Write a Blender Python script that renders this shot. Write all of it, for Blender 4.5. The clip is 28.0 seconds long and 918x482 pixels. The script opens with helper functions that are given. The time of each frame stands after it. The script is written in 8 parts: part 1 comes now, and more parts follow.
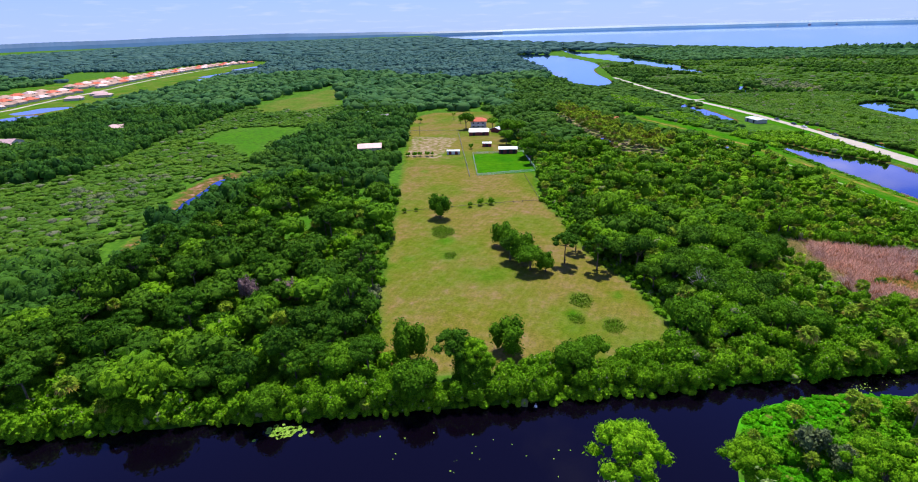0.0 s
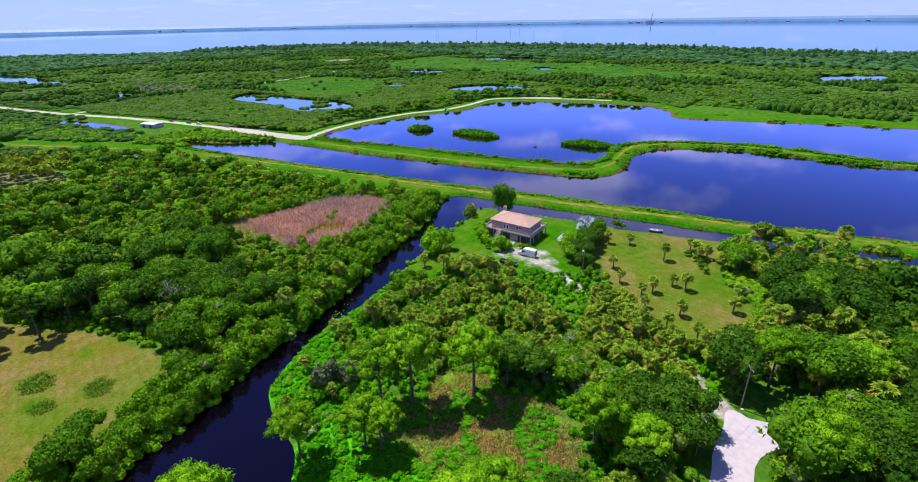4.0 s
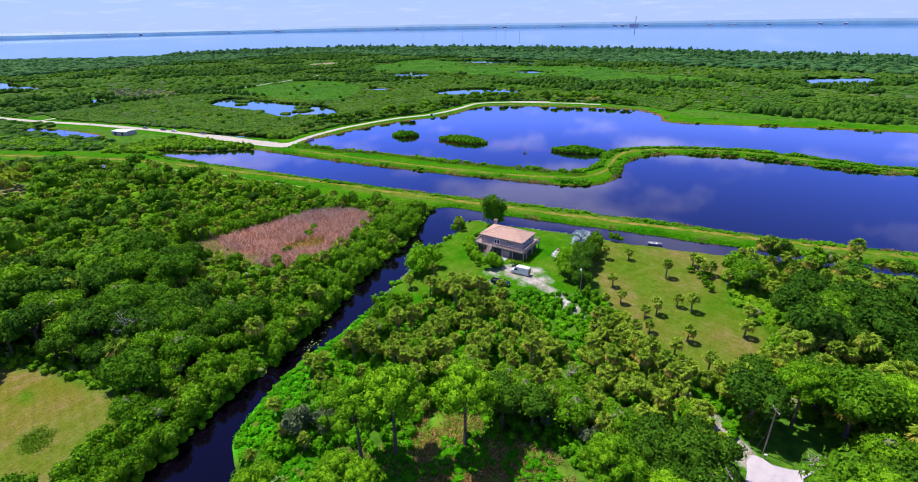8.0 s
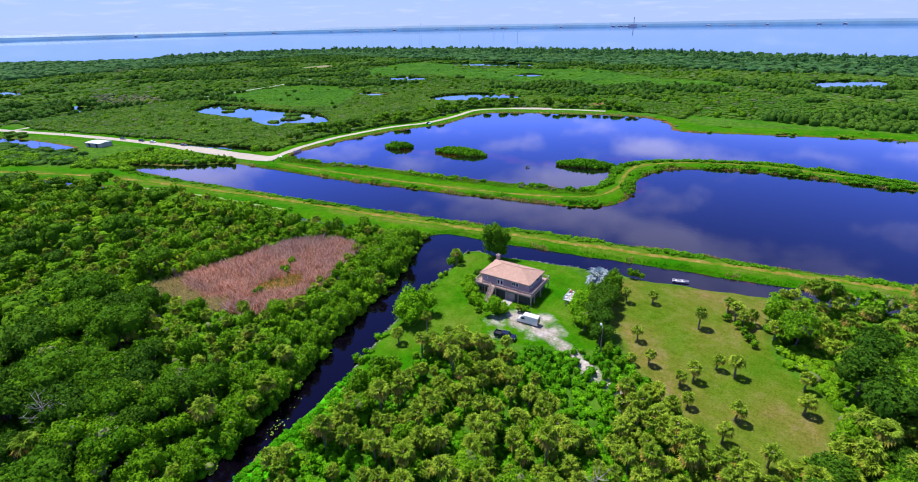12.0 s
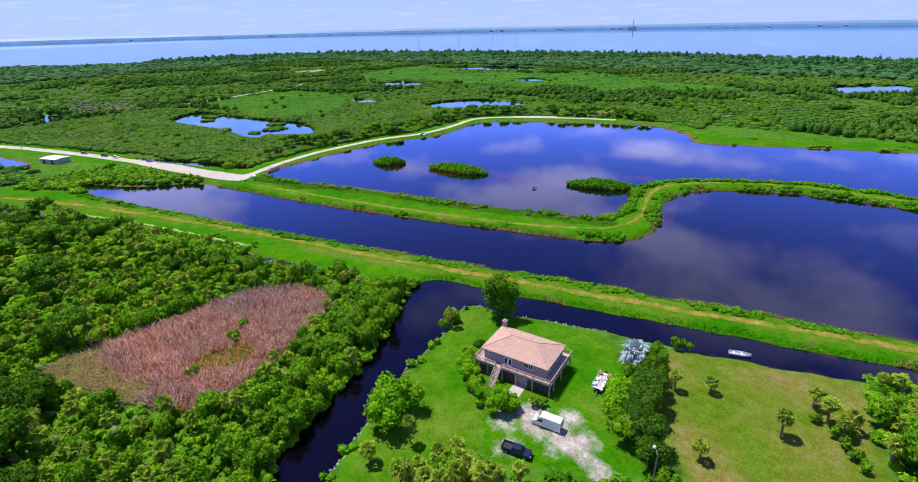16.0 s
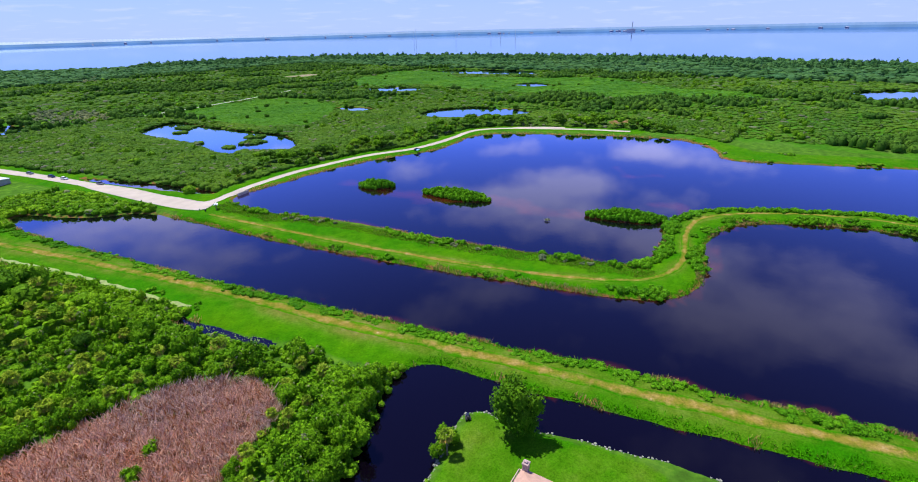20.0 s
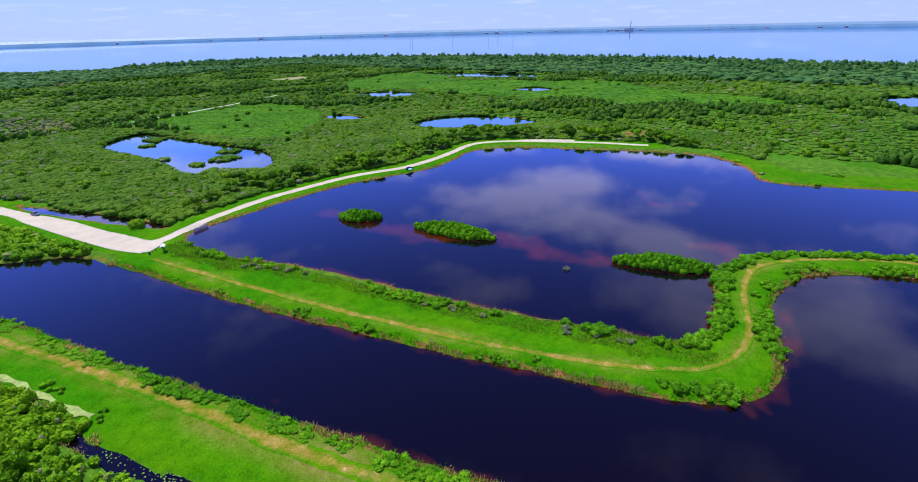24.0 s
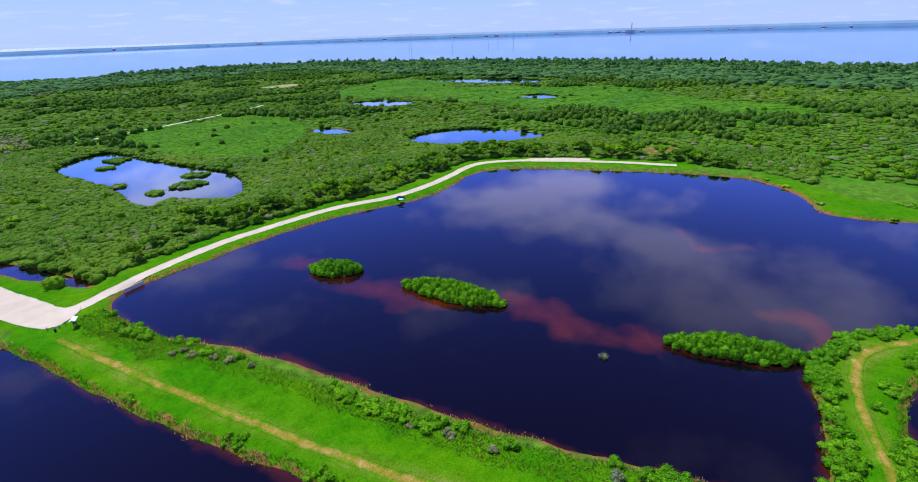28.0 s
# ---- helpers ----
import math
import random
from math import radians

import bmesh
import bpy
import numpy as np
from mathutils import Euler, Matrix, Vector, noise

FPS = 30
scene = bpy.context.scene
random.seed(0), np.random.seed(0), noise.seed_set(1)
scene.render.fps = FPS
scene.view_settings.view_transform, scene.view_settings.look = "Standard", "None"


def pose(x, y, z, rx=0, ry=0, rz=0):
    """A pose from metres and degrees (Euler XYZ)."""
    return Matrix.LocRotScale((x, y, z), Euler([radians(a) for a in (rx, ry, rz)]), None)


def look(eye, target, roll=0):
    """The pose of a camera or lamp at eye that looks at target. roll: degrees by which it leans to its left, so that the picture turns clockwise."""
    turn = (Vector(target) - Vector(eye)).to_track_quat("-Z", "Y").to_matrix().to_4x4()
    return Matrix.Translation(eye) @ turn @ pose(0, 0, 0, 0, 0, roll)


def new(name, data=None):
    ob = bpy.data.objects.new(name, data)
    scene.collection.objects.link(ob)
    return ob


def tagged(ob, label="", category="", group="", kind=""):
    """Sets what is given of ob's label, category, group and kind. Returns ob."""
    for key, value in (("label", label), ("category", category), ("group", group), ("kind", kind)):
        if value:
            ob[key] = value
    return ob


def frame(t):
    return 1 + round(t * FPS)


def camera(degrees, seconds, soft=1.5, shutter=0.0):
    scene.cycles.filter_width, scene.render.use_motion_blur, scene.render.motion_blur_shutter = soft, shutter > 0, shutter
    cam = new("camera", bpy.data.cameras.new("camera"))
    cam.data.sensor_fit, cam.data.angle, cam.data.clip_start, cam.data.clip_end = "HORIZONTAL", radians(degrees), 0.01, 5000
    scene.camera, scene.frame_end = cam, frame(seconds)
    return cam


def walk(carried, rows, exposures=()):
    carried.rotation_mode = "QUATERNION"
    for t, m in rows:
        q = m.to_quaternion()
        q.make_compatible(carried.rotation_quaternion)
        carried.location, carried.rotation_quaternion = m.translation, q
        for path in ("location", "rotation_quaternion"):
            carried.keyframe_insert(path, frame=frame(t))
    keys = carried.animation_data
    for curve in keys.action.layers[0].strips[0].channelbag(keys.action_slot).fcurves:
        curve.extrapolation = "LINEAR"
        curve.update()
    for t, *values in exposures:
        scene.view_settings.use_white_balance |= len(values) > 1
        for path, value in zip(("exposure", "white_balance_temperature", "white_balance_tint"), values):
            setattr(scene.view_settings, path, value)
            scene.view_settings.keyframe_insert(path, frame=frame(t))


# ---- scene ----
# Plan unit: all plan numbers below are in units of U metres.
U = 1.2727
cam = camera(84.8, 28.0, soft=1.0)
# seconds, x, y, z in metres, yaw, pitch, roll about the line of sight
PATH_ROWS = [
    (0.0, 84.0, 68.9, 77.2, 10.21, -23.26, 1.91),
    (0.5, 84.7, 69.1, 77.2, 6.88, -23.48, 1.83),
    (1.0, 85.2, 69.2, 76.8, -10.35, -23.74, 1.82),
    (1.5, 85.1, 69.0, 76.2, -28.17, -24.02, 1.81),
    (2.0, 84.6, 69.6, 75.7, -41.10, -24.22, 1.55),
    (2.5, 84.1, 70.5, 75.3, -48.77, -24.23, 1.30),
    (3.0, 84.0, 71.1, 75.0, -50.43, -24.15, 1.10),
    (3.5, 84.1, 71.5, 74.9, -51.12, -24.16, 0.98),
    (5.5, 86.3, 73.2, 74.7, -52.03, -24.10, 1.05),
    (6.0, 87.4, 74.2, 74.6, -52.20, -24.08, 1.06),
    (7.0, 90.7, 76.8, 74.5, -52.73, -23.97, 1.06),
    (8.0, 94.5, 79.6, 74.3, -53.09, -23.86, 0.99),
    (9.0, 98.8, 82.8, 74.7, -53.21, -23.85, 0.99),
    (10.0, 103.6, 86.4, 75.2, -53.28, -23.85, 1.01),
    (11.0, 108.8, 90.1, 75.5, -53.31, -23.81, 1.02),
    (12.0, 115.1, 94.4, 75.8, -53.30, -23.79, 1.10),
    (12.5, 118.7, 96.9, 75.8, -53.30, -23.79, 1.12),
    (14.5, 134.2, 107.8, 74.8, -53.35, -23.61, 1.18),
    (15.0, 138.3, 110.3, 74.7, -53.29, -23.59, 1.19),
    (16.0, 146.1, 115.9, 74.8, -53.40, -23.52, 1.23),
    (17.0, 154.4, 122.1, 74.9, -53.48, -23.53, 1.22),
    (18.0, 163.2, 128.3, 74.7, -53.51, -23.48, 1.19),
    (19.0, 171.9, 134.7, 74.4, -53.57, -23.40, 1.27),
    (20.0, 180.7, 141.1, 74.1, -53.61, -23.27, 1.32),
    (21.0, 189.6, 147.5, 74.2, -53.70, -23.32, 1.23),
    (21.5, 194.0, 150.6, 74.4, -53.74, -23.32, 1.23),
    (23.5, 210.6, 163.2, 75.2, -53.90, -23.33, 1.31),
    (24.0, 214.9, 166.5, 75.3, -53.95, -23.34, 1.36),
    (25.0, 224.2, 173.1, 75.5, -53.98, -23.34, 1.34),
    (26.0, 233.8, 179.9, 75.7, -53.95, -23.30, 1.45),
    (27.0, 243.6, 186.5, 75.8, -53.90, -23.25, 1.65),
    (28.0, 253.2, 193.1, 75.6, -53.81, -23.04, 1.85),
]
walk(cam, [(t, pose(x, y, z, 90 + pitch, 0, yaw) @ pose(0, 0, 0, 0, 0, -roll))
           for t, x, y, z, yaw, pitch, roll in PATH_ROWS])

# ---- light ----
SUN_ELEVATION, SUN_AZIMUTH = 66.0, 0.0      # degrees; azimuth from +y towards +x
world = bpy.data.worlds.new("sky")
scene.world = world
world.use_nodes = True
wn, wl = world.node_tree.nodes, world.node_tree.links
wn.clear()
w_out = wn.new("ShaderNodeOutputWorld")
w_bg = wn.new("ShaderNodeBackground")
w_sky = wn.new("ShaderNodeTexSky")
w_sky.sky_type = "NISHITA"
w_sky.sun_disc = False
w_sky.sun_elevation = radians(SUN_ELEVATION)
w_sky.sun_rotation = radians(SUN_AZIMUTH)
w_sky.air_density, w_sky.dust_density, w_sky.ozone_density = 1.0, 0.25, 5.0
w_co = wn.new("ShaderNodeTexCoord")
w_sep = wn.new("ShaderNodeSeparateXYZ")
wl.new(w_co.outputs["Generated"], w_sep.inputs[0])
w_add = wn.new("ShaderNodeMath"); w_add.operation = "ADD"; w_add.inputs[1].default_value = 0.10
wl.new(w_sep.outputs["Z"], w_add.inputs[0])
w_dx = wn.new("ShaderNodeMath"); w_dx.operation = "DIVIDE"
w_dy = wn.new("ShaderNodeMath"); w_dy.operation = "DIVIDE"
wl.new(w_sep.outputs["X"], w_dx.inputs[0]); wl.new(w_add.outputs[0], w_dx.inputs[1])
wl.new(w_sep.outputs["Y"], w_dy.inputs[0]); wl.new(w_add.outputs[0], w_dy.inputs[1])
w_cmb = wn.new("ShaderNodeCombineXYZ")
wl.new(w_dx.outputs[0], w_cmb.inputs[0]); wl.new(w_dy.outputs[0], w_cmb.inputs[1])
w_noise = wn.new("ShaderNodeTexNoise")
w_noise.inputs["Scale"].default_value = 1.8
w_noise.inputs["Detail"].default_value = 8.0
w_noise.inputs["Roughness"].default_value = 0.58
wl.new(w_cmb.outputs[0], w_noise.inputs["Vector"])
w_ramp = wn.new("ShaderNodeValToRGB")
w_ramp.color_ramp.elements[0].position, w_ramp.color_ramp.elements[0].color = 0.54, (0.055, 0.055, 0.055, 1)
w_ramp.color_ramp.elements[1].position, w_ramp.color_ramp.elements[1].color = 0.74, (0.78, 0.78, 0.78, 1)
w_sum = w_noise.outputs["Fac"]
for cx_, cy_, cr_ in ((2.08, 1.02, 0.76), (1.57, 0.12, 0.56), (1.9, 0.42, 0.22), (2.9, 0.75, 0.35), (1.0, 2.45, 0.8), (-1.2, 1.6, 0.6), (0.4, -1.5, 0.7), (-1.6, -0.8, 0.6)):
    w_far = wn.new("ShaderNodeVectorMath"); w_far.operation = "DISTANCE"; w_far.inputs[1].default_value = (cx_, cy_, 0)
    wl.new(w_cmb.outputs[0], w_far.inputs[0])
    w_bank = wn.new("ShaderNodeMapRange"); w_bank.interpolation_type = "SMOOTHSTEP"
    w_bank.inputs["From Min"].default_value, w_bank.inputs["From Max"].default_value = 0.0, cr_
    w_bank.inputs["To Min"].default_value, w_bank.inputs["To Max"].default_value = 0.26, 0.0
    wl.new(w_far.outputs["Value"], w_bank.inputs["Value"])
    w_plus = wn.new("ShaderNodeMath"); w_plus.operation = "ADD"
    wl.new(w_sum, w_plus.inputs[0]); wl.new(w_bank.outputs[0], w_plus.inputs[1])
    w_sum = w_plus.outputs[0]
wl.new(w_sum, w_ramp.inputs["Fac"])
w_mix = wn.new("ShaderNodeMixRGB")
w_mix.inputs["Color2"].default_value = (6.3, 6.4, 8.4, 1)
wl.new(w_ramp.outputs["Color"], w_mix.inputs["Fac"])
w_tint = wn.new("ShaderNodeMixRGB"); w_tint.blend_type = "MULTIPLY"; w_tint.inputs[0].default_value = 1.0
w_tint.inputs["Color2"].default_value = (0.34, 0.52, 1.25, 1)
wl.new(w_sky.outputs["Color"], w_tint.inputs["Color1"])
# pale haze low over the horizon
w_low = wn.new("ShaderNodeMapRange")
w_low.inputs["From Min"].default_value, w_low.inputs["From Max"].default_value = 0.0, 0.22
w_low.inputs["To Min"].default_value, w_low.inputs["To Max"].default_value = 0.78, 0.0
wl.new(w_sep.outputs["Z"], w_low.inputs["Value"])
w_haze = wn.new("ShaderNodeMixRGB")
w_haze.inputs["Color2"].default_value = (3.7, 4.8, 8.6, 1)
wl.new(w_low.outputs[0], w_haze.inputs["Fac"]); wl.new(w_mix.outputs["Color"], w_haze.inputs["Color1"])
wl.new(w_tint.outputs["Color"], w_mix.inputs["Color1"])
wl.new(w_haze.outputs["Color"], w_bg.inputs["Color"])
w_bg.inputs["Strength"].default_value = 0.125
wl.new(w_bg.outputs[0], w_out.inputs["Surface"])

sun = new("sun", bpy.data.lights.new("sun", "SUN"))
sun.data.energy, sun.data.angle, sun.data.color = 5.0, radians(0.53), (1.0, 0.96, 0.88)
e_, a_ = radians(SUN_ELEVATION), radians(SUN_AZIMUTH)
sun.matrix_world = look((300 * math.cos(e_) * math.sin(a_), 300 * math.cos(e_) * math.cos(a_), 300 * math.sin(e_)), (0, 0, 0))
scene.view_settings.exposure = 0.16

# ---- materials ----
def material(name):
    m = bpy.data.materials.new(name)
    m.use_nodes = True
    n, l = m.node_tree.nodes, m.node_tree.links
    return m, n, l, n["Principled BSDF"]


def noise_node(n, l, scale, detail=4.0, rough=0.55, vec=None):
    t = n.new("ShaderNodeTexNoise")
    t.inputs["Scale"].default_value, t.inputs["Detail"].default_value, t.inputs["Roughness"].default_value = scale, detail, rough
    if vec is None:
        c = n.new("ShaderNodeTexCoord")
        vec = c.outputs["Object"]
    l.new(vec, t.inputs["Vector"])
    return t


def ramp_node(n, l, src, stops):
    r = n.new("ShaderNodeValToRGB")
    el = r.color_ramp.elements
    while len(el) < len(stops):
        el.new(0.5)
    for e, (p, c) in zip(el, stops):
        e.position, e.color = p, (*c, 1) if len(c) == 3 else c
    l.new(src, r.inputs["Fac"])
    return r


def mix_node(n, l, fac, a, b, mode="MIX"):
    m = n.new("ShaderNodeMixRGB")
    m.blend_type = mode
    for s, v in zip(m.inputs, (fac, a, b)):
        if isinstance(v, bpy.types.NodeSocket):
            l.new(v, s)
        elif isinstance(v, (int, float)):
            s.default_value = v
        else:
            s.default_value = (*v, 1)
    return m.outputs[0]


def bump_node(n, l, src, b, strength, dist):
    k = n.new("ShaderNodeBump")
    k.inputs["Strength"].default_value, k.inputs["Distance"].default_value = strength, dist
    l.new(src, k.inputs["Height"])
    l.new(k.outputs[0], b.inputs["Normal"])


def simple(name, col, rough=0.6, metal=0.0, vary=0.12, scale=3.0, bump=0.0):
    """A plain surface with a little dirt and grain."""
    m, n, l, b = material(name)
    t = noise_node(n, l, scale, 6.0, 0.6)
    lo = tuple(c * (1 - vary * 1.6) for c in col)
    hi = tuple(min(1, c * (1 + vary)) for c in col)
    r = ramp_node(n, l, t.outputs["Fac"], [(0.3, lo), (0.7, hi)])
    l.new(r.outputs[0], b.inputs["Base Color"])
    b.inputs["Roughness"].default_value, b.inputs["Metallic"].default_value = rough, metal
    if bump:
        bump_node(n, l, t.outputs["Fac"], b, 0.5, bump)
    return m


def foliage(name, dark, light, odd=None, odd_share=0.0, rough=0.6, see=0.26, hanging=None, grit=1.0):
    """Leaves: the tint goes from plant to plant and from leaf to leaf; a share is odd (dry, yellow)."""
    m, n, l, b = material(name)
    info = n.new("ShaderNodeObjectInfo")
    geo = n.new("ShaderNodeNewGeometry")
    tint = n.new("ShaderNodeAttribute")
    tint.attribute_name = "tint"
    s = n.new("ShaderNodeMath"); s.operation = "ADD"
    l.new(info.outputs["Random"], s.inputs[0]); l.new(tint.outputs["Fac"], s.inputs[1])
    fr = n.new("ShaderNodeMath"); fr.operation = "FRACT"
    l.new(s.outputs[0], fr.inputs[0])
    avg = n.new("ShaderNodeMath"); avg.operation = "MULTIPLY_ADD"
    avg.inputs[1].default_value = 0.58
    l.new(geo.outputs["Random Per Island"], avg.inputs[0])
    half = n.new("ShaderNodeMath"); half.operation = "MULTIPLY"; half.inputs[1].default_value = 0.42
    l.new(fr.outputs[0], half.inputs[0]); l.new(half.outputs[0], avg.inputs[2])
    col = mix_node(n, l, avg.outputs[0], dark, light)
    # Fine mottle: leaf texture, with shade between leaves painted into the colour
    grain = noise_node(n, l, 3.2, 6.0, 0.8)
    mottle_shade = ramp_node(n, l, grain.outputs["Fac"], [(0.34, (0.22, 0.24, 0.26)), (0.50, (0.95, 0.95, 0.95)), (0.66, (1.85, 1.75, 1.45))])
    col = mix_node(n, l, grit, col, mottle_shade.outputs[0], "MULTIPLY")
    drift = noise_node(n, l, 0.018, 4.0, 0.6)
    d_ = ramp_node(n, l, drift.outputs["Fac"], [(0.35, (0.70, 0.82, 0.9)), (0.65, (1.25, 1.12, 0.9))])
    col = mix_node(n, l, 0.8, col, d_.outputs[0], "MULTIPLY")
    if odd:
        g = n.new("ShaderNodeMath"); g.operation = "GREATER_THAN"; g.inputs[1].default_value = 1 - odd_share
        l.new(geo.outputs["Random Per Island"], g.inputs[0])
        col = mix_node(n, l, g.outputs[0], col, odd)
    if hanging:
        dry_at = n.new("ShaderNodeAttribute"); dry_at.attribute_name = "dry"
        col = mix_node(n, l, dry_at.outputs["Fac"], col, hanging)
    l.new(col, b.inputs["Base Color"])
    b.inputs["Roughness"].default_value = rough
    b.inputs["Specular IOR Level"].default_value = 0.03
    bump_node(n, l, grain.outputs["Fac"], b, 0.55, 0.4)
    tr = n.new("ShaderNodeBsdfTranslucent")
    l.new(col, tr.inputs["Color"])
    mx = n.new("ShaderNodeMixShader"); mx.inputs[0].default_value = see
    l.new(b.outputs[0], mx.inputs[1]); l.new(tr.outputs[0], mx.inputs[2])
    l.new(mx.outputs[0], n["Material Output"].inputs["Surface"])
    return m


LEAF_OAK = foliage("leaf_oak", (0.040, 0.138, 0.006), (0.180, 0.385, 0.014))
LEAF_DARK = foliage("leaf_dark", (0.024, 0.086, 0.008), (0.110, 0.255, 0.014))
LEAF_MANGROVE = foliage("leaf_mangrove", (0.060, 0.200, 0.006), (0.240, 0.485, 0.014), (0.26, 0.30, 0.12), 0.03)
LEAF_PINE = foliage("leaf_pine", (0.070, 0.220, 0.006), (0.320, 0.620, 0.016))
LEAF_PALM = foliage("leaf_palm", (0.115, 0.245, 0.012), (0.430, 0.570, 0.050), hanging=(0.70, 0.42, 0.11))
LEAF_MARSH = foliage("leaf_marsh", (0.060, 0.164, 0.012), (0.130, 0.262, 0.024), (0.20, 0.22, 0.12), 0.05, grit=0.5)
# Bluer and lighter than near leaves: haze painted into the far leaf colour
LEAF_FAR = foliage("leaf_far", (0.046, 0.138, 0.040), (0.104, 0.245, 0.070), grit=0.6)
LEAF_GREY = foliage("leaf_grey", (0.12, 0.17, 0.07), (0.25, 0.30, 0.15))
LEAF_SILVER = foliage("leaf_silver", (0.40, 0.48, 0.52), (0.66, 0.74, 0.80))
REED_BROWN = foliage("reed_brown", (0.46, 0.245, 0.20), (1.0, 0.84, 0.78), (0.40, 0.17, 0.07), 0.16, 0.8, 0.35)
REED_STRAW = foliage("reed_straw", (0.56, 0.33, 0.11), (0.88, 0.62, 0.28), (0.12, 0.30, 0.02), 0.28, 0.8, 0.4)
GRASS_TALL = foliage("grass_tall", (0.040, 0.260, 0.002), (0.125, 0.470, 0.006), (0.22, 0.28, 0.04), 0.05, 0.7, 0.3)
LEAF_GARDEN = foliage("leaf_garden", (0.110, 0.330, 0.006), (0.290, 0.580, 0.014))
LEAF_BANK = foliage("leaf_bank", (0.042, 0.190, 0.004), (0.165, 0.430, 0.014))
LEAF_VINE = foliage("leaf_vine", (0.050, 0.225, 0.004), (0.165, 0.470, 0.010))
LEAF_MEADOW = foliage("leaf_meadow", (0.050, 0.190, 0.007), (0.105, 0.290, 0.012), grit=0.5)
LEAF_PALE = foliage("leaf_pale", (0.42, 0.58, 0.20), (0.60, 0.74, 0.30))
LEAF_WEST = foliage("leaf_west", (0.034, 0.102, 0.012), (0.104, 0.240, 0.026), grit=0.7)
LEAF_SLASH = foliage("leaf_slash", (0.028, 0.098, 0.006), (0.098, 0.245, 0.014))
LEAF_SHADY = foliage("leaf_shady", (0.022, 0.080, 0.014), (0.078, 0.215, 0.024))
# Woods farthest off: stronger blue haze painted into the leaf colour
LEAF_HAZE = foliage("leaf_blue", (0.050, 0.132, 0.118), (0.104, 0.212, 0.188), grit=0.6)
LEAF_HERB = foliage("leaf_herb", (0.085, 0.190, 0.010), (0.200, 0.330, 0.025), (0.34, 0.30, 0.09), 0.06)
REED_PALE = foliage("reed_pale", (0.40, 0.36, 0.17), (0.72, 0.64, 0.36), (0.22, 0.30, 0.05), 0.10, 0.8, 0.4)
BARK = simple("bark", (0.16, 0.12, 0.09), 0.9, 0, 0.4, 2.0, 0.05)
BARK_PALE = simple("bark_pale", (0.22, 0.18, 0.14), 0.9, 0, 0.3, 2.0, 0.03)


MOWN_RAMP = [(0.3, (0.024, 0.166, 0.001)), (0.7, (0.072, 0.214, 0.002))]
MOWN_MOTTLE = [(0.30, (0.70, 0.76, 0.7)), (0.52, (1.0, 1.0, 1.0)), (0.70, (1.35, 1.14, 1.1))]


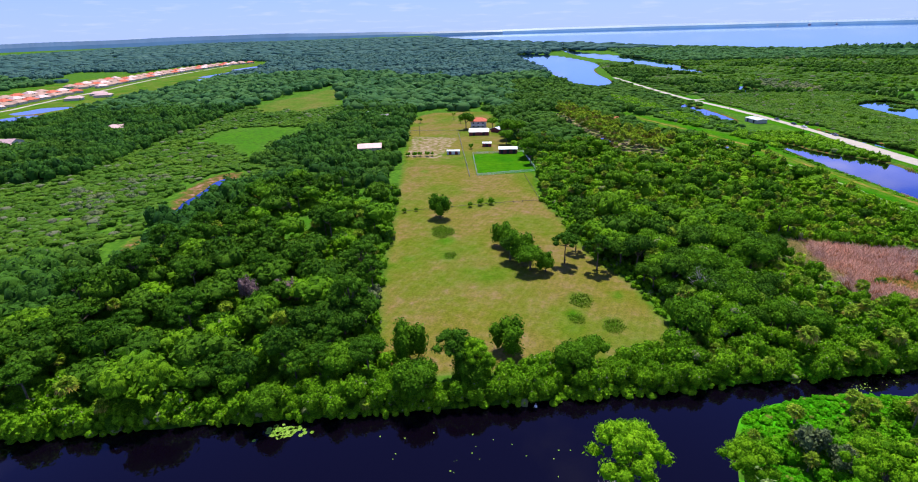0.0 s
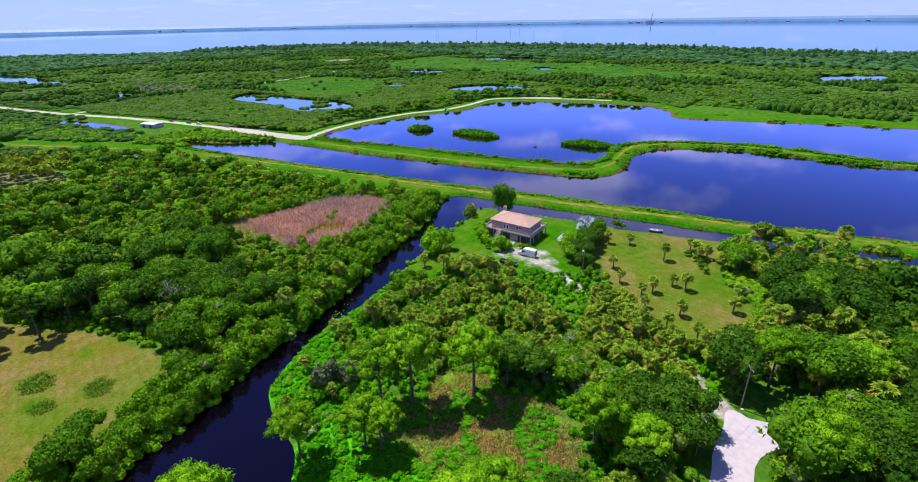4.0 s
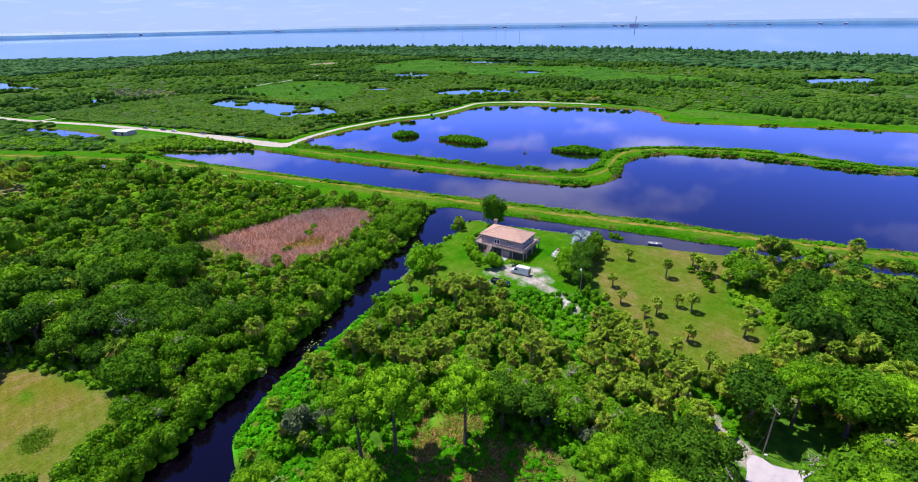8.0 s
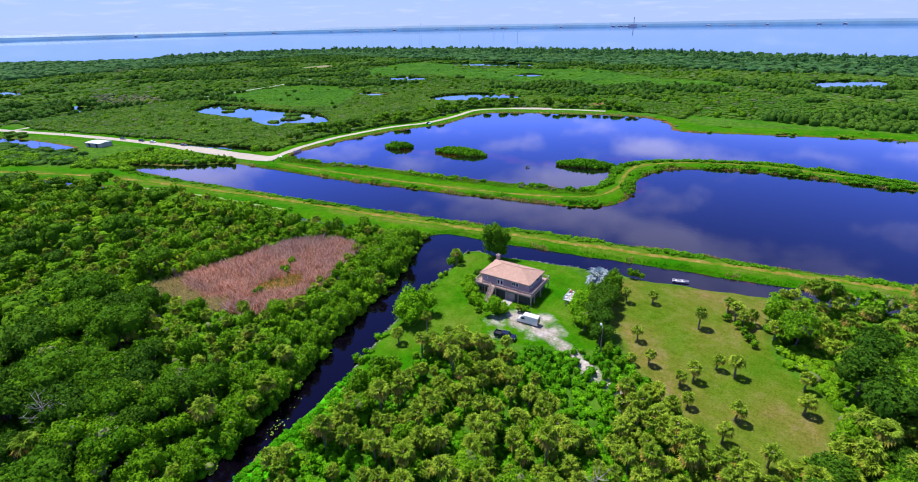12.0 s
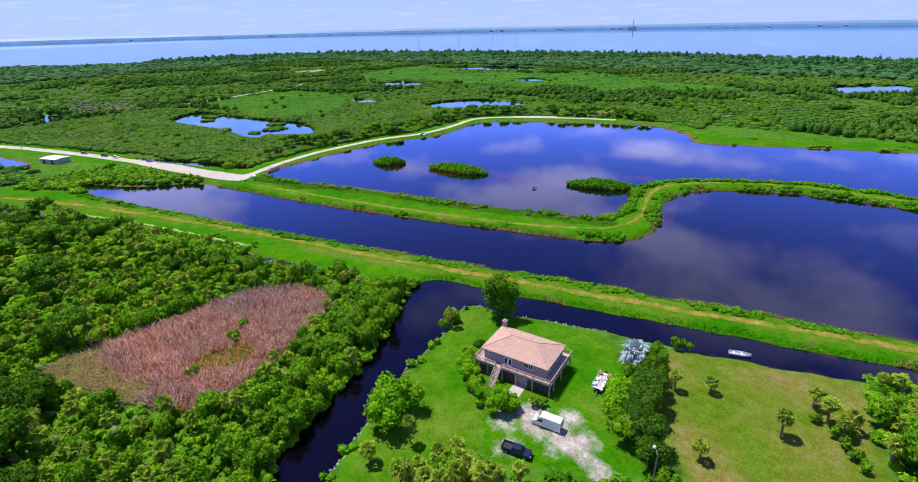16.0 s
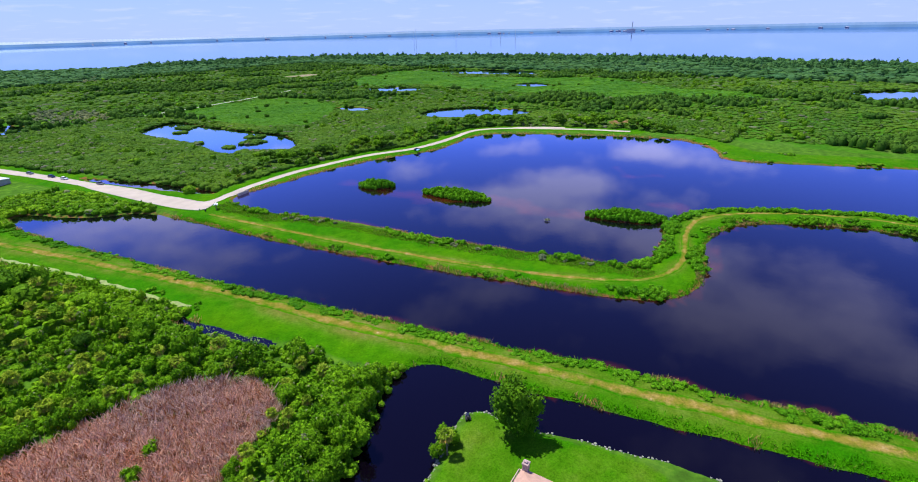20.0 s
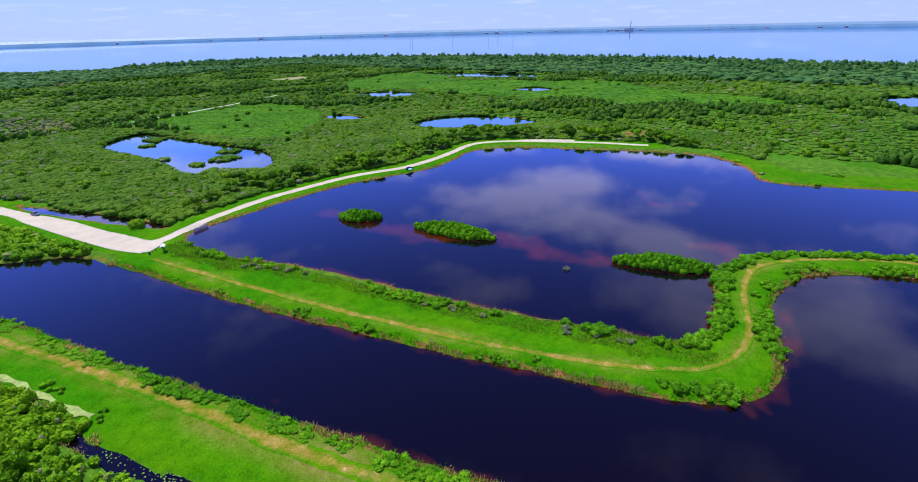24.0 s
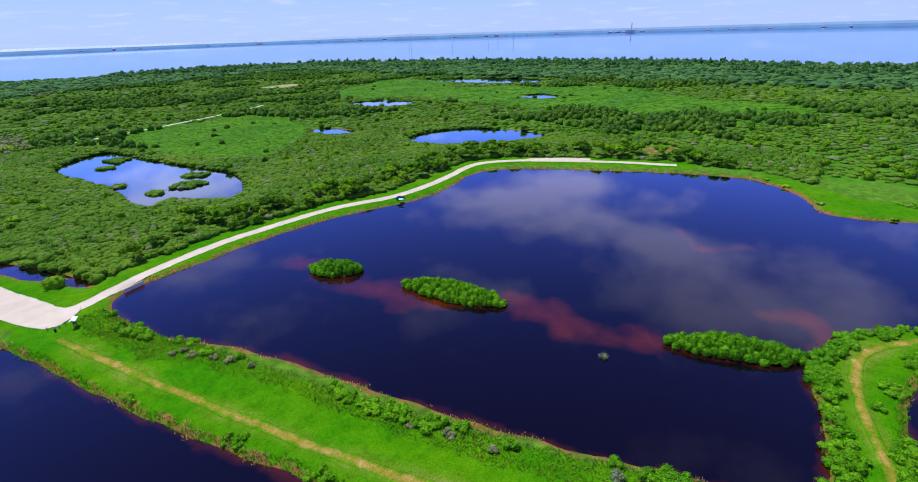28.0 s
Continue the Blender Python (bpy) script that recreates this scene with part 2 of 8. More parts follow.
def ground_material():
    m, n, l, b = material("ground")
    zones = n.new("ShaderNodeAttribute"); zones.attribute_name = "zone"
    zones2 = n.new("ShaderNodeAttribute"); zones2.attribute_name = "zone_two"
    sep = n.new("ShaderNodeSeparateColor"); l.new(zones.outputs["Color"], sep.inputs[0])
    sep2 = n.new("ShaderNodeSeparateColor"); l.new(zones2.outputs["Color"], sep2.inputs[0])
    big = noise_node(n, l, 0.045, 5.0, 0.6)
    mid = noise_node(n, l, 0.35, 6.0, 0.65)
    fine = noise_node(n, l, 2.6, 6.0, 0.7)
    # undergrowth
    under = ramp_node(n, l, mid.outputs["Fac"], [(0.25, (0.030, 0.065, 0.008)), (0.5, (0.060, 0.16, 0.012)), (0.78, (0.13, 0.26, 0.02))])
    # mown grass
    g1 = ramp_node(n, l, big.outputs["Fac"], MOWN_RAMP)
    g2 = ramp_node(n, l, fine.outputs["Fac"], [(0.28, (0.48, 0.52, 0.5)), (0.52, (0.95, 0.95, 0.95)), (0.75, (1.35, 1.28, 1.2))])
    mown = mix_node(n, l, 1.0, g1.outputs[0], g2.outputs[0], "MULTIPLY")
    mown = mix_node(n, l, 1.0, mown, ramp_node(n, l, mid.outputs["Fac"], MOWN_MOTTLE).outputs[0], "MULTIPLY")
    # dry grass
    d1 = ramp_node(n, l, mid.outputs["Fac"], [(0.25, (0.130, 0.145, 0.010)), (0.5, (0.188, 0.166, 0.022)), (0.8, (0.285, 0.200, 0.068))])
    dry = mix_node(n, l, 1.0, d1.outputs[0], g2.outputs[0], "MULTIPLY")
    rows_ = n.new("ShaderNodeTexWave"); rows_.inputs["Scale"].default_value = 0.16; rows_.inputs["Distortion"].default_value = 1.5; rows_.inputs["Detail"].default_value = 2.0
    co_ = n.new("ShaderNodeTexCoord"); turn_ = n.new("ShaderNodeMapping"); turn_.inputs["Rotation"].default_value = (0, 0, radians(14))
    l.new(co_.outputs["Object"], turn_.inputs["Vector"]); l.new(turn_.outputs[0], rows_.inputs["Vector"])
    rw = ramp_node(n, l, rows_.outputs["Fac"], [(0.2, (0.95, 0.96, 0.94)), (0.8, (1.03, 1.02, 1.01))])
    dry = mix_node(n, l, 1.0, dry, rw.outputs[0], "MULTIPLY")
    pink = ramp_node(n, l, big.outputs["Fac"], [(0.36, (0.92, 1.0, 0.85)), (0.50, (1.0, 1.0, 1.3)), (0.62, (1.14, 1.0, 2.0))])
    dry = mix_node(n, l, 1.0, dry, pink.outputs[0], "MULTIPLY")
    sand = ramp_node(n, l, mid.outputs["Fac"], [(0.25, (0.30, 0.20, 0.14)), (0.75, (0.46, 0.34, 0.26))])
    mud = ramp_node(n, l, mid.outputs["Fac"], [(0.25, (0.10, 0.035, 0.014)), (0.75, (0.28, 0.11, 0.05))])
    vine = ramp_node(n, l, mid.outputs["Fac"], [(0.25, (0.03, 0.20, 0.004)), (0.5, (0.07, 0.42, 0.006)), (0.8, (0.16, 0.50, 0.010))])
    m1 = ramp_node(n, l, big.outputs["Fac"], [(0.3, (0.040, 0.165, 0.007)), (0.5, (0.062, 0.195, 0.010)), (0.72, (0.10, 0.185, 0.03))])
    m2 = ramp_node(n, l, mid.outputs["Fac"], [(0.3, (0.6, 0.6, 0.6)), (0.7, (1.15, 1.15, 1.15))])
    flat = mix_node(n, l, 1.0, m1.outputs[0], m2.outputs[0], "MULTIPLY")
    jag = n.new("ShaderNodeMath"); jag.operation = "MULTIPLY_ADD"; jag.inputs[1].default_value = 0.9; jag.inputs[2].default_value = -0.45
    l.new(mid.outputs["Fac"], jag.inputs[0])

    def share(sock, lo=0.35, hi=0.65):
        a = n.new("ShaderNodeMath"); a.operation = "ADD"
        l.new(sock, a.inputs[0]); l.new(jag.outputs[0], a.inputs[1])
        r = n.new("ShaderNodeMapRange"); r.inputs["From Min"].default_value, r.inputs["From Max"].default_value = lo, hi
        l.new(a.outputs[0], r.inputs["Value"])
        return r.outputs[0]

    jag2 = n.new("ShaderNodeMath"); jag2.operation = "MULTIPLY_ADD"; jag2.inputs[1].default_value = 1.6; jag2.inputs[2].default_value = -0.8
    l.new(big.outputs["Fac"], jag2.inputs[0])
    dsum = n.new("ShaderNodeMath"); dsum.operation = "ADD"
    l.new(sep.outputs[1], dsum.inputs[0]); l.new(jag2.outputs[0], dsum.inputs[1])
    dmul = n.new("ShaderNodeMath"); dmul.operation = "MULTIPLY"; dmul.use_clamp = True
    dgate = n.new("ShaderNodeMath"); dgate.operation = "MULTIPLY"; dgate.use_clamp = True; dgate.inputs[1].default_value = 4.0
    l.new(sep.outputs[1], dgate.inputs[0])
    l.new(dsum.outputs[0], dmul.inputs[0]); l.new(dgate.outputs[0], dmul.inputs[1])
    c = mix_node(n, l, share(sep2.outputs[0]), under.outputs[0], vine.outputs[0])
    c = mix_node(n, l, share(sep2.outputs[2]), c, flat)
    c = mix_node(n, l, share(sep.outputs[0]), c, mown)
    c = mix_node(n, l, dmul.outputs[0], c, dry)
    c = mix_node(n, l, share(sep2.outputs[1]), c, mud.outputs[0])
    c = mix_node(n, l, share(sep.outputs[2]), c, sand.outputs[0])
    l.new(c, b.inputs["Base Color"])
    b.inputs["Roughness"].default_value = 0.95
    b.inputs["Specular IOR Level"].default_value = 0.02
    bump_node(n, l, fine.outputs["Fac"], b, 0.6, 0.15)
    return m


def water_material():
    """Dark brown-blue water body under a mirror film; the mirror's share is Fresnel's, boosted, and its tint colours
    the reflection.
    """
    m, n, l, b = material("water")
    at = n.new("ShaderNodeAttribute"); at.attribute_name = "shallow"
    bay = n.new("ShaderNodeAttribute"); bay.attribute_name = "bay"
    mid = noise_node(n, l, 0.06, 5.0, 0.6)
    a = n.new("ShaderNodeMath"); a.operation = "MULTIPLY_ADD"; a.inputs[1].default_value = 1.1; a.inputs[2].default_value = -0.55
    l.new(mid.outputs["Fac"], a.inputs[0])
    s = n.new("ShaderNodeMath"); s.operation = "ADD"
    l.new(at.outputs["Fac"], s.inputs[0]); l.new(a.outputs[0], s.inputs[1])
    r = ramp_node(n, l, s.outputs[0], [(0.34, (0.0022, 0.0012, 0.0036)), (0.75, (0.062, 0.010, 0.004)), (1.0, (0.19, 0.036, 0.006))])
    l.new(r.outputs[0], b.inputs["Base Color"])
    b.inputs["Roughness"].default_value = 1.0
    b.inputs["Specular IOR Level"].default_value = 0.0
    g = n.new("ShaderNodeBsdfGlossy")
    g.inputs["Roughness"].default_value = 0.04
    # Reflection tinted by hand: bluer on the ponds, paler where the mask is set
    l.new(mix_node(n, l, bay.outputs["Fac"], (0.66, 0.67, 0.97), (0.70, 0.82, 0.99)), g.inputs["Color"])
    fr = n.new("ShaderNodeFresnel"); fr.inputs["IOR"].default_value = 1.15
    up = n.new("ShaderNodeMath"); up.operation = "MULTIPLY"; up.use_clamp = True; up.inputs[1].default_value = 4.3
    l.new(fr.outputs[0], up.inputs[0])
    mx = n.new("ShaderNodeMixShader")
    l.new(up.outputs[0], mx.inputs[0]); l.new(b.outputs[0], mx.inputs[1]); l.new(g.outputs[0], mx.inputs[2])
    l.new(mx.outputs[0], n["Material Output"].inputs["Surface"])
    w = noise_node(n, l, 0.5, 3.0, 0.5)
    k = n.new("ShaderNodeBump")
    k.inputs["Strength"].default_value, k.inputs["Distance"].default_value = 0.08, 0.05
    l.new(w.outputs["Fac"], k.inputs["Height"])
    l.new(k.outputs[0], g.inputs["Normal"])
    return m


GROUND, WATER = ground_material(), water_material()
ROAD = simple("shell_road", (0.47, 0.41, 0.33), 0.95, 0, 0.09, 0.16, 0.01)
GRAVEL = simple("gravel", (0.52, 0.465, 0.415), 0.95, 0, 0.22, 0.8, 0.03)
ASPHALT = simple("bleached_asphalt", (0.52, 0.45, 0.48), 0.9, 0, 0.08, 0.8, 0.01)

# ---- plan ----
CANAL = [(-600, -30), (-200, 62), (-23, 103), (13, 112), (44, 119), (63, 124), (87, 129.5), (104, 135), (122, 138), (137, 143.5), (147, 148),
         (165, 152), (176, 156.5), (186, 161.5), (193, 164.5), (198.5, 164), (201.5, 160.5), (203.2, 151), (204.5, 143), (207, 133), (209.5, 120),
         (212.5, 109), (216, 93), (219.5, 77), (224.5, 60), (229.5, 38), (240, 0), (262, -80), (290, -180), (281, -180), (252, -80),
         (229, 0), (220, 40), (213, 75), (209, 87), (206, 98), (203.5, 109)]
CANAL += [(201.5, 121), (199.5, 129.5), (197, 136.5), (196, 142), (196.5, 146), (194, 148.8), (191, 148.3), (183, 146), (172, 144.7), (160, 142),
          (148.5, 138.7), (140, 136.6), (132, 134.2), (117, 132.5), (110, 131), (104, 128), (99, 125.5), (97, 120), (95, 111), (90, 105),
          (75, 103), (50, 101), (0, 88), (-200, 43), (-600, -50)]
POND_SOUTH = [(183.5, 334), (179.5, 326), (181.5, 305), (184, 289), (189, 268), (195, 233), (201, 207.5), (206, 184.5), (210.5, 165.5), (213, 154), (218, 138),
              (220.5, 125), (223, 109), (227, 98), (229, 81), (240.5, 37), (252, 0), (275, -80), (310, -200), (420, -260), (425, -150),
              (370, -60), (342, 8), (332, 31), (326, 44), (325, 64), (325.5, 90), (320, 107), (313.5, 120.5), (307, 127.5)]
POND_SOUTH += [(292, 132), (281, 131), (268, 127), (256, 127.5), (248.5, 132.5), (245, 137.5), (241.5, 149), (237.5, 166), (232.5, 182),
               (227, 209), (221.5, 233), (218.5, 256), (215.5, 275), (211, 300), (199.6, 307.5), (192, 318), (188, 331)]
POND_NORTH = [(233.5, 277), (235.2, 256), (241.5, 243), (246, 222), (249, 200), (252, 184), (255, 172), (258, 161), (260, 150.5), (263.5, 142),
              (272, 140.5), (286, 143), (300, 145.5), (308, 142), (314, 140), (323, 128), (331.5, 110), (340, 93), (338, 65), (336, 44),
              (342, 28), (355, -10), (390, -90), (420, -130), (470, -100), (440, -10), (428, 25), (416, 68), (401, 111)]
POND_NORTH += [(393, 131), (390, 147), (408, 151), (424, 168), (423, 183), (418, 203), (407, 228), (398, 252), (389, 266), (376, 274), (349, 268),
               (330, 272), (308, 283), (283, 287.5), (259, 287.5), (241, 288.5), (235, 284)]
BAY = [(-900, 4700), (-600, 3100), (-260, 2170), (164, 1600), (290, 1350), (400, 1275), (505, 1120), (600, 1125), (690, 1130), (800, 1090), (935, 945), (1000, 715),
       (1032, 480), (1038, 310), (990, 170), (985, 40), (1040, -150), (1160, -420), (1450, -1000), (1600, -4200), (6000, -4200), (6000, 4700)]
MARSH_PONDS = [
    [(282, 460), (301, 474), (315, 478), (315, 442), (320, 402), (324, 377), (307, 346), (295, 351), (291, 368), (277, 359), (285, 403), (282, 430)],
    [(425, 351), (449, 352), (471, 336), (476, 301), (465, 283), (441, 300), (419, 328)],
    [(414, 431), (428, 427), (428, 402), (418, 393), (409, 405)],
    [(515, 500), (545, 497), (552, 450), (530, 448), (512, 464)],
    [(616, 385), (639, 377), (630, 346), (608, 355)],
    [(715, 580), (737, 560), (762, 489), (754, 429), (718, 432), (697, 504)],
    [(452, 812), (467, 795), (483, 762), (458, 746)],
    [(657, 108), (694, 89), (729, 40), (654, 47), (626, 65), (641, 88)],
    [(210, 974), (239, 864), (252, 738), (233, 723), (212, 796)],
    [(235, 576), (250, 576), (248, 535), (231, 533)],
    [(-20, 1177), (57, 1174), (151, 873), (118, 776), (140, 593), (97, 580), (75, 715), (37, 892)],
    [(77, 1491), (138, 1151), (220, 1025), (256, 765), (221, 750), (177, 917), (113, 1099)],
    [(216, 374), (222, 356), (231, 331), (239, 299), (236, 297), (227, 322), (218, 355)],
    [(164.5, 477), (173, 460), (178, 438), (184, 402), (181, 388), (175, 400), (169, 424), (163, 446)],
    [(-67, 202), (-72, 217), (-74, 232), (-78, 249), (-73, 258), (-69, 247), (-64, 222), (-61, 211)],
    [(-345, 385), (-352, 393), (-372, 430), (-368, 489), (-380, 492), (-402, 460), (-380, 402), (-362, 378)],
    [(-400, 655), (-442, 764), (-485, 1011), (-446, 965), (-403, 740), (-376, 651)],
    [(150, 345), (164, 301), (171, 276), (175.5, 256), (178.5, 241), (182, 224), (185, 205), (190, 190), (187.5, 189), (182.5, 204), (179.5, 223),
     (176, 240), (173, 255), (168.5, 275), (161, 300), (146, 344)],
    [(89, 347), (97, 346), (101, 341), (101, 313), (95, 318), (91, 331)],
]
MEADOWS = [
    [(691, 370), (716, 316), (672, 278), (641, 216), (637, 157), (590, 156), (565, 176), (573, 211), (552, 250), (557, 330), (557, 411), (571, 470), (600, 500), (662, 486), (671, 419)],
    [(579, 592), (709, 618), (714, 531), (600, 440), (570, 440), (570, 478), (539, 512), (531, 531)],
    [(325, 526), (371, 522), (434, 529), (429, 440), (359, 377), (331, 393), (322, 466)],
]
DEAD_SCRUB = [[(282, 643), (304, 572), (285, 513), (257, 530), (259, 601)], [(443, 1039), (443, 960), (399, 858), (397, 922)], [(-131, 221), (-119, 245), (-104, 256), (-99, 236), (-90, 205), (-92, 192)]]
BARE = [[(559, 709), (602, 713), (613, 679), (576, 657), (556, 692)], [(984, 665), (1008, 506), (966, 326), (936, 318), (958, 484), (944, 639)], [(454, 225), (469, 220), (465, 206), (453, 205), (441, 218)],
        [(-67, 200), (-80, 221), (-85, 245), (-83, 260), (-71, 266), (-67, 246), (-64, 226), (-60, 201)], [(-57, 161), (-64, 178), (-64, 189), (-60, 190), (-56, 176), (-56, 165)]]
MEADOWS_WEST = [[(-137, 317), (-144, 355), (-107, 374), (-88, 344), (-97, 321), (-82, 302), (-86, 288), (-121, 326)], [(-19, 187), (-21, 201), (-15, 211), (-9, 242), (-3, 241), (5, 216), (-4, 212), (-12, 186)]]
ISLANDS = [((277.5, 250.5), 6.3, 3.2, -65), ((284, 216.5), 12.6, 3.4, -81), ((295, 157), 11.0, 3.0, -71)]
FIELD = [(36, 127), (26, 165), (15, 215), (-3, 293), (-33, 425), (8, 432), (25, 436), (36, 360), (54, 306), (62, 266), (64, 231), (71, 216), (78, 185),
         (86, 172), (91, 160), (94, 143), (82, 138), (63, 132), (48, 129)]
PADDOCK = [(30.1, 300.7), (55, 308), (62.3, 270.4), (37.5, 262.4)]
ARENA = [(-13, 345), (17, 340), (15.5, 291), (-3, 292.5)]
LAWN = [(194, 148), (184, 145), (172, 143), (160, 140.5), (148, 137.5), (138, 134.5), (144, 126), (151, 130), (158, 126.5), (162, 121), (163, 114),
        (167, 106), (172, 99), (182, 107), (190, 110), (200, 118), (199, 128), (196.5, 136), (195.5, 142), (196, 146)]
PALM_LAWN = [(202, 108), (206, 97), (209, 87), (213, 76), (201, 77), (186, 73), (177, 62), (166, 64), (152, 71), (155, 78), (167, 91), (178, 100), (190, 109)]
REEDS = [(128, 200), (136, 200.5), (150.6, 196.5), (163, 196), (172.5, 192.5), (179.5, 183), (178, 173.5), (169, 170), (159, 166.5), (148, 163.5),
         (139, 165), (135, 177), (131, 188)]
CAMP = [(66, 424), (86, 361), (97, 312), (112, 297), (124, 295), (130, 318), (108, 346), (87, 436)]
DIKE = [(120, 430), (163, 357), (178, 323), (184, 290), (189, 268), (195, 233), (201, 207), (206, 184), (210, 165), (213, 154), (218, 138), (220, 125),
        (223, 109), (227, 98), (229, 81), (240, 37), (252, 0), (275, -80), (310, -200), (290, -180), (262, -80), (240, 0), (229.5, 38), (224, 60),
        (219, 77), (216, 93), (212, 109), (209, 120), (207, 133), (204, 143), (203, 151), (201, 160), (198, 164.5)]
DIKE += [(193, 168), (190, 189), (185, 204), (182, 223), (178, 240), (175, 254), (171, 272), (164, 294), (150, 330), (110, 420)]
CLEARING = [(84, 104), (90.5, 109), (96.5, 113), (100.5, 115), (106, 110), (110, 105.5), (114.5, 103), (121.5, 104), (126, 99), (121.5, 95), (126, 86.5), (121.5, 79), (116, 73), (104, 84), (92, 95)]
BANK_GREEN = [(97, 120), (99, 126), (104, 128.5), (110, 131.5), (117, 133), (132, 134.5), (140, 136.8), (140, 133.5), (128, 130), (114, 126), (104, 120)]
SUBURB_GREEN = [(-335, 372), (-360, 500), (-385, 640), (-440, 860), (-450, 970), (-520, 1110), (-640, 1150), (-640, 900), (-620, 650), (-600, 480), (-520, 380), (-420, 350)]
LOWLAND = [(-62, 190), (-72, 265), (-85, 300), (-78, 345), (-85, 440), (-100, 450), (-165, 612), (-190, 600), (-190, 440), (-165, 330), (-152, 260), (-150, 180), (-110, 150), (-80, 160)]
TAN_MARSH = [(-172, 424), (-186, 491), (-171, 532), (-170, 600), (-155, 590), (-98, 442), (-136, 436)]
MARSH_EAST_BANK = [(392, 148), (408, 152), (424, 169), (433, 164), (416, 142), (410, 132), (417, 112), (431, 70), (443, 27), (457, -12), (478, -92), (462, -90), (440, -10), (428, 25), (416, 68), (401, 111), (391, 133)]
ROAD_WEST = [(139, 668), (160, 560), (176, 491), (192, 447), (208, 385), (215, 345), (221, 313), (225, 292)]
ROAD_EAST = [(224, 288), (228.5, 286.5), (247, 292.5), (268, 295), (292, 293), (313, 289.5), (334, 278), (361, 277), (386, 281), (400, 273), (411, 252), (421, 231), (430, 200)]
ROAD_SPUR = [(180, 488), (196, 492), (215, 500), (250, 520)]
MARSH_PATH = [(302, 525), (362, 532), (417, 543), (470, 560)]
DRIVE = [(171.0, 117.5), (169.6, 111), (166.4, 104.8), (164.0, 100.3), (159.2, 92.0), (153.2, 81), (147.3, 69.6), (143.3, 65.2), (139.8, 61)]
CUL = [(126.5, 60.5), (130.7, 61.5), (136.5, 61.2), (141, 62), (141.8, 60.5), (140.8, 58.2), (144, 52.3), (141, 51), (138.7, 52.5), (134.7, 55.6), (130, 56.2), (123, 54),
       (112, 50), (108, 56), (118, 60)]
TRACK_DIKE = [(120, 415), (160, 340), (171, 309), (180.7, 274.5), (187, 249), (192.7, 225.7), (197.2, 203), (200.8, 182.5), (204.2, 169.7), (207.4, 155), (210.9, 139.6), (216, 117.4),
              (219.7, 102), (222.8, 90.5), (232, 52), (246, 0), (290, -170)]
TRACK_MID = [(222, 275), (225.9, 246), (230.7, 217), (235.7, 191), (240.8, 170.2), (246.6, 152.5), (253.5, 139.6), (261.4, 134.6), (271, 133.6), (281.5, 135.6), (293.5, 138.6),
             (306.7, 137.4), (317.8, 127.6), (326, 113), (331, 100), (333, 85), (331, 65), (331, 44), (338, 25), (360, -20)]


def rounded(pts, times=2, closed=True):
    """Corner-cut outline, in metres."""
    p = np.array(pts, float) * U
    for _ in range(times):
        q = np.roll(p, -1, axis=0) if closed else p[1:]
        o = p if closed else p[:-1]
        a, b = o * 0.75 + q * 0.25, o * 0.25 + q * 0.75
        r = np.empty((len(a) * 2, 2))
        r[0::2], r[1::2] = a, b
        p = r if closed else np.vstack([p[:1], r, p[-1:]])
    return p


def line_dist(x, y, pts, closed):
    d2 = np.full(x.shape, 1e12)
    n = len(pts)
    for i in range(n if closed else n - 1):
        ax, ay = pts[i]
        bx, by = pts[(i + 1) % n]
        dx, dy = bx - ax, by - ay
        t = np.clip(((x - ax) * dx + (y - ay) * dy) / (dx * dx + dy * dy + 1e-9), 0, 1)
        d2 = np.minimum(d2, (x - ax - t * dx) ** 2 + (y - ay - t * dy) ** 2)
    return np.sqrt(d2)


def inside(x, y, pts):
    c = np.zeros(x.shape, bool)
    n = len(pts)
    for i in range(n):
        ax, ay = pts[i]
        bx, by = pts[(i + 1) % n]
        if ay != by:
            c ^= ((ay > y) != (by > y)) & (x < (bx - ax) * (y - ay) / (by - ay) + ax)
    return c


def depth_in(x, y, pts, margin=30.0):
    """How far a place lies inside an outline (negative: outside, down to -margin)."""
    x, y = np.asarray(x, float), np.asarray(y, float)
    out = np.full(x.shape, -margin)
    lo, hi = pts.min(0) - margin, pts.max(0) + margin
    k = (x > lo[0]) & (x < hi[0]) & (y > lo[1]) & (y < hi[1])
    if k.any():
        xs, ys = x[k], y[k]
        d = line_dist(xs, ys, pts, True)
        out[k] = np.maximum(np.where(inside(xs, ys, pts), d, -d), -margin)
    return out


def near_line(x, y, pts, margin=30.0):
    x, y = np.asarray(x, float), np.asarray(y, float)
    out = np.full(x.shape, margin)
    lo, hi = pts.min(0) - margin, pts.max(0) + margin
    k = (x > lo[0]) & (x < hi[0]) & (y > lo[1]) & (y < hi[1])
    if k.any():
        out[k] = np.minimum(line_dist(x[k], y[k], pts, False), margin)
    return out


W_CANAL, W_SOUTH, W_NORTH = rounded(CANAL), rounded(POND_SOUTH), rounded(POND_NORTH)
W_BAY = rounded(BAY, 3)

def wider(pts, grow, shift):
    """A marsh pond with its hidden near bank: grown about its middle and moved towards the camera to fit its view."""
    p = np.array(pts, float); c = p.mean(0); d = np.array([175.0, 140.0]) - c
    return ((p - c) * grow + c + d / np.hypot(*d) * shift).tolist()


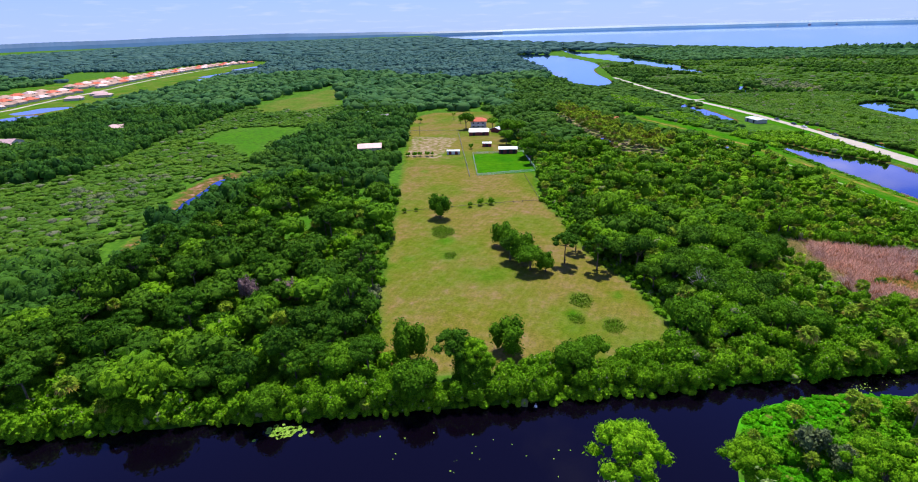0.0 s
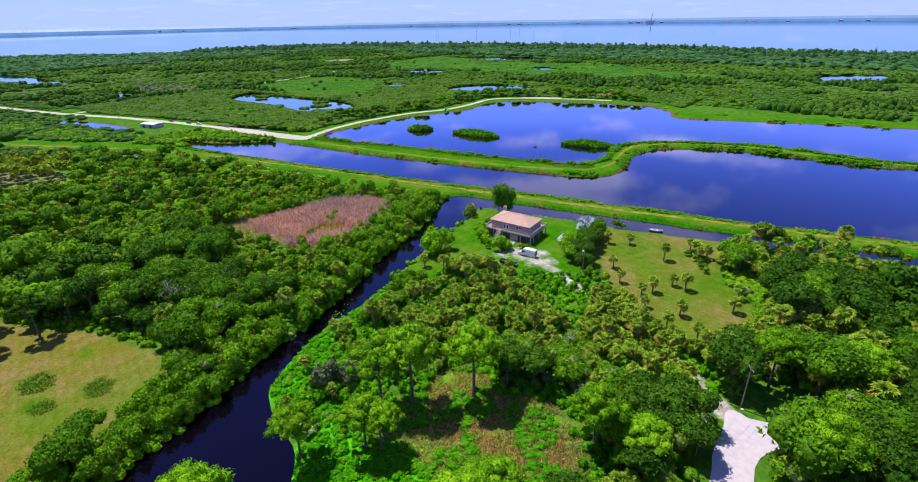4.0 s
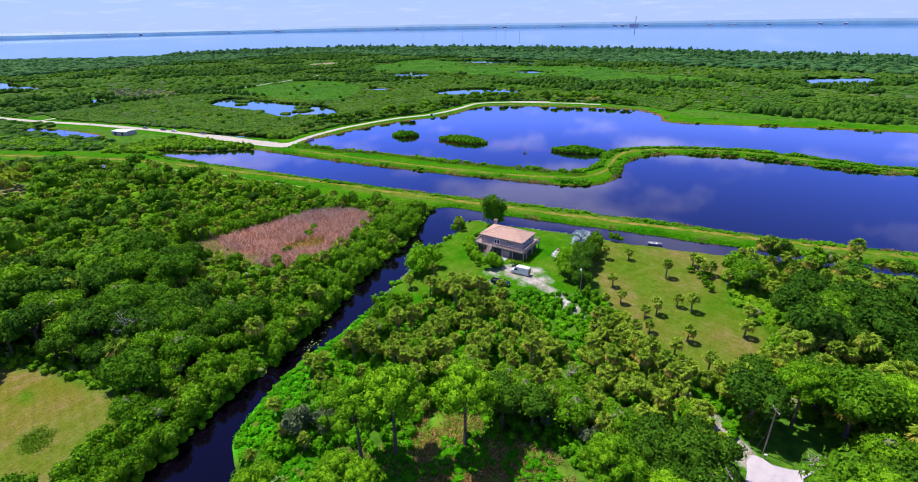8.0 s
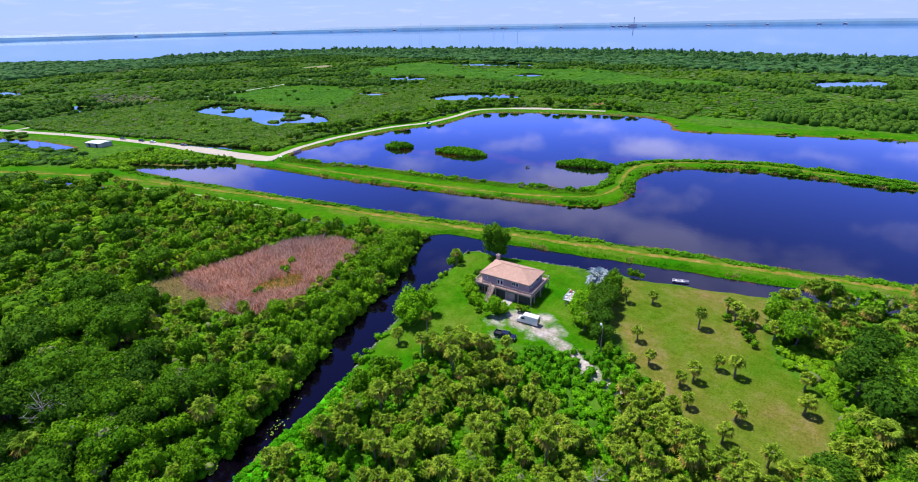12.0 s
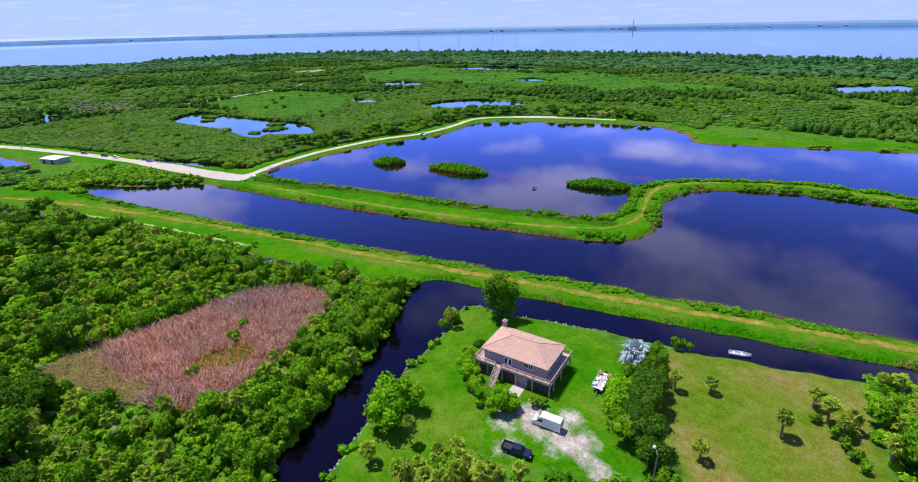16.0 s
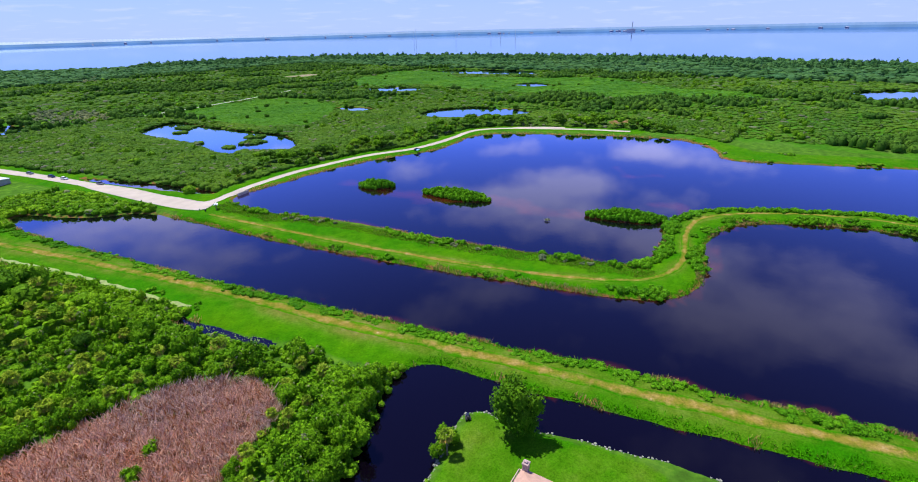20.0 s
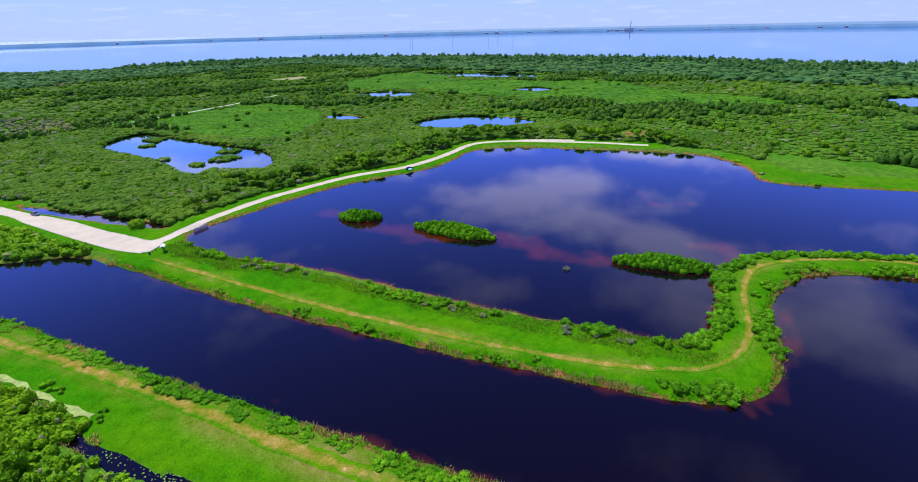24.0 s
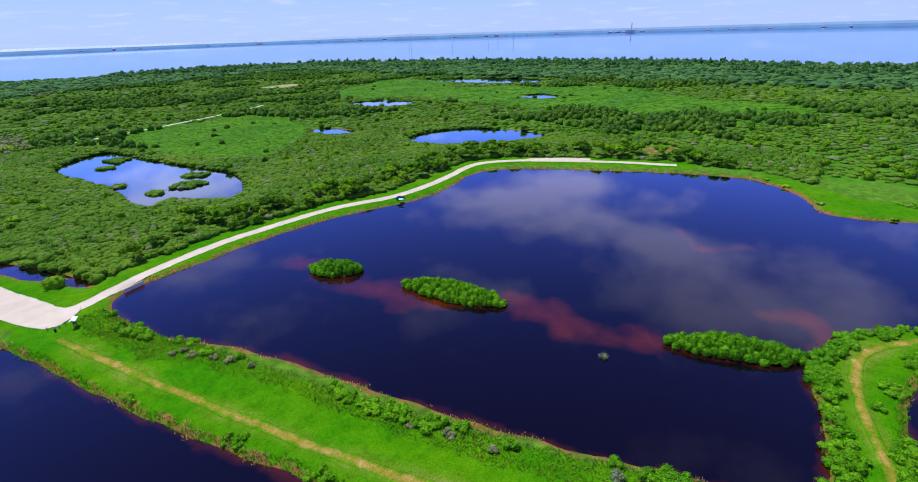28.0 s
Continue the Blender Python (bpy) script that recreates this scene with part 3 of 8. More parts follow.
W_MARSH = [rounded(wider(p, 1.12, 7.0) if i < 10 else p) for i, p in enumerate(MARSH_PONDS)]
Z_FIELD, Z_PADDOCK, Z_ARENA, Z_LAWN, Z_PALM = rounded(FIELD), rounded(PADDOCK, 0), rounded(ARENA, 0), rounded(LAWN), rounded(PALM_LAWN)
Z_REEDS, Z_DIKE, Z_CLEAR, Z_SUB, Z_EAST, Z_CUL, Z_BANK, Z_CAMP = rounded(REEDS), rounded(DIKE, 1), rounded(CLEARING), rounded(SUBURB_GREEN), rounded(MARSH_EAST_BANK), rounded(CUL, 1), rounded(BANK_GREEN), rounded(CAMP)
Z_LOW, Z_TAN = rounded(LOWLAND), rounded(TAN_MARSH)
Z_MEADOWS, Z_DEAD, Z_BARE, Z_MEADW = [[rounded(p) for p in ps] for ps in (MEADOWS, DEAD_SCRUB, BARE, MEADOWS_WEST)]
L_WEST, L_EAST, L_SPUR, L_PATH, L_DRIVE = [rounded(p, 2, False) for p in (ROAD_WEST, ROAD_EAST, ROAD_SPUR, MARSH_PATH, DRIVE)]
L_DIKE, L_MID = rounded(TRACK_DIKE, 2, False), rounded(TRACK_MID, 2, False)


def wobble(x, y, size, seed=0.0):
    """Smooth cheap noise from crossed sines, about -1..1."""
    x, y = x / size, y / size
    return (np.sin(x * 1.3 + 2.1 * np.sin(y * 0.7 + seed) + seed) + np.sin(y * 1.7 + 1.9 * np.sin(x * 0.9 - seed) + 2 * seed)
            + np.sin((x + y) * 2.3 + seed * 3) * 0.6 + np.sin((x - y) * 3.1 + seed * 5) * 0.4) / 3.0


def island_depth(x, y):
    d = np.full(np.shape(x), -30.0)
    for (cx, cy), a, b, turn in ISLANDS:
        c, s = math.cos(radians(turn)), math.sin(radians(turn))
        u, v = (x - cx * U) * c + (y - cy * U) * s, -(x - cx * U) * s + (y - cy * U) * c
        r = np.sqrt((u / (a * U)) ** 2 + (v / (b * U)) ** 2)
        d = np.maximum(d, (1 - r) * b * U)
    return d


def water_depth(x, y):
    """Distance inside the nearest water (negative on land)."""
    x, y = np.asarray(x, float), np.asarray(y, float)
    d = np.full(x.shape, -30.0)
    for p in (W_CANAL, W_SOUTH, W_NORTH, W_BAY, *W_MARSH):
        d = np.maximum(d, depth_in(x, y, p))
    d = d + wobble(x, y, 4.0, 1.0) * 0.7
    return np.minimum(d, -island_depth(x, y))


def ground_z(x, y, d=None):
    x, y = np.asarray(x, float), np.asarray(y, float)
    d = water_depth(x, y) if d is None else d
    return np.where(d > 0, -np.minimum(d * 0.35, 1.5), np.minimum(-d * 0.4, 0.9)) + np.where(d < -3, wobble(x, y, 9.0, 2.0) * 0.12, 0)


# ---- mesh helpers ----
def mesh_of(name, verts, groups, mat, attrs=()):
    """A mesh from arrays: groups are (faces (n, k), smooth)."""
    me = bpy.data.meshes.new(name)
    me.vertices.add(len(verts)); me.vertices.foreach_set("co", np.asarray(verts, np.float32).ravel())
    groups = [g for g in groups if len(g[0])]
    loops = np.concatenate([g[0].ravel() for g in groups]).astype(np.int32)
    sizes = np.concatenate([np.full(len(g[0]), g[0].shape[1]) for g in groups])
    me.loops.add(len(loops)); me.loops.foreach_set("vertex_index", loops)
    me.polygons.add(len(sizes))
    me.polygons.foreach_set("loop_start", np.concatenate([[0], np.cumsum(sizes)[:-1]]).astype(np.int32))
    me.polygons.foreach_set("use_smooth", np.concatenate([np.full(len(g[0]), g[1]) for g in groups]))
    for key, values in attrs:
        at = me.attributes.new(key, "FLOAT", "POINT")
        at.data.foreach_set("value", np.asarray(values, np.float32))
    me.materials.append(mat)
    me.update(calc_edges=True)
    return me


def raw_mesh(name, verts, faces_per, mat, tint=None):
    """A mesh of separate flat leaves: verts (n, k, 3), each row one face."""
    n, k, _ = verts.shape
    return mesh_of(name, verts.reshape(-1, 3), [(np.arange(n * k).reshape(n, k), False)], mat, [] if tint is None else [("tint", np.repeat(tint, k))])


def grid_mesh(name, xs, ys, z, mat):
    nx, ny = len(xs), len(ys)
    gx, gy = np.meshgrid(xs, ys)
    co = np.stack([gx, gy, z], -1).reshape(-1, 3)
    i = (np.arange(ny - 1)[:, None] * nx + np.arange(nx - 1)[None]).ravel()
    idx = np.stack([i, i + 1, i + nx + 1, i + nx], 1).astype(np.int32)
    me = bpy.data.meshes.new(name)
    me.vertices.add(len(co)); me.vertices.foreach_set("co", co.astype(np.float32).ravel())
    me.loops.add(idx.size); me.loops.foreach_set("vertex_index", idx.ravel())
    me.polygons.add(len(idx)); me.polygons.foreach_set("loop_start", np.arange(0, idx.size, 4, dtype=np.int32))
    me.polygons.foreach_set("use_smooth", np.ones(len(idx), bool))
    me.materials.append(mat)
    me.update(calc_edges=True)
    return me


def color_attr(me, name, r, g, b):
    at = me.attributes.new(name, "FLOAT_COLOR", "POINT")
    at.data.foreach_set("color", np.stack([r, g, b, np.ones_like(r)], -1).astype(np.float32).ravel())


def axis(lo, hi, step, far_lo, far_hi, growth=1.1):
    mid = list(np.arange(lo, hi + step, step))
    s, v = step, mid[-1]
    right = []
    while v < far_hi:
        s *= growth; v += s; right.append(v)
    s, v = step, mid[0]
    left = []
    while v > far_lo:
        s *= growth; v -= s; left.append(v)
    return np.array(left[::-1] + mid + right)


def part(name, bm, mat, parent=None, label=""):
    me = bpy.data.meshes.new(name)
    bm.to_mesh(me); bm.free()
    for p_ in me.polygons:
        p_.use_smooth = False
    me.materials.append(mat)
    ob = new(name, me)
    if parent is not None:
        ob.parent = parent
    if label:
        ob["label"] = label
    return ob


def part_mesh(name, me, parent=None, label=""):
    ob = new(name, me)
    if parent is not None:
        ob.parent = parent
    if label:
        ob["label"] = label
    return ob


def thing(name, m, label, category, group="", kind=""):
    ob = new(name)
    ob.empty_display_size = 0.3
    ob.matrix_basis = m
    return tagged(ob, label, category, group, kind)


def box(bm, x0, y0, z0, x1, y1, z1, m=None):
    r = bmesh.ops.create_cube(bm, size=1.0)
    for v in r["verts"]:
        v.co = Vector(((x0 + x1) / 2 + v.co.x * (x1 - x0), (y0 + y1) / 2 + v.co.y * (y1 - y0), (z0 + z1) / 2 + v.co.z * (z1 - z0)))
        if m:
            v.co = m @ v.co
    return r["verts"]


def tube(bm, pts, radii, sides=6):
    rings = []
    for i, (p_, r) in enumerate(zip(pts, radii)):
        p_ = Vector(p_)
        d = (Vector(pts[min(i + 1, len(pts) - 1)]) - Vector(pts[max(i - 1, 0)])).normalized()
        a = d.orthogonal().normalized(); b = d.cross(a)
        rings.append([bm.verts.new(p_ + (a * math.cos(t) + b * math.sin(t)) * r) for t in [2 * math.pi * k / sides for k in range(sides)]])
    for q, w in zip(rings, rings[1:]):
        for k in range(sides):
            bm.faces.new((q[k], q[(k + 1) % sides], w[(k + 1) % sides], w[k]))
    bm.faces.new(rings[-1]); bm.faces.new(rings[0][::-1])


# ---- ground and water ----
gxs = axis(-40, 575, 2.3, -5600, 5600, 1.06)
gys = axis(-60, 480, 2.3, -3000, 6200, 1.05)
GX, GY = np.meshgrid(gxs, gys)
D = water_depth(GX, GY)
me = grid_mesh("ground", gxs, gys, ground_z(GX, GY, D), GROUND)


def soft(d, w=1.5):
    return np.clip(d / (2 * w) + 0.5, 0, 1)


f_field, f_lawn, f_palm = soft(depth_in(GX, GY, Z_FIELD)), soft(depth_in(GX, GY, Z_LAWN)), soft(depth_in(GX, GY, Z_PALM))
f_dike, f_pad, f_arena = soft(depth_in(GX, GY, Z_DIKE)), soft(depth_in(GX, GY, Z_PADDOCK), 0.7), soft(depth_in(GX, GY, Z_ARENA))
f_mid = soft(15 - near_line(GX, GY, L_MID))
f_verge = soft(9 - near_line(GX, GY, L_EAST)); f_verge_w = soft(11 - near_line(GX, GY, L_WEST)) * (GY > 360)
f_east, f_sub, f_clear = soft(depth_in(GX, GY, Z_EAST), 4), soft(depth_in(GX, GY, Z_SUB), 6), soft(depth_in(GX, GY, Z_CLEAR), 3)
f_reed = soft(depth_in(GX, GY, Z_REEDS))
t_dike, t_mid = near_line(GX, GY, L_DIKE), near_line(GX, GY, L_MID)
f_bare = np.max([soft(depth_in(GX, GY, p), 3) for p in Z_BARE], 0)
f_meadw = np.max([soft(depth_in(GX, GY, p), 4) for p in Z_MEADW], 0)
f_marsh = ((GX > 220 * U) & (GY > 40 * U) & ((GX > 430 * U) | (GY > 290 * U))) * 0.9
weeds = np.max([soft(q * U - np.hypot((GX / U - a) * U, (GY / U - b) * U * 0.8), 1.5) for a, b, q in ((35.0, 198, 3.4), (37.5, 192, 2.4), (40.5, 180, 2.2), (75, 160.5, 2.4), (73.9, 153, 1.5), (81.7, 150.2, 1.9), (84, 163, 1.2), (29, 178, 1.0), (13, 268, 1.6))], 0)
mown = np.max([f_meadw * 0.45, f_field, f_lawn, f_palm, f_dike, f_mid, f_verge, f_verge_w, f_east, f_sub, f_pad], 0)
dry = np.max([f_field * (0.91 + 0.42 * wobble(GX, GY, 20, 3)) * (1 - f_pad) * (1 - 0.8 * weeds), f_palm * 0.62, soft(4.2 - t_dike, 3.0) * 0.45, soft(2.0 - t_mid, 2.0) * 0.40, f_sub * 0.35, soft(depth_in(GX, GY, Z_TAN), 6) * 0.42, f_east * 0.05, soft(depth_in(GX, GY, Z_CLEAR), 3) * np.clip((GX / U - 101) / 12, 0, 0.75), f_lawn * 0.16], 0)
sandy = np.max([f_arena * 0.46, soft(depth_in(GX, GY, Z_CAMP), 3) * 0.42, np.max([soft(depth_in(GX, GY, p), 3) for p in Z_BARE[:2]], 0) * 0.55, f_bare * 0.34, f_reed * 0.30, soft(2.4 - near_line(GX, GY, L_DRIVE), 1.5) * 0.3], 0)
shore = soft(1.6 - np.abs(D + 0.4), 0.8)
mud = np.maximum.reduce([shore * np.where(((GX > 205 * U) | (GY > 260 * U)) & (depth_in(GX, GY, W_CANAL) < -4), 0.6, 0.12),  soft(6 - np.hypot(GX - 36 * U, GY - 130 * U), 3) * 0.8, soft(depth_in(GX, GY, Z_CAMP), 3) * 0.42, np.max([soft(depth_in(GX, GY, p), 3) for p in Z_BARE[2:]], 0) * 0.55, f_reed * 0.55, f_clear * np.clip((GX / U - 105) / 12, 0, 0.48)])
vine = np.maximum(np.maximum(f_clear, soft(depth_in(GX, GY, Z_BANK), 1.5)) * 0.8, 0.22 * (GY > 330) * np.ones_like(GX))
color_attr(me, "zone", mown.ravel(), dry.ravel(), sandy.ravel())
color_attr(me, "zone_two", vine.ravel(), mud.ravel(), f_marsh.ravel())
tagged(new("ground", me), "flat coastal ground with mown grass, dry pasture and marsh", "ground", kind="structure")

wxs, wys = axis(200, 560, 2.8, -5600, 5600, 1.15), axis(20, 400, 2.8, -3000, 6200, 1.15)
WX, WY = np.meshgrid(wxs, wys)
WD = water_depth(WX, WY)
me = grid_mesh("water", wxs, wys, np.zeros(WX.shape), WATER)
RUST_A = rounded([(276, 262), (274.8, 246), (275, 233), (278.5, 218), (291, 206), (287, 191), (285, 181), (289, 171)], 2, False)
RUST_B = rounded([(353, 181), (344, 174), (342, 169), (349, 162)], 2, False)
RUST_C = rounded([(313, 152), (315, 144), (304, 141), (290, 142)], 2, False)
RUST_D = rounded([(318, 104), (306, 125), (292, 130), (270, 124.5), (254, 125), (246, 131)], 2, False)
in_ponds = ((WX > 215 * U) | (WY < 200 * U)) & (WX > 205 * U)
RAG = 4.5 * wobble(WX, WY, 11, 3) + 3.0 * wobble(WX, WY, 5, 7)
shallow = np.maximum.reduce([np.exp(-np.maximum(WD, 0) / 3.0) * 0.62 * in_ponds * (depth_in(WX, WY, W_CANAL) < 0), 0.66 * soft(7.5 + RAG - near_line(WX, WY, RUST_A), 7), 0.62 * soft(4.5 + RAG * 0.6 - near_line(WX, WY, RUST_B), 5),
                             0.7 * soft(4.5 + RAG * 0.5 - near_line(WX, WY, RUST_C), 4), 0.66 * soft(1.2 - near_line(WX, WY, RUST_D), 2.0)])
# Mask of the paler painted reflection: the bay and the marsh ponds
at = me.attributes.new("bay", "FLOAT", "POINT")
at.data.foreach_set("value", np.maximum(soft(depth_in(WX, WY, W_BAY), 10), np.max([soft(depth_in(WX, WY, p), 4) for p in W_MARSH[:12]], 0)).ravel().astype(np.float32))
at = me.attributes.new("shallow", "FLOAT", "POINT")
at.data.foreach_set("value", shallow.ravel().astype(np.float32))
tagged(new("water", me), "still dark tannin water mirroring the sky", "water", kind="structure")


def strip(name, pts, width, mat, label, lift=0.10, ragged=0.25):
    """A road: a ribbon laid on the ground, with uneven edges."""
    seg = np.diff(pts, axis=0); ln = np.hypot(*seg.T); s = np.concatenate([[0], np.cumsum(ln)])
    t = np.arange(0, s[-1], 2.0)
    x, y = np.interp(t, s, pts[:, 0]), np.interp(t, s, pts[:, 1])
    dx, dy = np.gradient(x), np.gradient(y); nn = np.hypot(dx, dy); nx, ny = -dy / nn, dx / nn
    rows = []
    for f in (-0.5, -0.25, 0, 0.25, 0.5):
        w = width * f + (wobble(x, y, 2.0, f * 9) * ragged if abs(f) == 0.5 else 0)
        px, py = x + nx * w, y + ny * w
        rows.append(np.stack([px, py, np.maximum(ground_z(px, py), 0.3) + lift - abs(f) * 0.1], 1))
    v = np.concatenate(rows); n = len(t)
    f_ = [(r * n + i, r * n + i + 1, (r + 1) * n + i + 1, (r + 1) * n + i) for r in range(4) for i in range(n - 1)]
    me_ = bpy.data.meshes.new(name); me_.from_pydata(v.tolist(), [], f_); me_.materials.append(mat)
    return tagged(new(name, me_), label, "road", kind="structure")


def patch(name, pts, mat, label, lift):
    bm = bmesh.new()
    top = [bm.verts.new((x, y, 0.9 + lift)) for x, y in pts]
    f_ = bm.faces.new(top)
    if f_.normal.z < 0:
        f_.normal_flip()
    r = bmesh.ops.extrude_face_region(bm, geom=[f_])
    for v in r["geom"]:
        if isinstance(v, bmesh.types.BMVert):
            v.co.z -= 0.5
    bmesh.ops.recalc_face_normals(bm, faces=bm.faces[:])
    bmesh.ops.triangulate(bm, faces=bm.faces[:])
    ob = part(name, bm, mat)
    return tagged(ob, label, "road", kind="structure")


strip("road_west", L_WEST, 6.2, ROAD, "white crushed-shell road across the marsh")
strip("road_east", L_EAST, 4.6, ROAD, "white crushed-shell road round the pond")
strip("road_spur", L_SPUR, 4.0, ROAD, "white shell side road into the marsh")
strip("marsh_path", L_PATH, 3.0, GRAVEL, "pale footpath through the mangroves")


def track_material(name, stops):
    """Mown grass worn to bare ground where the attribute is high."""
    m, n, l, b = material(name)
    worn = n.new("ShaderNodeAttribute"); worn.attribute_name = "worn"
    big, fine, mid = noise_node(n, l, 0.045, 5.0, 0.6), noise_node(n, l, 2.6, 6.0, 0.7), noise_node(n, l, 0.30, 5.0, 0.7)
    g1 = ramp_node(n, l, big.outputs["Fac"], MOWN_RAMP)
    g2 = ramp_node(n, l, fine.outputs["Fac"], [(0.28, (0.48, 0.52, 0.5)), (0.52, (0.95, 0.95, 0.95)), (0.75, (1.35, 1.28, 1.2))])
    grass = mix_node(n, l, 1.0, g1.outputs[0], g2.outputs[0], "MULTIPLY")
    patchy_ = noise_node(n, l, 0.35, 6.0, 0.65)
    grass = mix_node(n, l, 1.0, grass, ramp_node(n, l, patchy_.outputs["Fac"], MOWN_MOTTLE).outputs[0], "MULTIPLY")
    earth = ramp_node(n, l, mid.outputs["Fac"], stops)
    tan = mix_node(n, l, 1.0, earth.outputs[0], g2.outputs[0], "MULTIPLY")
    a = n.new("ShaderNodeMath"); a.operation = "MULTIPLY_ADD"; a.inputs[1].default_value = 1.5; a.inputs[2].default_value = -0.75
    l.new(mid.outputs["Fac"], a.inputs[0])
    w = n.new("ShaderNodeMath"); w.operation = "ADD"
    l.new(worn.outputs["Fac"], w.inputs[0]); l.new(a.outputs[0], w.inputs[1])
    r = n.new("ShaderNodeMapRange"); r.inputs["From Min"].default_value, r.inputs["From Max"].default_value = 0.30, 0.95
    l.new(w.outputs[0], r.inputs["Value"])
    l.new(mix_node(n, l, r.outputs[0], grass, tan), b.inputs["Base Color"])
    b.inputs["Roughness"].default_value = 0.95
    b.inputs["Specular IOR Level"].default_value = 0.02
    bump_node(n, l, fine.outputs["Fac"], b, 0.6, 0.15)
    return m


TRACK = track_material("worn_track", [(0.30, (0.15, 0.17, 0.010)), (0.50, (0.24, 0.20, 0.030)), (0.66, (0.34, 0.25, 0.075)), (0.74, (0.52, 0.44, 0.28))])
DRIVE_GRAVEL = track_material("drive_gravel", [(0.30, (0.25, 0.21, 0.15)), (0.50, (0.42, 0.37, 0.32)), (0.72, (0.60, 0.55, 0.51))])


def worn_track(name, pts, width, label):
    """A soft band of worn grass: bare along its middle, green at its edges."""
    seg = np.diff(pts, axis=0); s_ = np.concatenate([[0], np.cumsum(np.hypot(*seg.T))])
    t = np.arange(0, s_[-1], 1.6)
    x, y = np.interp(t, s_, pts[:, 0]), np.interp(t, s_, pts[:, 1])
    dx, dy = np.gradient(x), np.gradient(y); nn = np.hypot(dx, dy); nx, ny = -dy / nn, dx / nn
    n, V, W = len(t), [], []
    for f in np.linspace(-0.5, 0.5, 9):
        w = width * f * (1 + 0.2 * wobble(x, y, 3.0, 2)) + 0.3 * wobble(x, y, 6.0, 5)
        px, py = x + nx * w, y + ny * w
        V.append(np.stack([px, py, np.maximum(ground_z(px, py), 0.3) + 0.07 - 0.12 * (abs(f) > 0.49)], 1))
        W.append(np.full(n, 1 - (abs(f) * 2) ** 1.5) * (0.95 + 0.3 * wobble(x, y, 9.0, 7)))
    q = np.array([(r * n + k, r * n + k + 1, (r + 1) * n + k + 1, (r + 1) * n + k) for r in range(8) for k in range(n - 1)])
    me_ = mesh_of(name, np.concatenate(V), [(q, True)], TRACK, [("worn", np.concatenate(W))])
    return tagged(new(name, me_), label, "road", kind="structure")


worn_track("dike_track", L_DIKE, 4.6, "worn dry track along the southern dike")
worn_track("spit_track", L_MID, 3.0, "worn dry track along the middle dike")
DUCKWEED = simple("duckweed", (0.26, 0.34, 0.09), 0.9, 0, 0.22, 0.8)
L_WEED = rounded([(168.6, 291), (173.4, 276), (179.6, 250), (183.2, 230), (185.6, 219)], 2, False)
strip("weed_ditch", L_WEED, 1.5, DUCKWEED, "ditch choked with pale green duckweed", 0.10, 0.9)
axs, ays = np.arange(134 * U, 180 * U, 0.75), np.arange(58 * U, 128 * U, 0.75)
AX, AY = np.meshgrid(axs, ays)
spots = [soft(r_ - np.hypot(AX - a * U, AY - b * U), 2.2) * w_ for a, b, r_, w_ in ((171.4, 118.6, 4.6, 1.0), (173.5, 114.5, 4.0, 0.9), (168.3, 122.0, 3.6, 0.75), (164.2, 119.6, 3.0, 0.8), (170.2, 110.6, 3.6, 1.0), (167.0, 114.2, 2.6, 0.45))]
apron = np.maximum(np.max(spots, 0), soft(2.4 - near_line(AX, AY, L_DRIVE), 1.1) * 1.05) * (0.92 + 0.35 * wobble(AX, AY, 2.4, 3))
me = grid_mesh("driveway", axs, ays, np.maximum(ground_z(AX, AY), 0.3) + 0.07, DRIVE_GRAVEL)
at = me.attributes.new("worn", "FLOAT", "POINT"); at.data.foreach_set("value", apron.ravel().astype(np.float32))
bm = bmesh.new(); bm.from_mesh(me)
bare = (apron < 0.04).ravel()
bm.verts.ensure_lookup_table()
bmesh.ops.delete(bm, geom=[v for v in bm.verts if bare[v.index]], context="VERTS")
bm.to_mesh(me); bm.free()
tagged(new("driveway", me), "pale patchy gravel drive and parking apron by the stilt house", "road", kind="structure")
JUNCTION = [(213, 362), (221, 335), (223.5, 312), (227, 290), (231, 288.5), (229, 284), (222.5, 280.5), (219, 289), (217, 299), (214, 321), (210.5, 352)]
patch("road_junction", rounded(JUNCTION, 1), ROAD, "wide white shell junction of the marsh roads", 0.12)
patch("cul_de_sac", Z_CUL, ASPHALT, "bleached asphalt turning circle", 0.10)
patch("parking_bay", rounded([(404, 262), (411, 250), (419, 236), (424, 238), (416, 254), (408, 265)], 1), ROAD, "white shell parking bay beside the pond road", 0.09)

# ---- plants ----
rng = np.random.default_rng(7)


def unit(v):
    return v / (np.linalg.norm(v, axis=-1, keepdims=True) + 1e-9)


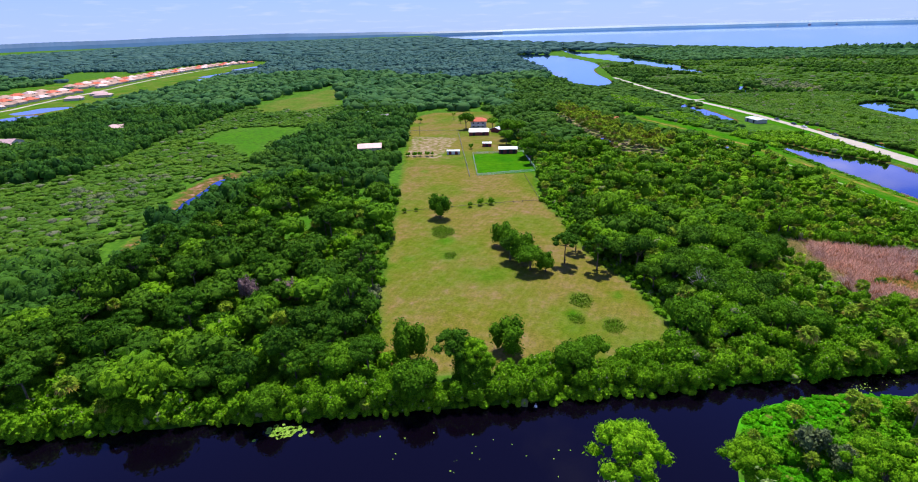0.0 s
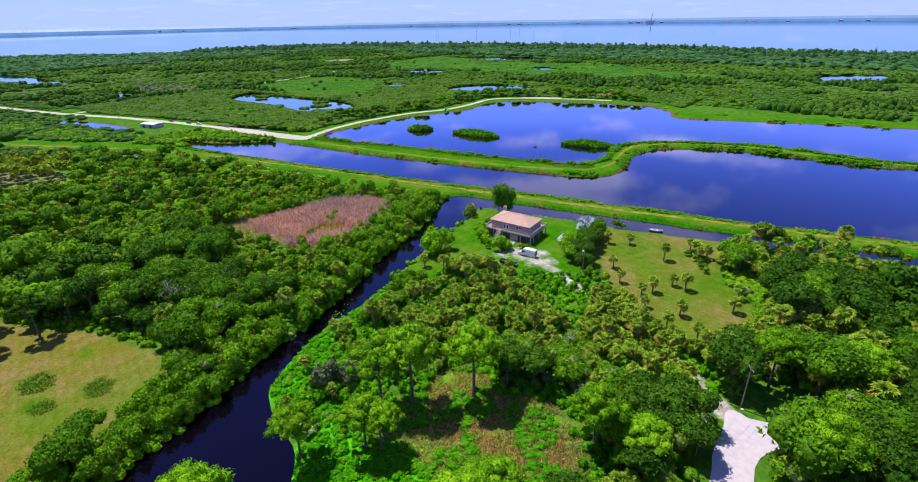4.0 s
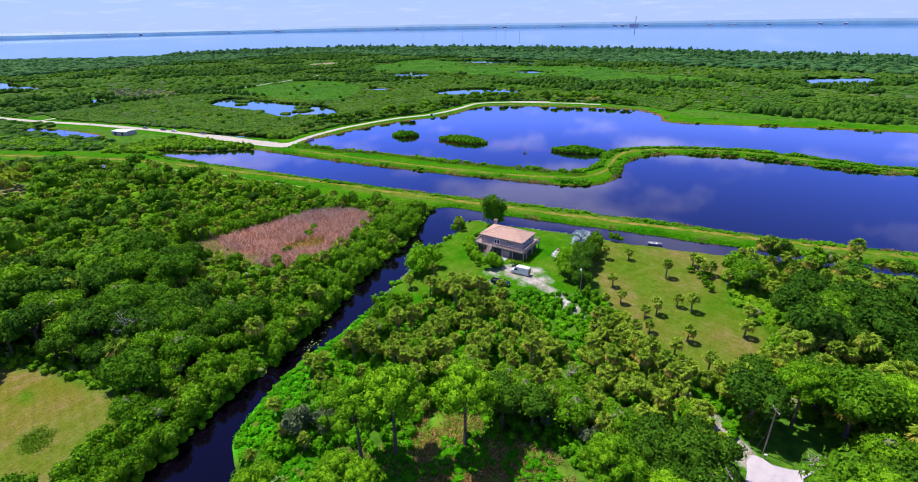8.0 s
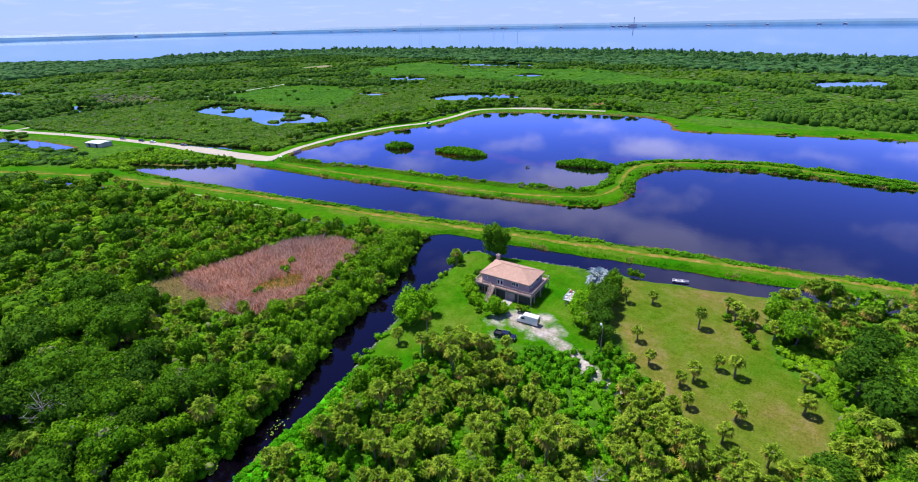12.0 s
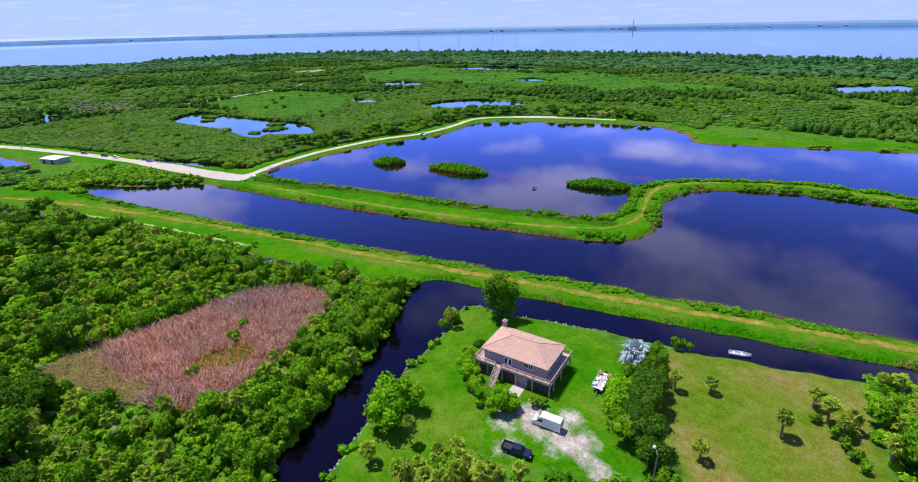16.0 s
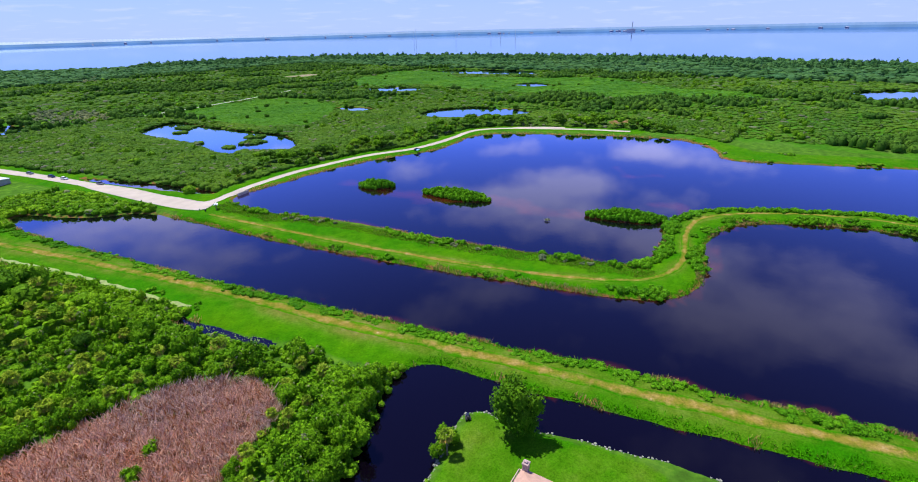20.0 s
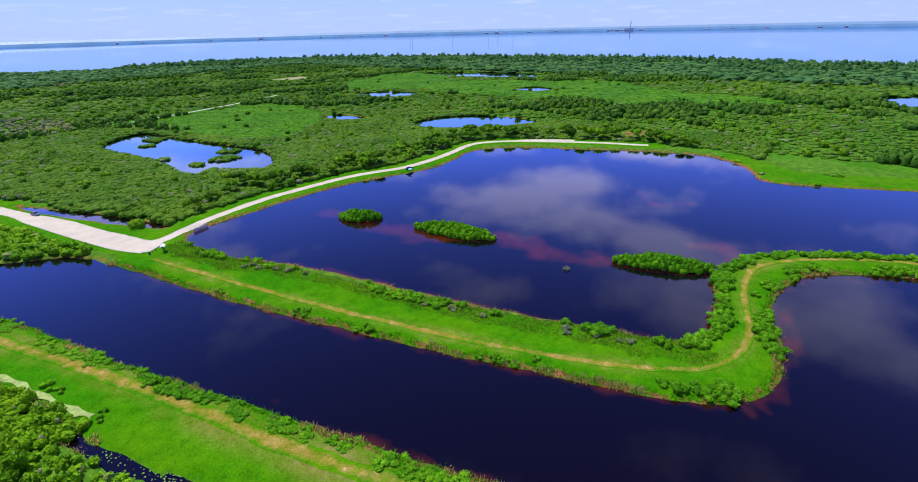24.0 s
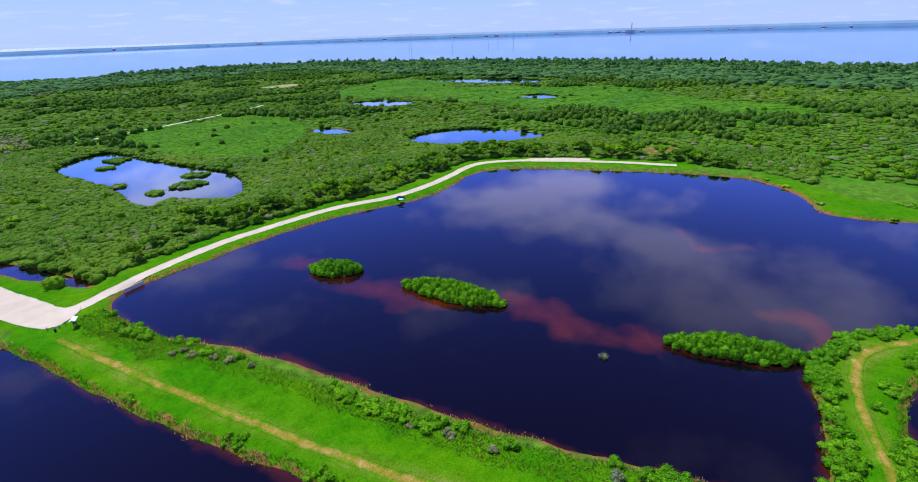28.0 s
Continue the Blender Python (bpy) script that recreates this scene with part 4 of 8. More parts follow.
def leaf_cloud(r, n, lobes, size, low=-0.35, spread=0.8, aspect=0.95):
    """n pointed leaf sprays on the skins of ellipsoid lobes (x, y, z, rx, rz)."""
    L = np.array(lobes, float)
    pick = r.choice(len(L), n, p=L[:, 3] ** 2 / (L[:, 3] ** 2).sum())
    d = unit(r.normal(size=(n, 3)))
    d[:, 2] = np.where(d[:, 2] < low, -d[:, 2], d[:, 2])
    c = L[pick]
    rad = r.uniform(0.78, 1.06, n)[:, None]
    rad = np.where(r.uniform(size=(n, 1)) < 0.12, rad * 1.1, rad)
    pos = c[:, :3] + d * np.stack([c[:, 3], c[:, 3], c[:, 4]], 1) * rad
    nrm = unit(d + r.normal(size=(n, 3)) * spread + np.array([0, 0, 0.25]))
    t = unit(np.cross(nrm, r.normal(size=(n, 3)))); b = np.cross(nrm, t)
    s = size * r.uniform(0.6, 1.4, n)[:, None]
    k = r.uniform(-0.3, 0.3, n)[:, None]
    return np.stack([pos + t * s * 0.62 - nrm * s * 0.15, pos - t * s * 0.38 + b * s * (0.5 + k) * aspect, pos - t * s * (0.38 + k * 0.5) - b * s * (0.5 - k) * aspect], 1)


def cores(r, lobes, seg=6, shrink=0.84, rings=((0.70, -0.60), (1.0, 0.0), (0.70, 0.66))):
    """Lumpy rounded bodies of a crown, one a lobe: (verts, triangles)."""
    V, F = [], []
    for x, y, z, rx, rz in lobes:
        o = len(V)
        tw = r.uniform(0, 6.28)
        for q, (rr, zz) in enumerate(rings):
            for i in range(seg):
                a = tw + (i + 0.5 * (q % 2)) * 2 * math.pi / seg
                k = shrink * r.uniform(0.70, 1.14)
                V.append((x + math.cos(a) * rr * rx * k, y + math.sin(a) * rr * rx * k, z + zz * rz * k))
        V.append((x, y, z + rz * shrink))
        for q in range(len(rings) - 1):
            for i in range(seg):
                a, b = o + q * seg + i, o + q * seg + (i + 1) % seg
                c, d = a + seg, b + seg
                F += [(a, b, c), (b, d, c)] if q % 2 == 0 else [(a, b, d), (a, d, c)]
        t = o + (len(rings) - 1) * seg
        F += [(t + i, t + (i + 1) % seg, o + len(rings) * seg) for i in range(seg)]
    return np.array(V, float), np.array(F, int)


def template(r, lobes, n, size, seg=6, rings=None, **k):
    """A crown as (verts, leaf quads, body triangles)."""
    q = leaf_cloud(r, n, lobes, size, **k).reshape(-1, 3) if n else np.zeros((0, 3))
    v, f = cores(r, lobes, seg) if rings is None else cores(r, lobes, seg, 0.90, rings)
    return np.concatenate([q, v]), np.arange(len(q)).reshape(-1, 3), f + len(q)


TEMPLATES = {}


def crown_mesh(name, r, lobes, n, size, mat, **k):
    t = template(r, lobes, n, size, **k)
    me_ = mesh_of(name, t[0], [(t[1], False), (t[2], True)], mat)
    TEMPLATES[me_.name] = t
    return me_


def repeated(name, kinds, which, x, y, z, sx, sz, turn, tint, mat, attrs=()):
    """Many copies of crown templates joined into one mesh."""
    V, Q, T, C, off, extra = [], [], [], [], 0, {key: [] for key in attrs}
    for w in range(len(kinds)):
        k = np.nonzero(which == w)[0]
        if not len(k):
            continue
        v, q, t = kinds[w][:3]
        c, s = np.cos(turn[k])[:, None], np.sin(turn[k])[:, None]
        X = (v[:, 0] * c - v[:, 1] * s) * sx[k, None] + x[k, None]
        Y = (v[:, 0] * s + v[:, 1] * c) * sx[k, None] + y[k, None]
        Z = v[:, 2] * sz[k, None] + z[k, None]
        V.append(np.stack([X, Y, Z], -1).reshape(-1, 3))
        base = off + np.arange(len(k))[:, None, None] * len(v)
        Q.append((q[None] + base).reshape(-1, q.shape[1])); T.append((t[None] + base).reshape(-1, 3))
        C.append(np.repeat(tint[k], len(v)))
        for key in attrs:
            extra[key].append(np.tile(kinds[w][3][key], len(k)))
        off += len(k) * len(v)
    return mesh_of(name, np.concatenate(V), [(np.concatenate(Q), False), (np.concatenate(T), True)], mat, [("tint", np.concatenate(C))] + [(key, np.concatenate(e)) for key, e in extra.items()])


def trunk_mesh(name, r, h, rad, mat, limbs=(), lean=0.0):
    bm = bmesh.new()
    k = 5
    pts = [(lean * (i / k) ** 2 * h + r.normal() * 0.05, r.normal() * 0.05, h * i / k) for i in range(k + 1)]
    pts[0] = (0, 0, -0.4)
    tube(bm, pts, [rad * (1.35 if i == 0 else 1 - 0.55 * i / k) for i in range(k + 1)])
    for x, y, z in limbs:
        base = Vector(pts[3]); tip = Vector((x, y, z))
        tube(bm, [base, base.lerp(tip, 0.5) + Vector((0, 0, -0.2)), tip], [rad * 0.5, rad * 0.35, rad * 0.15], 5)
    me_ = bpy.data.meshes.new(name); bm.to_mesh(me_); bm.free(); me_.materials.append(mat)
    return me_


def oak(seed, h, rad, n, size, mat, lobes=9):
    r = np.random.default_rng(seed)
    L = []
    for i in range(lobes):
        a, q = r.uniform(0, 6.28), rad * math.sqrt(r.uniform(0, 1)) * 0.68
        rr = rad * r.uniform(0.36, 0.55)
        L.append((q * math.cos(a), q * math.sin(a), h - rr * 0.75 - (q / rad) ** 2 * h * 0.28 - r.uniform(0, 0.1) * h, rr, rr * r.uniform(0.75, 0.95)))
    return (trunk_mesh("trunk", r, h * 0.62, 0.035 * h, BARK, [l[:3] for l in L[:5]]), crown_mesh("crown", r, L, n, size, mat))


def shrub(seed, h, rad, n, size, mat, lobes=6, lowest=0.5):
    r = np.random.default_rng(seed)
    L = []
    for i in range(lobes):
        a, q = r.uniform(0, 6.28), rad * math.sqrt(r.uniform(0, 1)) * 0.65
        rr = rad * r.uniform(0.35, 0.5)
        L.append((q * math.cos(a), q * math.sin(a), h * r.uniform(lowest, 0.72), rr, h * r.uniform(0.3, 0.42) * (1 if lowest == 0.5 else 0.75)))
    return (trunk_mesh("stem", r, h * 0.6, 0.02 * h + 0.03, BARK, [l[:3] for l in L[:3]]), crown_mesh("crown", r, L, n, size, mat, low=-0.7))


def pine(seed, h, rad, n, size, mat, clumps=16):
    """A tall pine with a bare trunk and a flat-topped crown of separate tufts."""
    r = np.random.default_rng(seed)
    L, tips = [], []
    for i in range(clumps):
        a, q = i * 2.4 + r.uniform(-0.4, 0.4), rad * math.sqrt((i + 0.5) / clumps) * r.uniform(0.8, 1.05)
        z = h - (q / rad) ** 1.6 * h * 0.28 - r.uniform(0, 0.10) * h
        rr = rad * r.uniform(0.23, 0.35)
        L.append((q * math.cos(a), q * math.sin(a), z - rr * 0.5, rr, rr * 0.75))
        tips.append(L[-1][:3])
    return (trunk_mesh("trunk", r, h * 0.86, 0.02 * h, BARK, tips[::2]), crown_mesh("crown", r, L, n, size, mat, seg=6, low=-0.4, spread=0.75, aspect=0.6))


def palm(seed, h, mat, fronds=32, reach=2.1):
    """A cabbage palm: a slim trunk under a ball of fan fronds in narrow blades, the lowest hanging and dry."""
    r = np.random.default_rng(seed)
    Q, dryness = [], []
    for i in range(fronds):
        a = i * 2.39996 + r.normal() * 0.2
        f = (i + 0.5) / fronds
        el = math.asin(max(-0.95, 0.99 - 1.72 * f)) + r.normal() * 0.12      # upright to hanging
        L = reach * r.uniform(0.78, 1.15) * (0.85 if f < 0.15 else 1.0)
        d = np.array([math.cos(a) * math.cos(el), math.sin(a) * math.cos(el), math.sin(el)])
        side = np.array([-math.sin(a), math.cos(a), 0.0])
        up_ = np.cross(d, side)
        side = side * math.cos(0.5 * r.normal()) + up_ * math.sin(0.6 * r.normal())
        root = np.array([0, 0, h]) + d * L * 0.36
        for k in range(8):
            b = (k - 3.5) * 0.33 + r.normal() * 0.05
            q = d * math.cos(b) + side * math.sin(b)
            ln = L * 0.70 * (1 - 0.035 * abs(k - 3.5)) * r.uniform(0.85, 1.1)
            tip = root + q * ln + np.array([0, 0, -0.22 * L * r.uniform(0.6, 1.3)])
            m_ = root + q * ln * 0.55
            n_ = (side * math.cos(b) - d * math.sin(b)) * 0.085 * L
            Q.append([root, m_ + n_, tip, m_ - n_])
            dryness.append(np.clip((f - 0.66) / 0.2, 0, 1) * r.uniform(0.2, 1.0))
    bm = bmesh.new()
    k = 4
    lean = r.normal() * 0.25
    pts = [(lean * math.sin(i / k * 1.57) ** 2 - lean, 0, -0.3 + (h + 0.3) * i / k) for i in range(k + 1)]
    tube(bm, pts, [0.24, 0.2, 0.19, 0.18, 0.2], 7)
    me_ = bpy.data.meshes.new("trunk"); bm.to_mesh(me_); bm.free(); me_.materials.append(BARK_PALE)
    v, dr = np.array(Q).reshape(-1, 3), np.repeat(np.array(dryness), 4)
    cr = mesh_of("crown", v, [(np.arange(len(v)).reshape(-1, 4), False)], mat, [("dry", dr)])
    TEMPLATES[cr.name] = (v, np.arange(len(v)).reshape(-1, 4), np.zeros((0, 3), int), {"dry": dr})
    return me_, cr


OAKS = [oak(10 + i, 10.5, 5.4, 1500, 0.50, LEAF_OAK, 14) for i in range(5)]
DARKS = [oak(20 + i, 9.5, 4.6, 1150, 0.48, LEAF_DARK, 12) for i in range(4)]
MANGROVES = [shrub(30 + i, 5.5, 3.3, 720, 0.42, LEAF_MANGROVE, 8) for i in range(5)]
PINES = [pine(40 + i, 17.0, 5.6, 2300, 0.46, LEAF_PINE, 32) for i in range(4)]
PALMS = [palm(50 + i, 5.4 + 0.5 * i, LEAF_PALM) for i in range(5)]
SHORT_PALMS = [palm(60 + i, 3.2 + 0.5 * i, LEAF_PALM, 32, 1.95) for i in range(4)]
BUSHES = [shrub(70 + i, 1.9, 1.5, 160, 0.38, LEAF_MANGROVE, 4) for i in range(4)]
LIMES = [oak(100 + i, 9.0, 4.6, 1400, 0.45, LEAF_MANGROVE, 14) for i in range(3)]
OVATES = [shrub(110 + i, 9.0, 4.1, 1700, 0.46, LEAF_OAK, 15, 0.30) for i in range(3)]
LAWN_PALMS = [palm(140 + i, 3.0 + 0.4 * i, LEAF_PALM, 32, 1.75) for i in range(4)]
GARDEN = [shrub(150 + i, 4.2, 2.9, 900, 0.30, LEAF_GARDEN, 8) for i in range(3)]
SLASHES = [pine(120 + i, 13.0, 4.4, 1500, 0.46, LEAF_SLASH, 24) for i in range(3)]
GREYS = [shrub(80 + i, 5.0, 3.0, 460, 0.5, LEAF_GREY) for i in range(2)]

KINDS = {
    "oak": (OAKS, "broadleaf_tree", "broad green oak with a lumpy crown in the wood", "tree", "broadleaf trees of the wood"),
    "dark": (DARKS, "broadleaf_tree", "dark green broadleaf tree with a dense crown", "tree", "trees of the wood"),
    "mangrove": (MANGROVES, "mangrove_bush", "bright green mangrove leaning over the water's edge", "bush", "mangroves along the canal"),
    "pine": (PINES, "pine_tree", "tall light green pine with a bare trunk and flat tufted crown", "tree", "pines"),
    "slash": (SLASHES, "pine_tree", "dark green pine with a rounded tufted crown in the wood", "tree", "pines"),
    "lawn_palm": (LAWN_PALMS, "palm_tree", "cabbage palm standing alone on the mown lawn", "palm", "palms"),
    "garden": (GARDEN, "garden_shrub", "bright green garden shrub beside the stilt house", "bush", "garden shrubs"),
    "palm": (PALMS, "palm_tree", "cabbage palm with a round head of fan fronds", "palm", "palms"),
    "short_palm": (SHORT_PALMS, "palm_tree", "short cabbage palm in the thicket", "palm", "palms"),
    "lime": (LIMES, "broadleaf_tree", "light green spreading broadleaf tree", "tree", "light trees"),
    "ovate": (OVATES, "broadleaf_tree", "green tree with an oval crown down to the grass", "tree", "lawn trees"),
    "bush": (BUSHES, "bush", "low green bush on the grassy bank", "bush", "bushes on the banks"),
    "grey": (GREYS, "broadleaf_tree", "grey-green shrubby tree among the pines", "tree", "trees of the wood"),
}
MADE = {}
WAITING = []


def plant(kind, x, y, s=1.0, i=None, turn=None, label=""):
    """One tree, bush or palm as a thing of its own."""
    meshes, name, text, cat, group = KINDS[kind]
    trunk, crown = meshes[int(rng.integers(len(meshes))) if i is None else i % len(meshes)]
    z = float(ground_z(np.array([x]), np.array([y]))[0])
    a = rng.uniform(0, 360) if turn is None else turn
    ob = thing(name, Matrix.Translation((x, y, max(z, -0.3))) @ Matrix.Rotation(radians(a), 4, "Z") @ Matrix.Diagonal((s, s, s * rng.uniform(0.9, 1.12), 1)), label or text, cat, group)
    part_mesh(trunk.name.split(".")[0], trunk, ob)
    part_mesh("crown", crown, ob)
    MADE[name] = MADE.get(name, 0) + 1
    return ob


def thinner(t, most=230):
    """A crown with fewer leaves, for trees farther off."""
    if len(t) > 3 or len(t[1]) <= most:
        return t
    cut = (len(t[1]) - most) * 3
    kept = t[0][:most * 3].reshape(-1, 3, 3)
    mid = kept.mean(1, keepdims=True)
    kept = (mid + (kept - mid) * min(1.75, math.sqrt(len(t[1]) / most))).reshape(-1, 3)
    return np.concatenate([kept, t[0][len(t[1]) * 3:]]), t[1][:most], t[2] - cut


def plant_waiting(most=285):
    """The trees nearest the canal's bend become things; the rest are joined as woods."""
    ends = np.array([(92, 92), (150, 118), (200, 150)], float) * U
    P = np.array([(w[1], w[2]) for w in WAITING])
    order = np.argsort(line_dist(P[:, 0], P[:, 1], ends, False))
    rest = {}
    for q in order:
        kind, x, y, s = WAITING[q]
        if MADE.get(KINDS[kind][1], 0) < most:
            plant(kind, x, y, s)
        else:
            rest.setdefault(kind, []).append((x, y, s))
    for kind, rows in rest.items():
        meshes, name, text, cat, group = KINDS[kind]
        r = np.random.default_rng(len(rows))
        n = len(rows)
        x, y, s = np.array(rows).T
        kinds = [thinner(TEMPLATES[c.name]) for _, c in meshes]
        me_ = repeated("woods", kinds, r.integers(len(kinds), size=n), x, y, np.maximum(ground_z(x, y), -0.2), s, s * r.uniform(0.85, 1.15, n), r.uniform(0, 6.28, n), r.uniform(0, 1, n),
                       meshes[0][1].materials[0], ("dry",) if len(kinds[0]) > 3 else ())
        tagged(new("woods", me_), WOODS[kind], "woods", kind="stuff")


WOODS = {"lime": "light green tree crowns in the wood", "ovate": "oval tree crowns in the wood", "oak": "broadleaf tree crowns packed together in the wood", "dark": "dark broadleaf tree crowns packed together", "grey": "grey-green shrubby crowns in the wood",
         "mangrove": "mangroves packed along the canal and in the scrub", "palm": "cabbage palms packed in the thicket", "short_palm": "short cabbage palms packed in the thicket",
         "pine": "pines in the wood", "slash": "dark pines in the wood", "lawn_palm": "palms on the lawn", "garden": "garden shrubs", "bush": "low bushes in the scrub"}

def scatter(x0, x1, y0, y1, step, seed):
    """Jittered points over a plan rectangle, in metres."""
    r = np.random.default_rng(seed)
    xs, ys = np.arange(x0 * U, x1 * U, step), np.arange(y0 * U, y1 * U, step * 0.87)
    X, Y = np.meshgrid(xs, ys)
    X[1::2] += step / 2
    X = X + r.uniform(-0.4, 0.4, X.shape) * step
    Y = Y + r.uniform(-0.4, 0.4, Y.shape) * step
    return X.ravel(), Y.ravel()


def open_ground(x, y, m):
    """True where no tree stands: water, lawns, dikes, roads."""
    o = water_depth(x, y) > -m * 0.3
    for p in (*Z_BARE, *Z_MEADW, Z_FIELD, Z_LAWN, Z_PALM, Z_DIKE, Z_REEDS, Z_CUL, Z_CLEAR, Z_BANK, Z_CAMP, Z_PADDOCK):
        o |= depth_in(x, y, p) > -m
    o |= np.hypot(x / U + 23, (y / U - 296) * 0.6) < 7
    o |= depth_in(x, y, W_MARSH[17]) > -(m * 0.5 + 0.6)
    o |= near_line(x, y, L_PATH) < m + 5
    o |= near_line(x, y, L_DRIVE) < m + 0.6
    o |= np.hypot(x - 163.8 * U, y - 117.4 * U) < 5.5 + m
    o |= np.hypot(x - 146 * U, y - 55 * U) < 9
    o |= depth_in(x, y, Z_CUL) > -(m + 2.2)
    o |= near_line(x, y, L_MID) < 13
    o |= near_line(x, y, L_EAST) < m + 6
    o |= near_line(x, y, L_WEST) < m + 5
    return o


def stuff(name, x, y, size, k, leaf, mat, label, seed, flat=0.75, height=None, variants=9, category="woods", seg=6, lobes=1, vary=0.25):
    """Uncountable plants: every plant is a lumpy dome with k leaves about it; one object."""
    r = np.random.default_rng(seed)
    rings = ((0.95, -0.75), (1.0, 0.15), (0.66, 0.72))
    kinds = []
    for i in range(variants):
        q = np.random.default_rng(seed * 31 + i)
        L = [(0, 0, 0.38, 0.48, 0.50)]
        if lobes > 1:
            L = [(0.30 * math.cos(a), 0.30 * math.sin(a), q.uniform(0.24, 0.42), q.uniform(0.26, 0.36), q.uniform(0.30, 0.55)) for a in q.uniform(0, 1.2) + np.arange(lobes) * 6.28 / lobes]
        kinds.append(template(q, L, k, leaf, seg=seg, rings=rings, low=-0.1, spread=0.8))
    n = len(x)
    sx = size * r.uniform(0.75, 1.3, n)
    hz = sx * flat if height is None else np.asarray(height) * r.uniform(1 - vary, 1 + vary, n)
    me_ = repeated(name, kinds, r.integers(variants, size=n), x, y, np.maximum(ground_z(x, y), -0.2), sx, hz, r.uniform(0, 6.28, n), r.uniform(0, 1, n), mat)
    return tagged(new(name, me_), label, category, kind="stuff")


def blades(name, x, y, h, w, k, mat, label, seed, category="grass", lean=0.28):
    """Grass or reeds: tufts of k narrow upright blades."""
    r = np.random.default_rng(seed)
    n = len(x)
    X = x[:, None] + r.normal(size=(n, k)) * w * 2.2
    Y = y[:, None] + r.normal(size=(n, k)) * w * 2.2
    Z = np.maximum(ground_z(X.ravel(), Y.ravel()), -0.25).reshape(n, k)
    a = r.uniform(0, 6.28, (n, k))
    hh = h * r.uniform(0.55, 1.25, (n, k))
    lx, ly = r.normal(size=(n, k)) * lean * hh, r.normal(size=(n, k)) * lean * hh
    dx, dy = np.cos(a) * w / 2, np.sin(a) * w / 2
    V = np.stack([np.stack([X - dx, Y - dy, Z - 0.05], -1), np.stack([X + dx, Y + dy, Z - 0.05], -1),
                  np.stack([X + dx * 0.8 + lx * 0.5, Y + dy * 0.8 + ly * 0.5, Z + hh * 0.62], -1), np.stack([X + lx, Y + ly, Z + hh], -1)], 2).reshape(-1, 4, 3)
    me_ = raw_mesh(name, V, 4, mat, np.repeat(r.uniform(0, 1, n), k))
    return tagged(new(name, me_), label, category, kind="stuff")


# woods round the canal: single trees
def wood(x0, x1, y0, y1, step, seed, choose, margin=2.0, keep=None):
    x, y = scatter(x0, x1, y0, y1, step, seed)
    k = ~open_ground(x, y, margin)
    if keep is not None:
        k &= keep(x, y)
    x, y = x[k], y[k]
    wd = water_depth(x, y)
    r = np.random.default_rng(seed + 1)
    for i in range(len(x)):
        kind, s = choose(r, x[i] / U, y[i] / U, wd[i])
        if kind:
            WAITING.append((kind, x[i], y[i], s))


def pick(r, table):
    u = r.uniform() * sum(w for _, w in table)
    for kind, w in table:
        u -= w
        if u <= 0:
            return kind


def size_of(r, kind):
    return r.uniform(0.7, 1.4) if kind in ("oak", "dark") else r.uniform(0.75, 1.2)


def west_wood(r, x, y, wd):
    if depth_in(np.array([x * U]), np.array([y * U]), W_MARSH[17])[0] > -8:
        return pick(r, [("bush", 3), (None, 1)]), r.uniform(0.8, 1.4)
    if wd > -12:
        k = pick(r, [("mangrove", 8), ("palm", 0.9), ("lime", 0.8)])
        return k, size_of(r, k) * (0.7 if k == "lime" else 1)
    if x < 119 + 0.15 * (y - 165) + 6 * wobble(np.array([x]), np.array([y]), 7, 2)[0] and y < 212:
        k = pick(r, [("dark", 5), ("oak", 2), ("lime", 2.2), ("palm", 2.0), ("mangrove", 1)])
        return k, size_of(r, k) * (0.9 if k in ("oak", "dark") else 1)
    if depth_in(np.array([x * U]), np.array([y * U]), Z_REEDS)[0] > -26 and x < 150 and y < 196:
        k = pick(r, [("palm", 5), ("short_palm", 6), ("mangrove", 2), ("bush", 1)])
        return k, r.uniform(0.75, 1.1)
    k = pick(r, [("mangrove", 5), ("bush", 4), ("short_palm", 7), ("palm", 1.5), ("dark", 1.0 if x < 145 else 0.2), ("oak", 0.8 if x < 145 else 0.1), ("grey", 0.3)])
    return k, r.uniform(1.2, 2.0) if k == "bush" else r.uniform(0.55, 0.95)


wood(60, 196, 126, 232, 5.4, 101, west_wood)


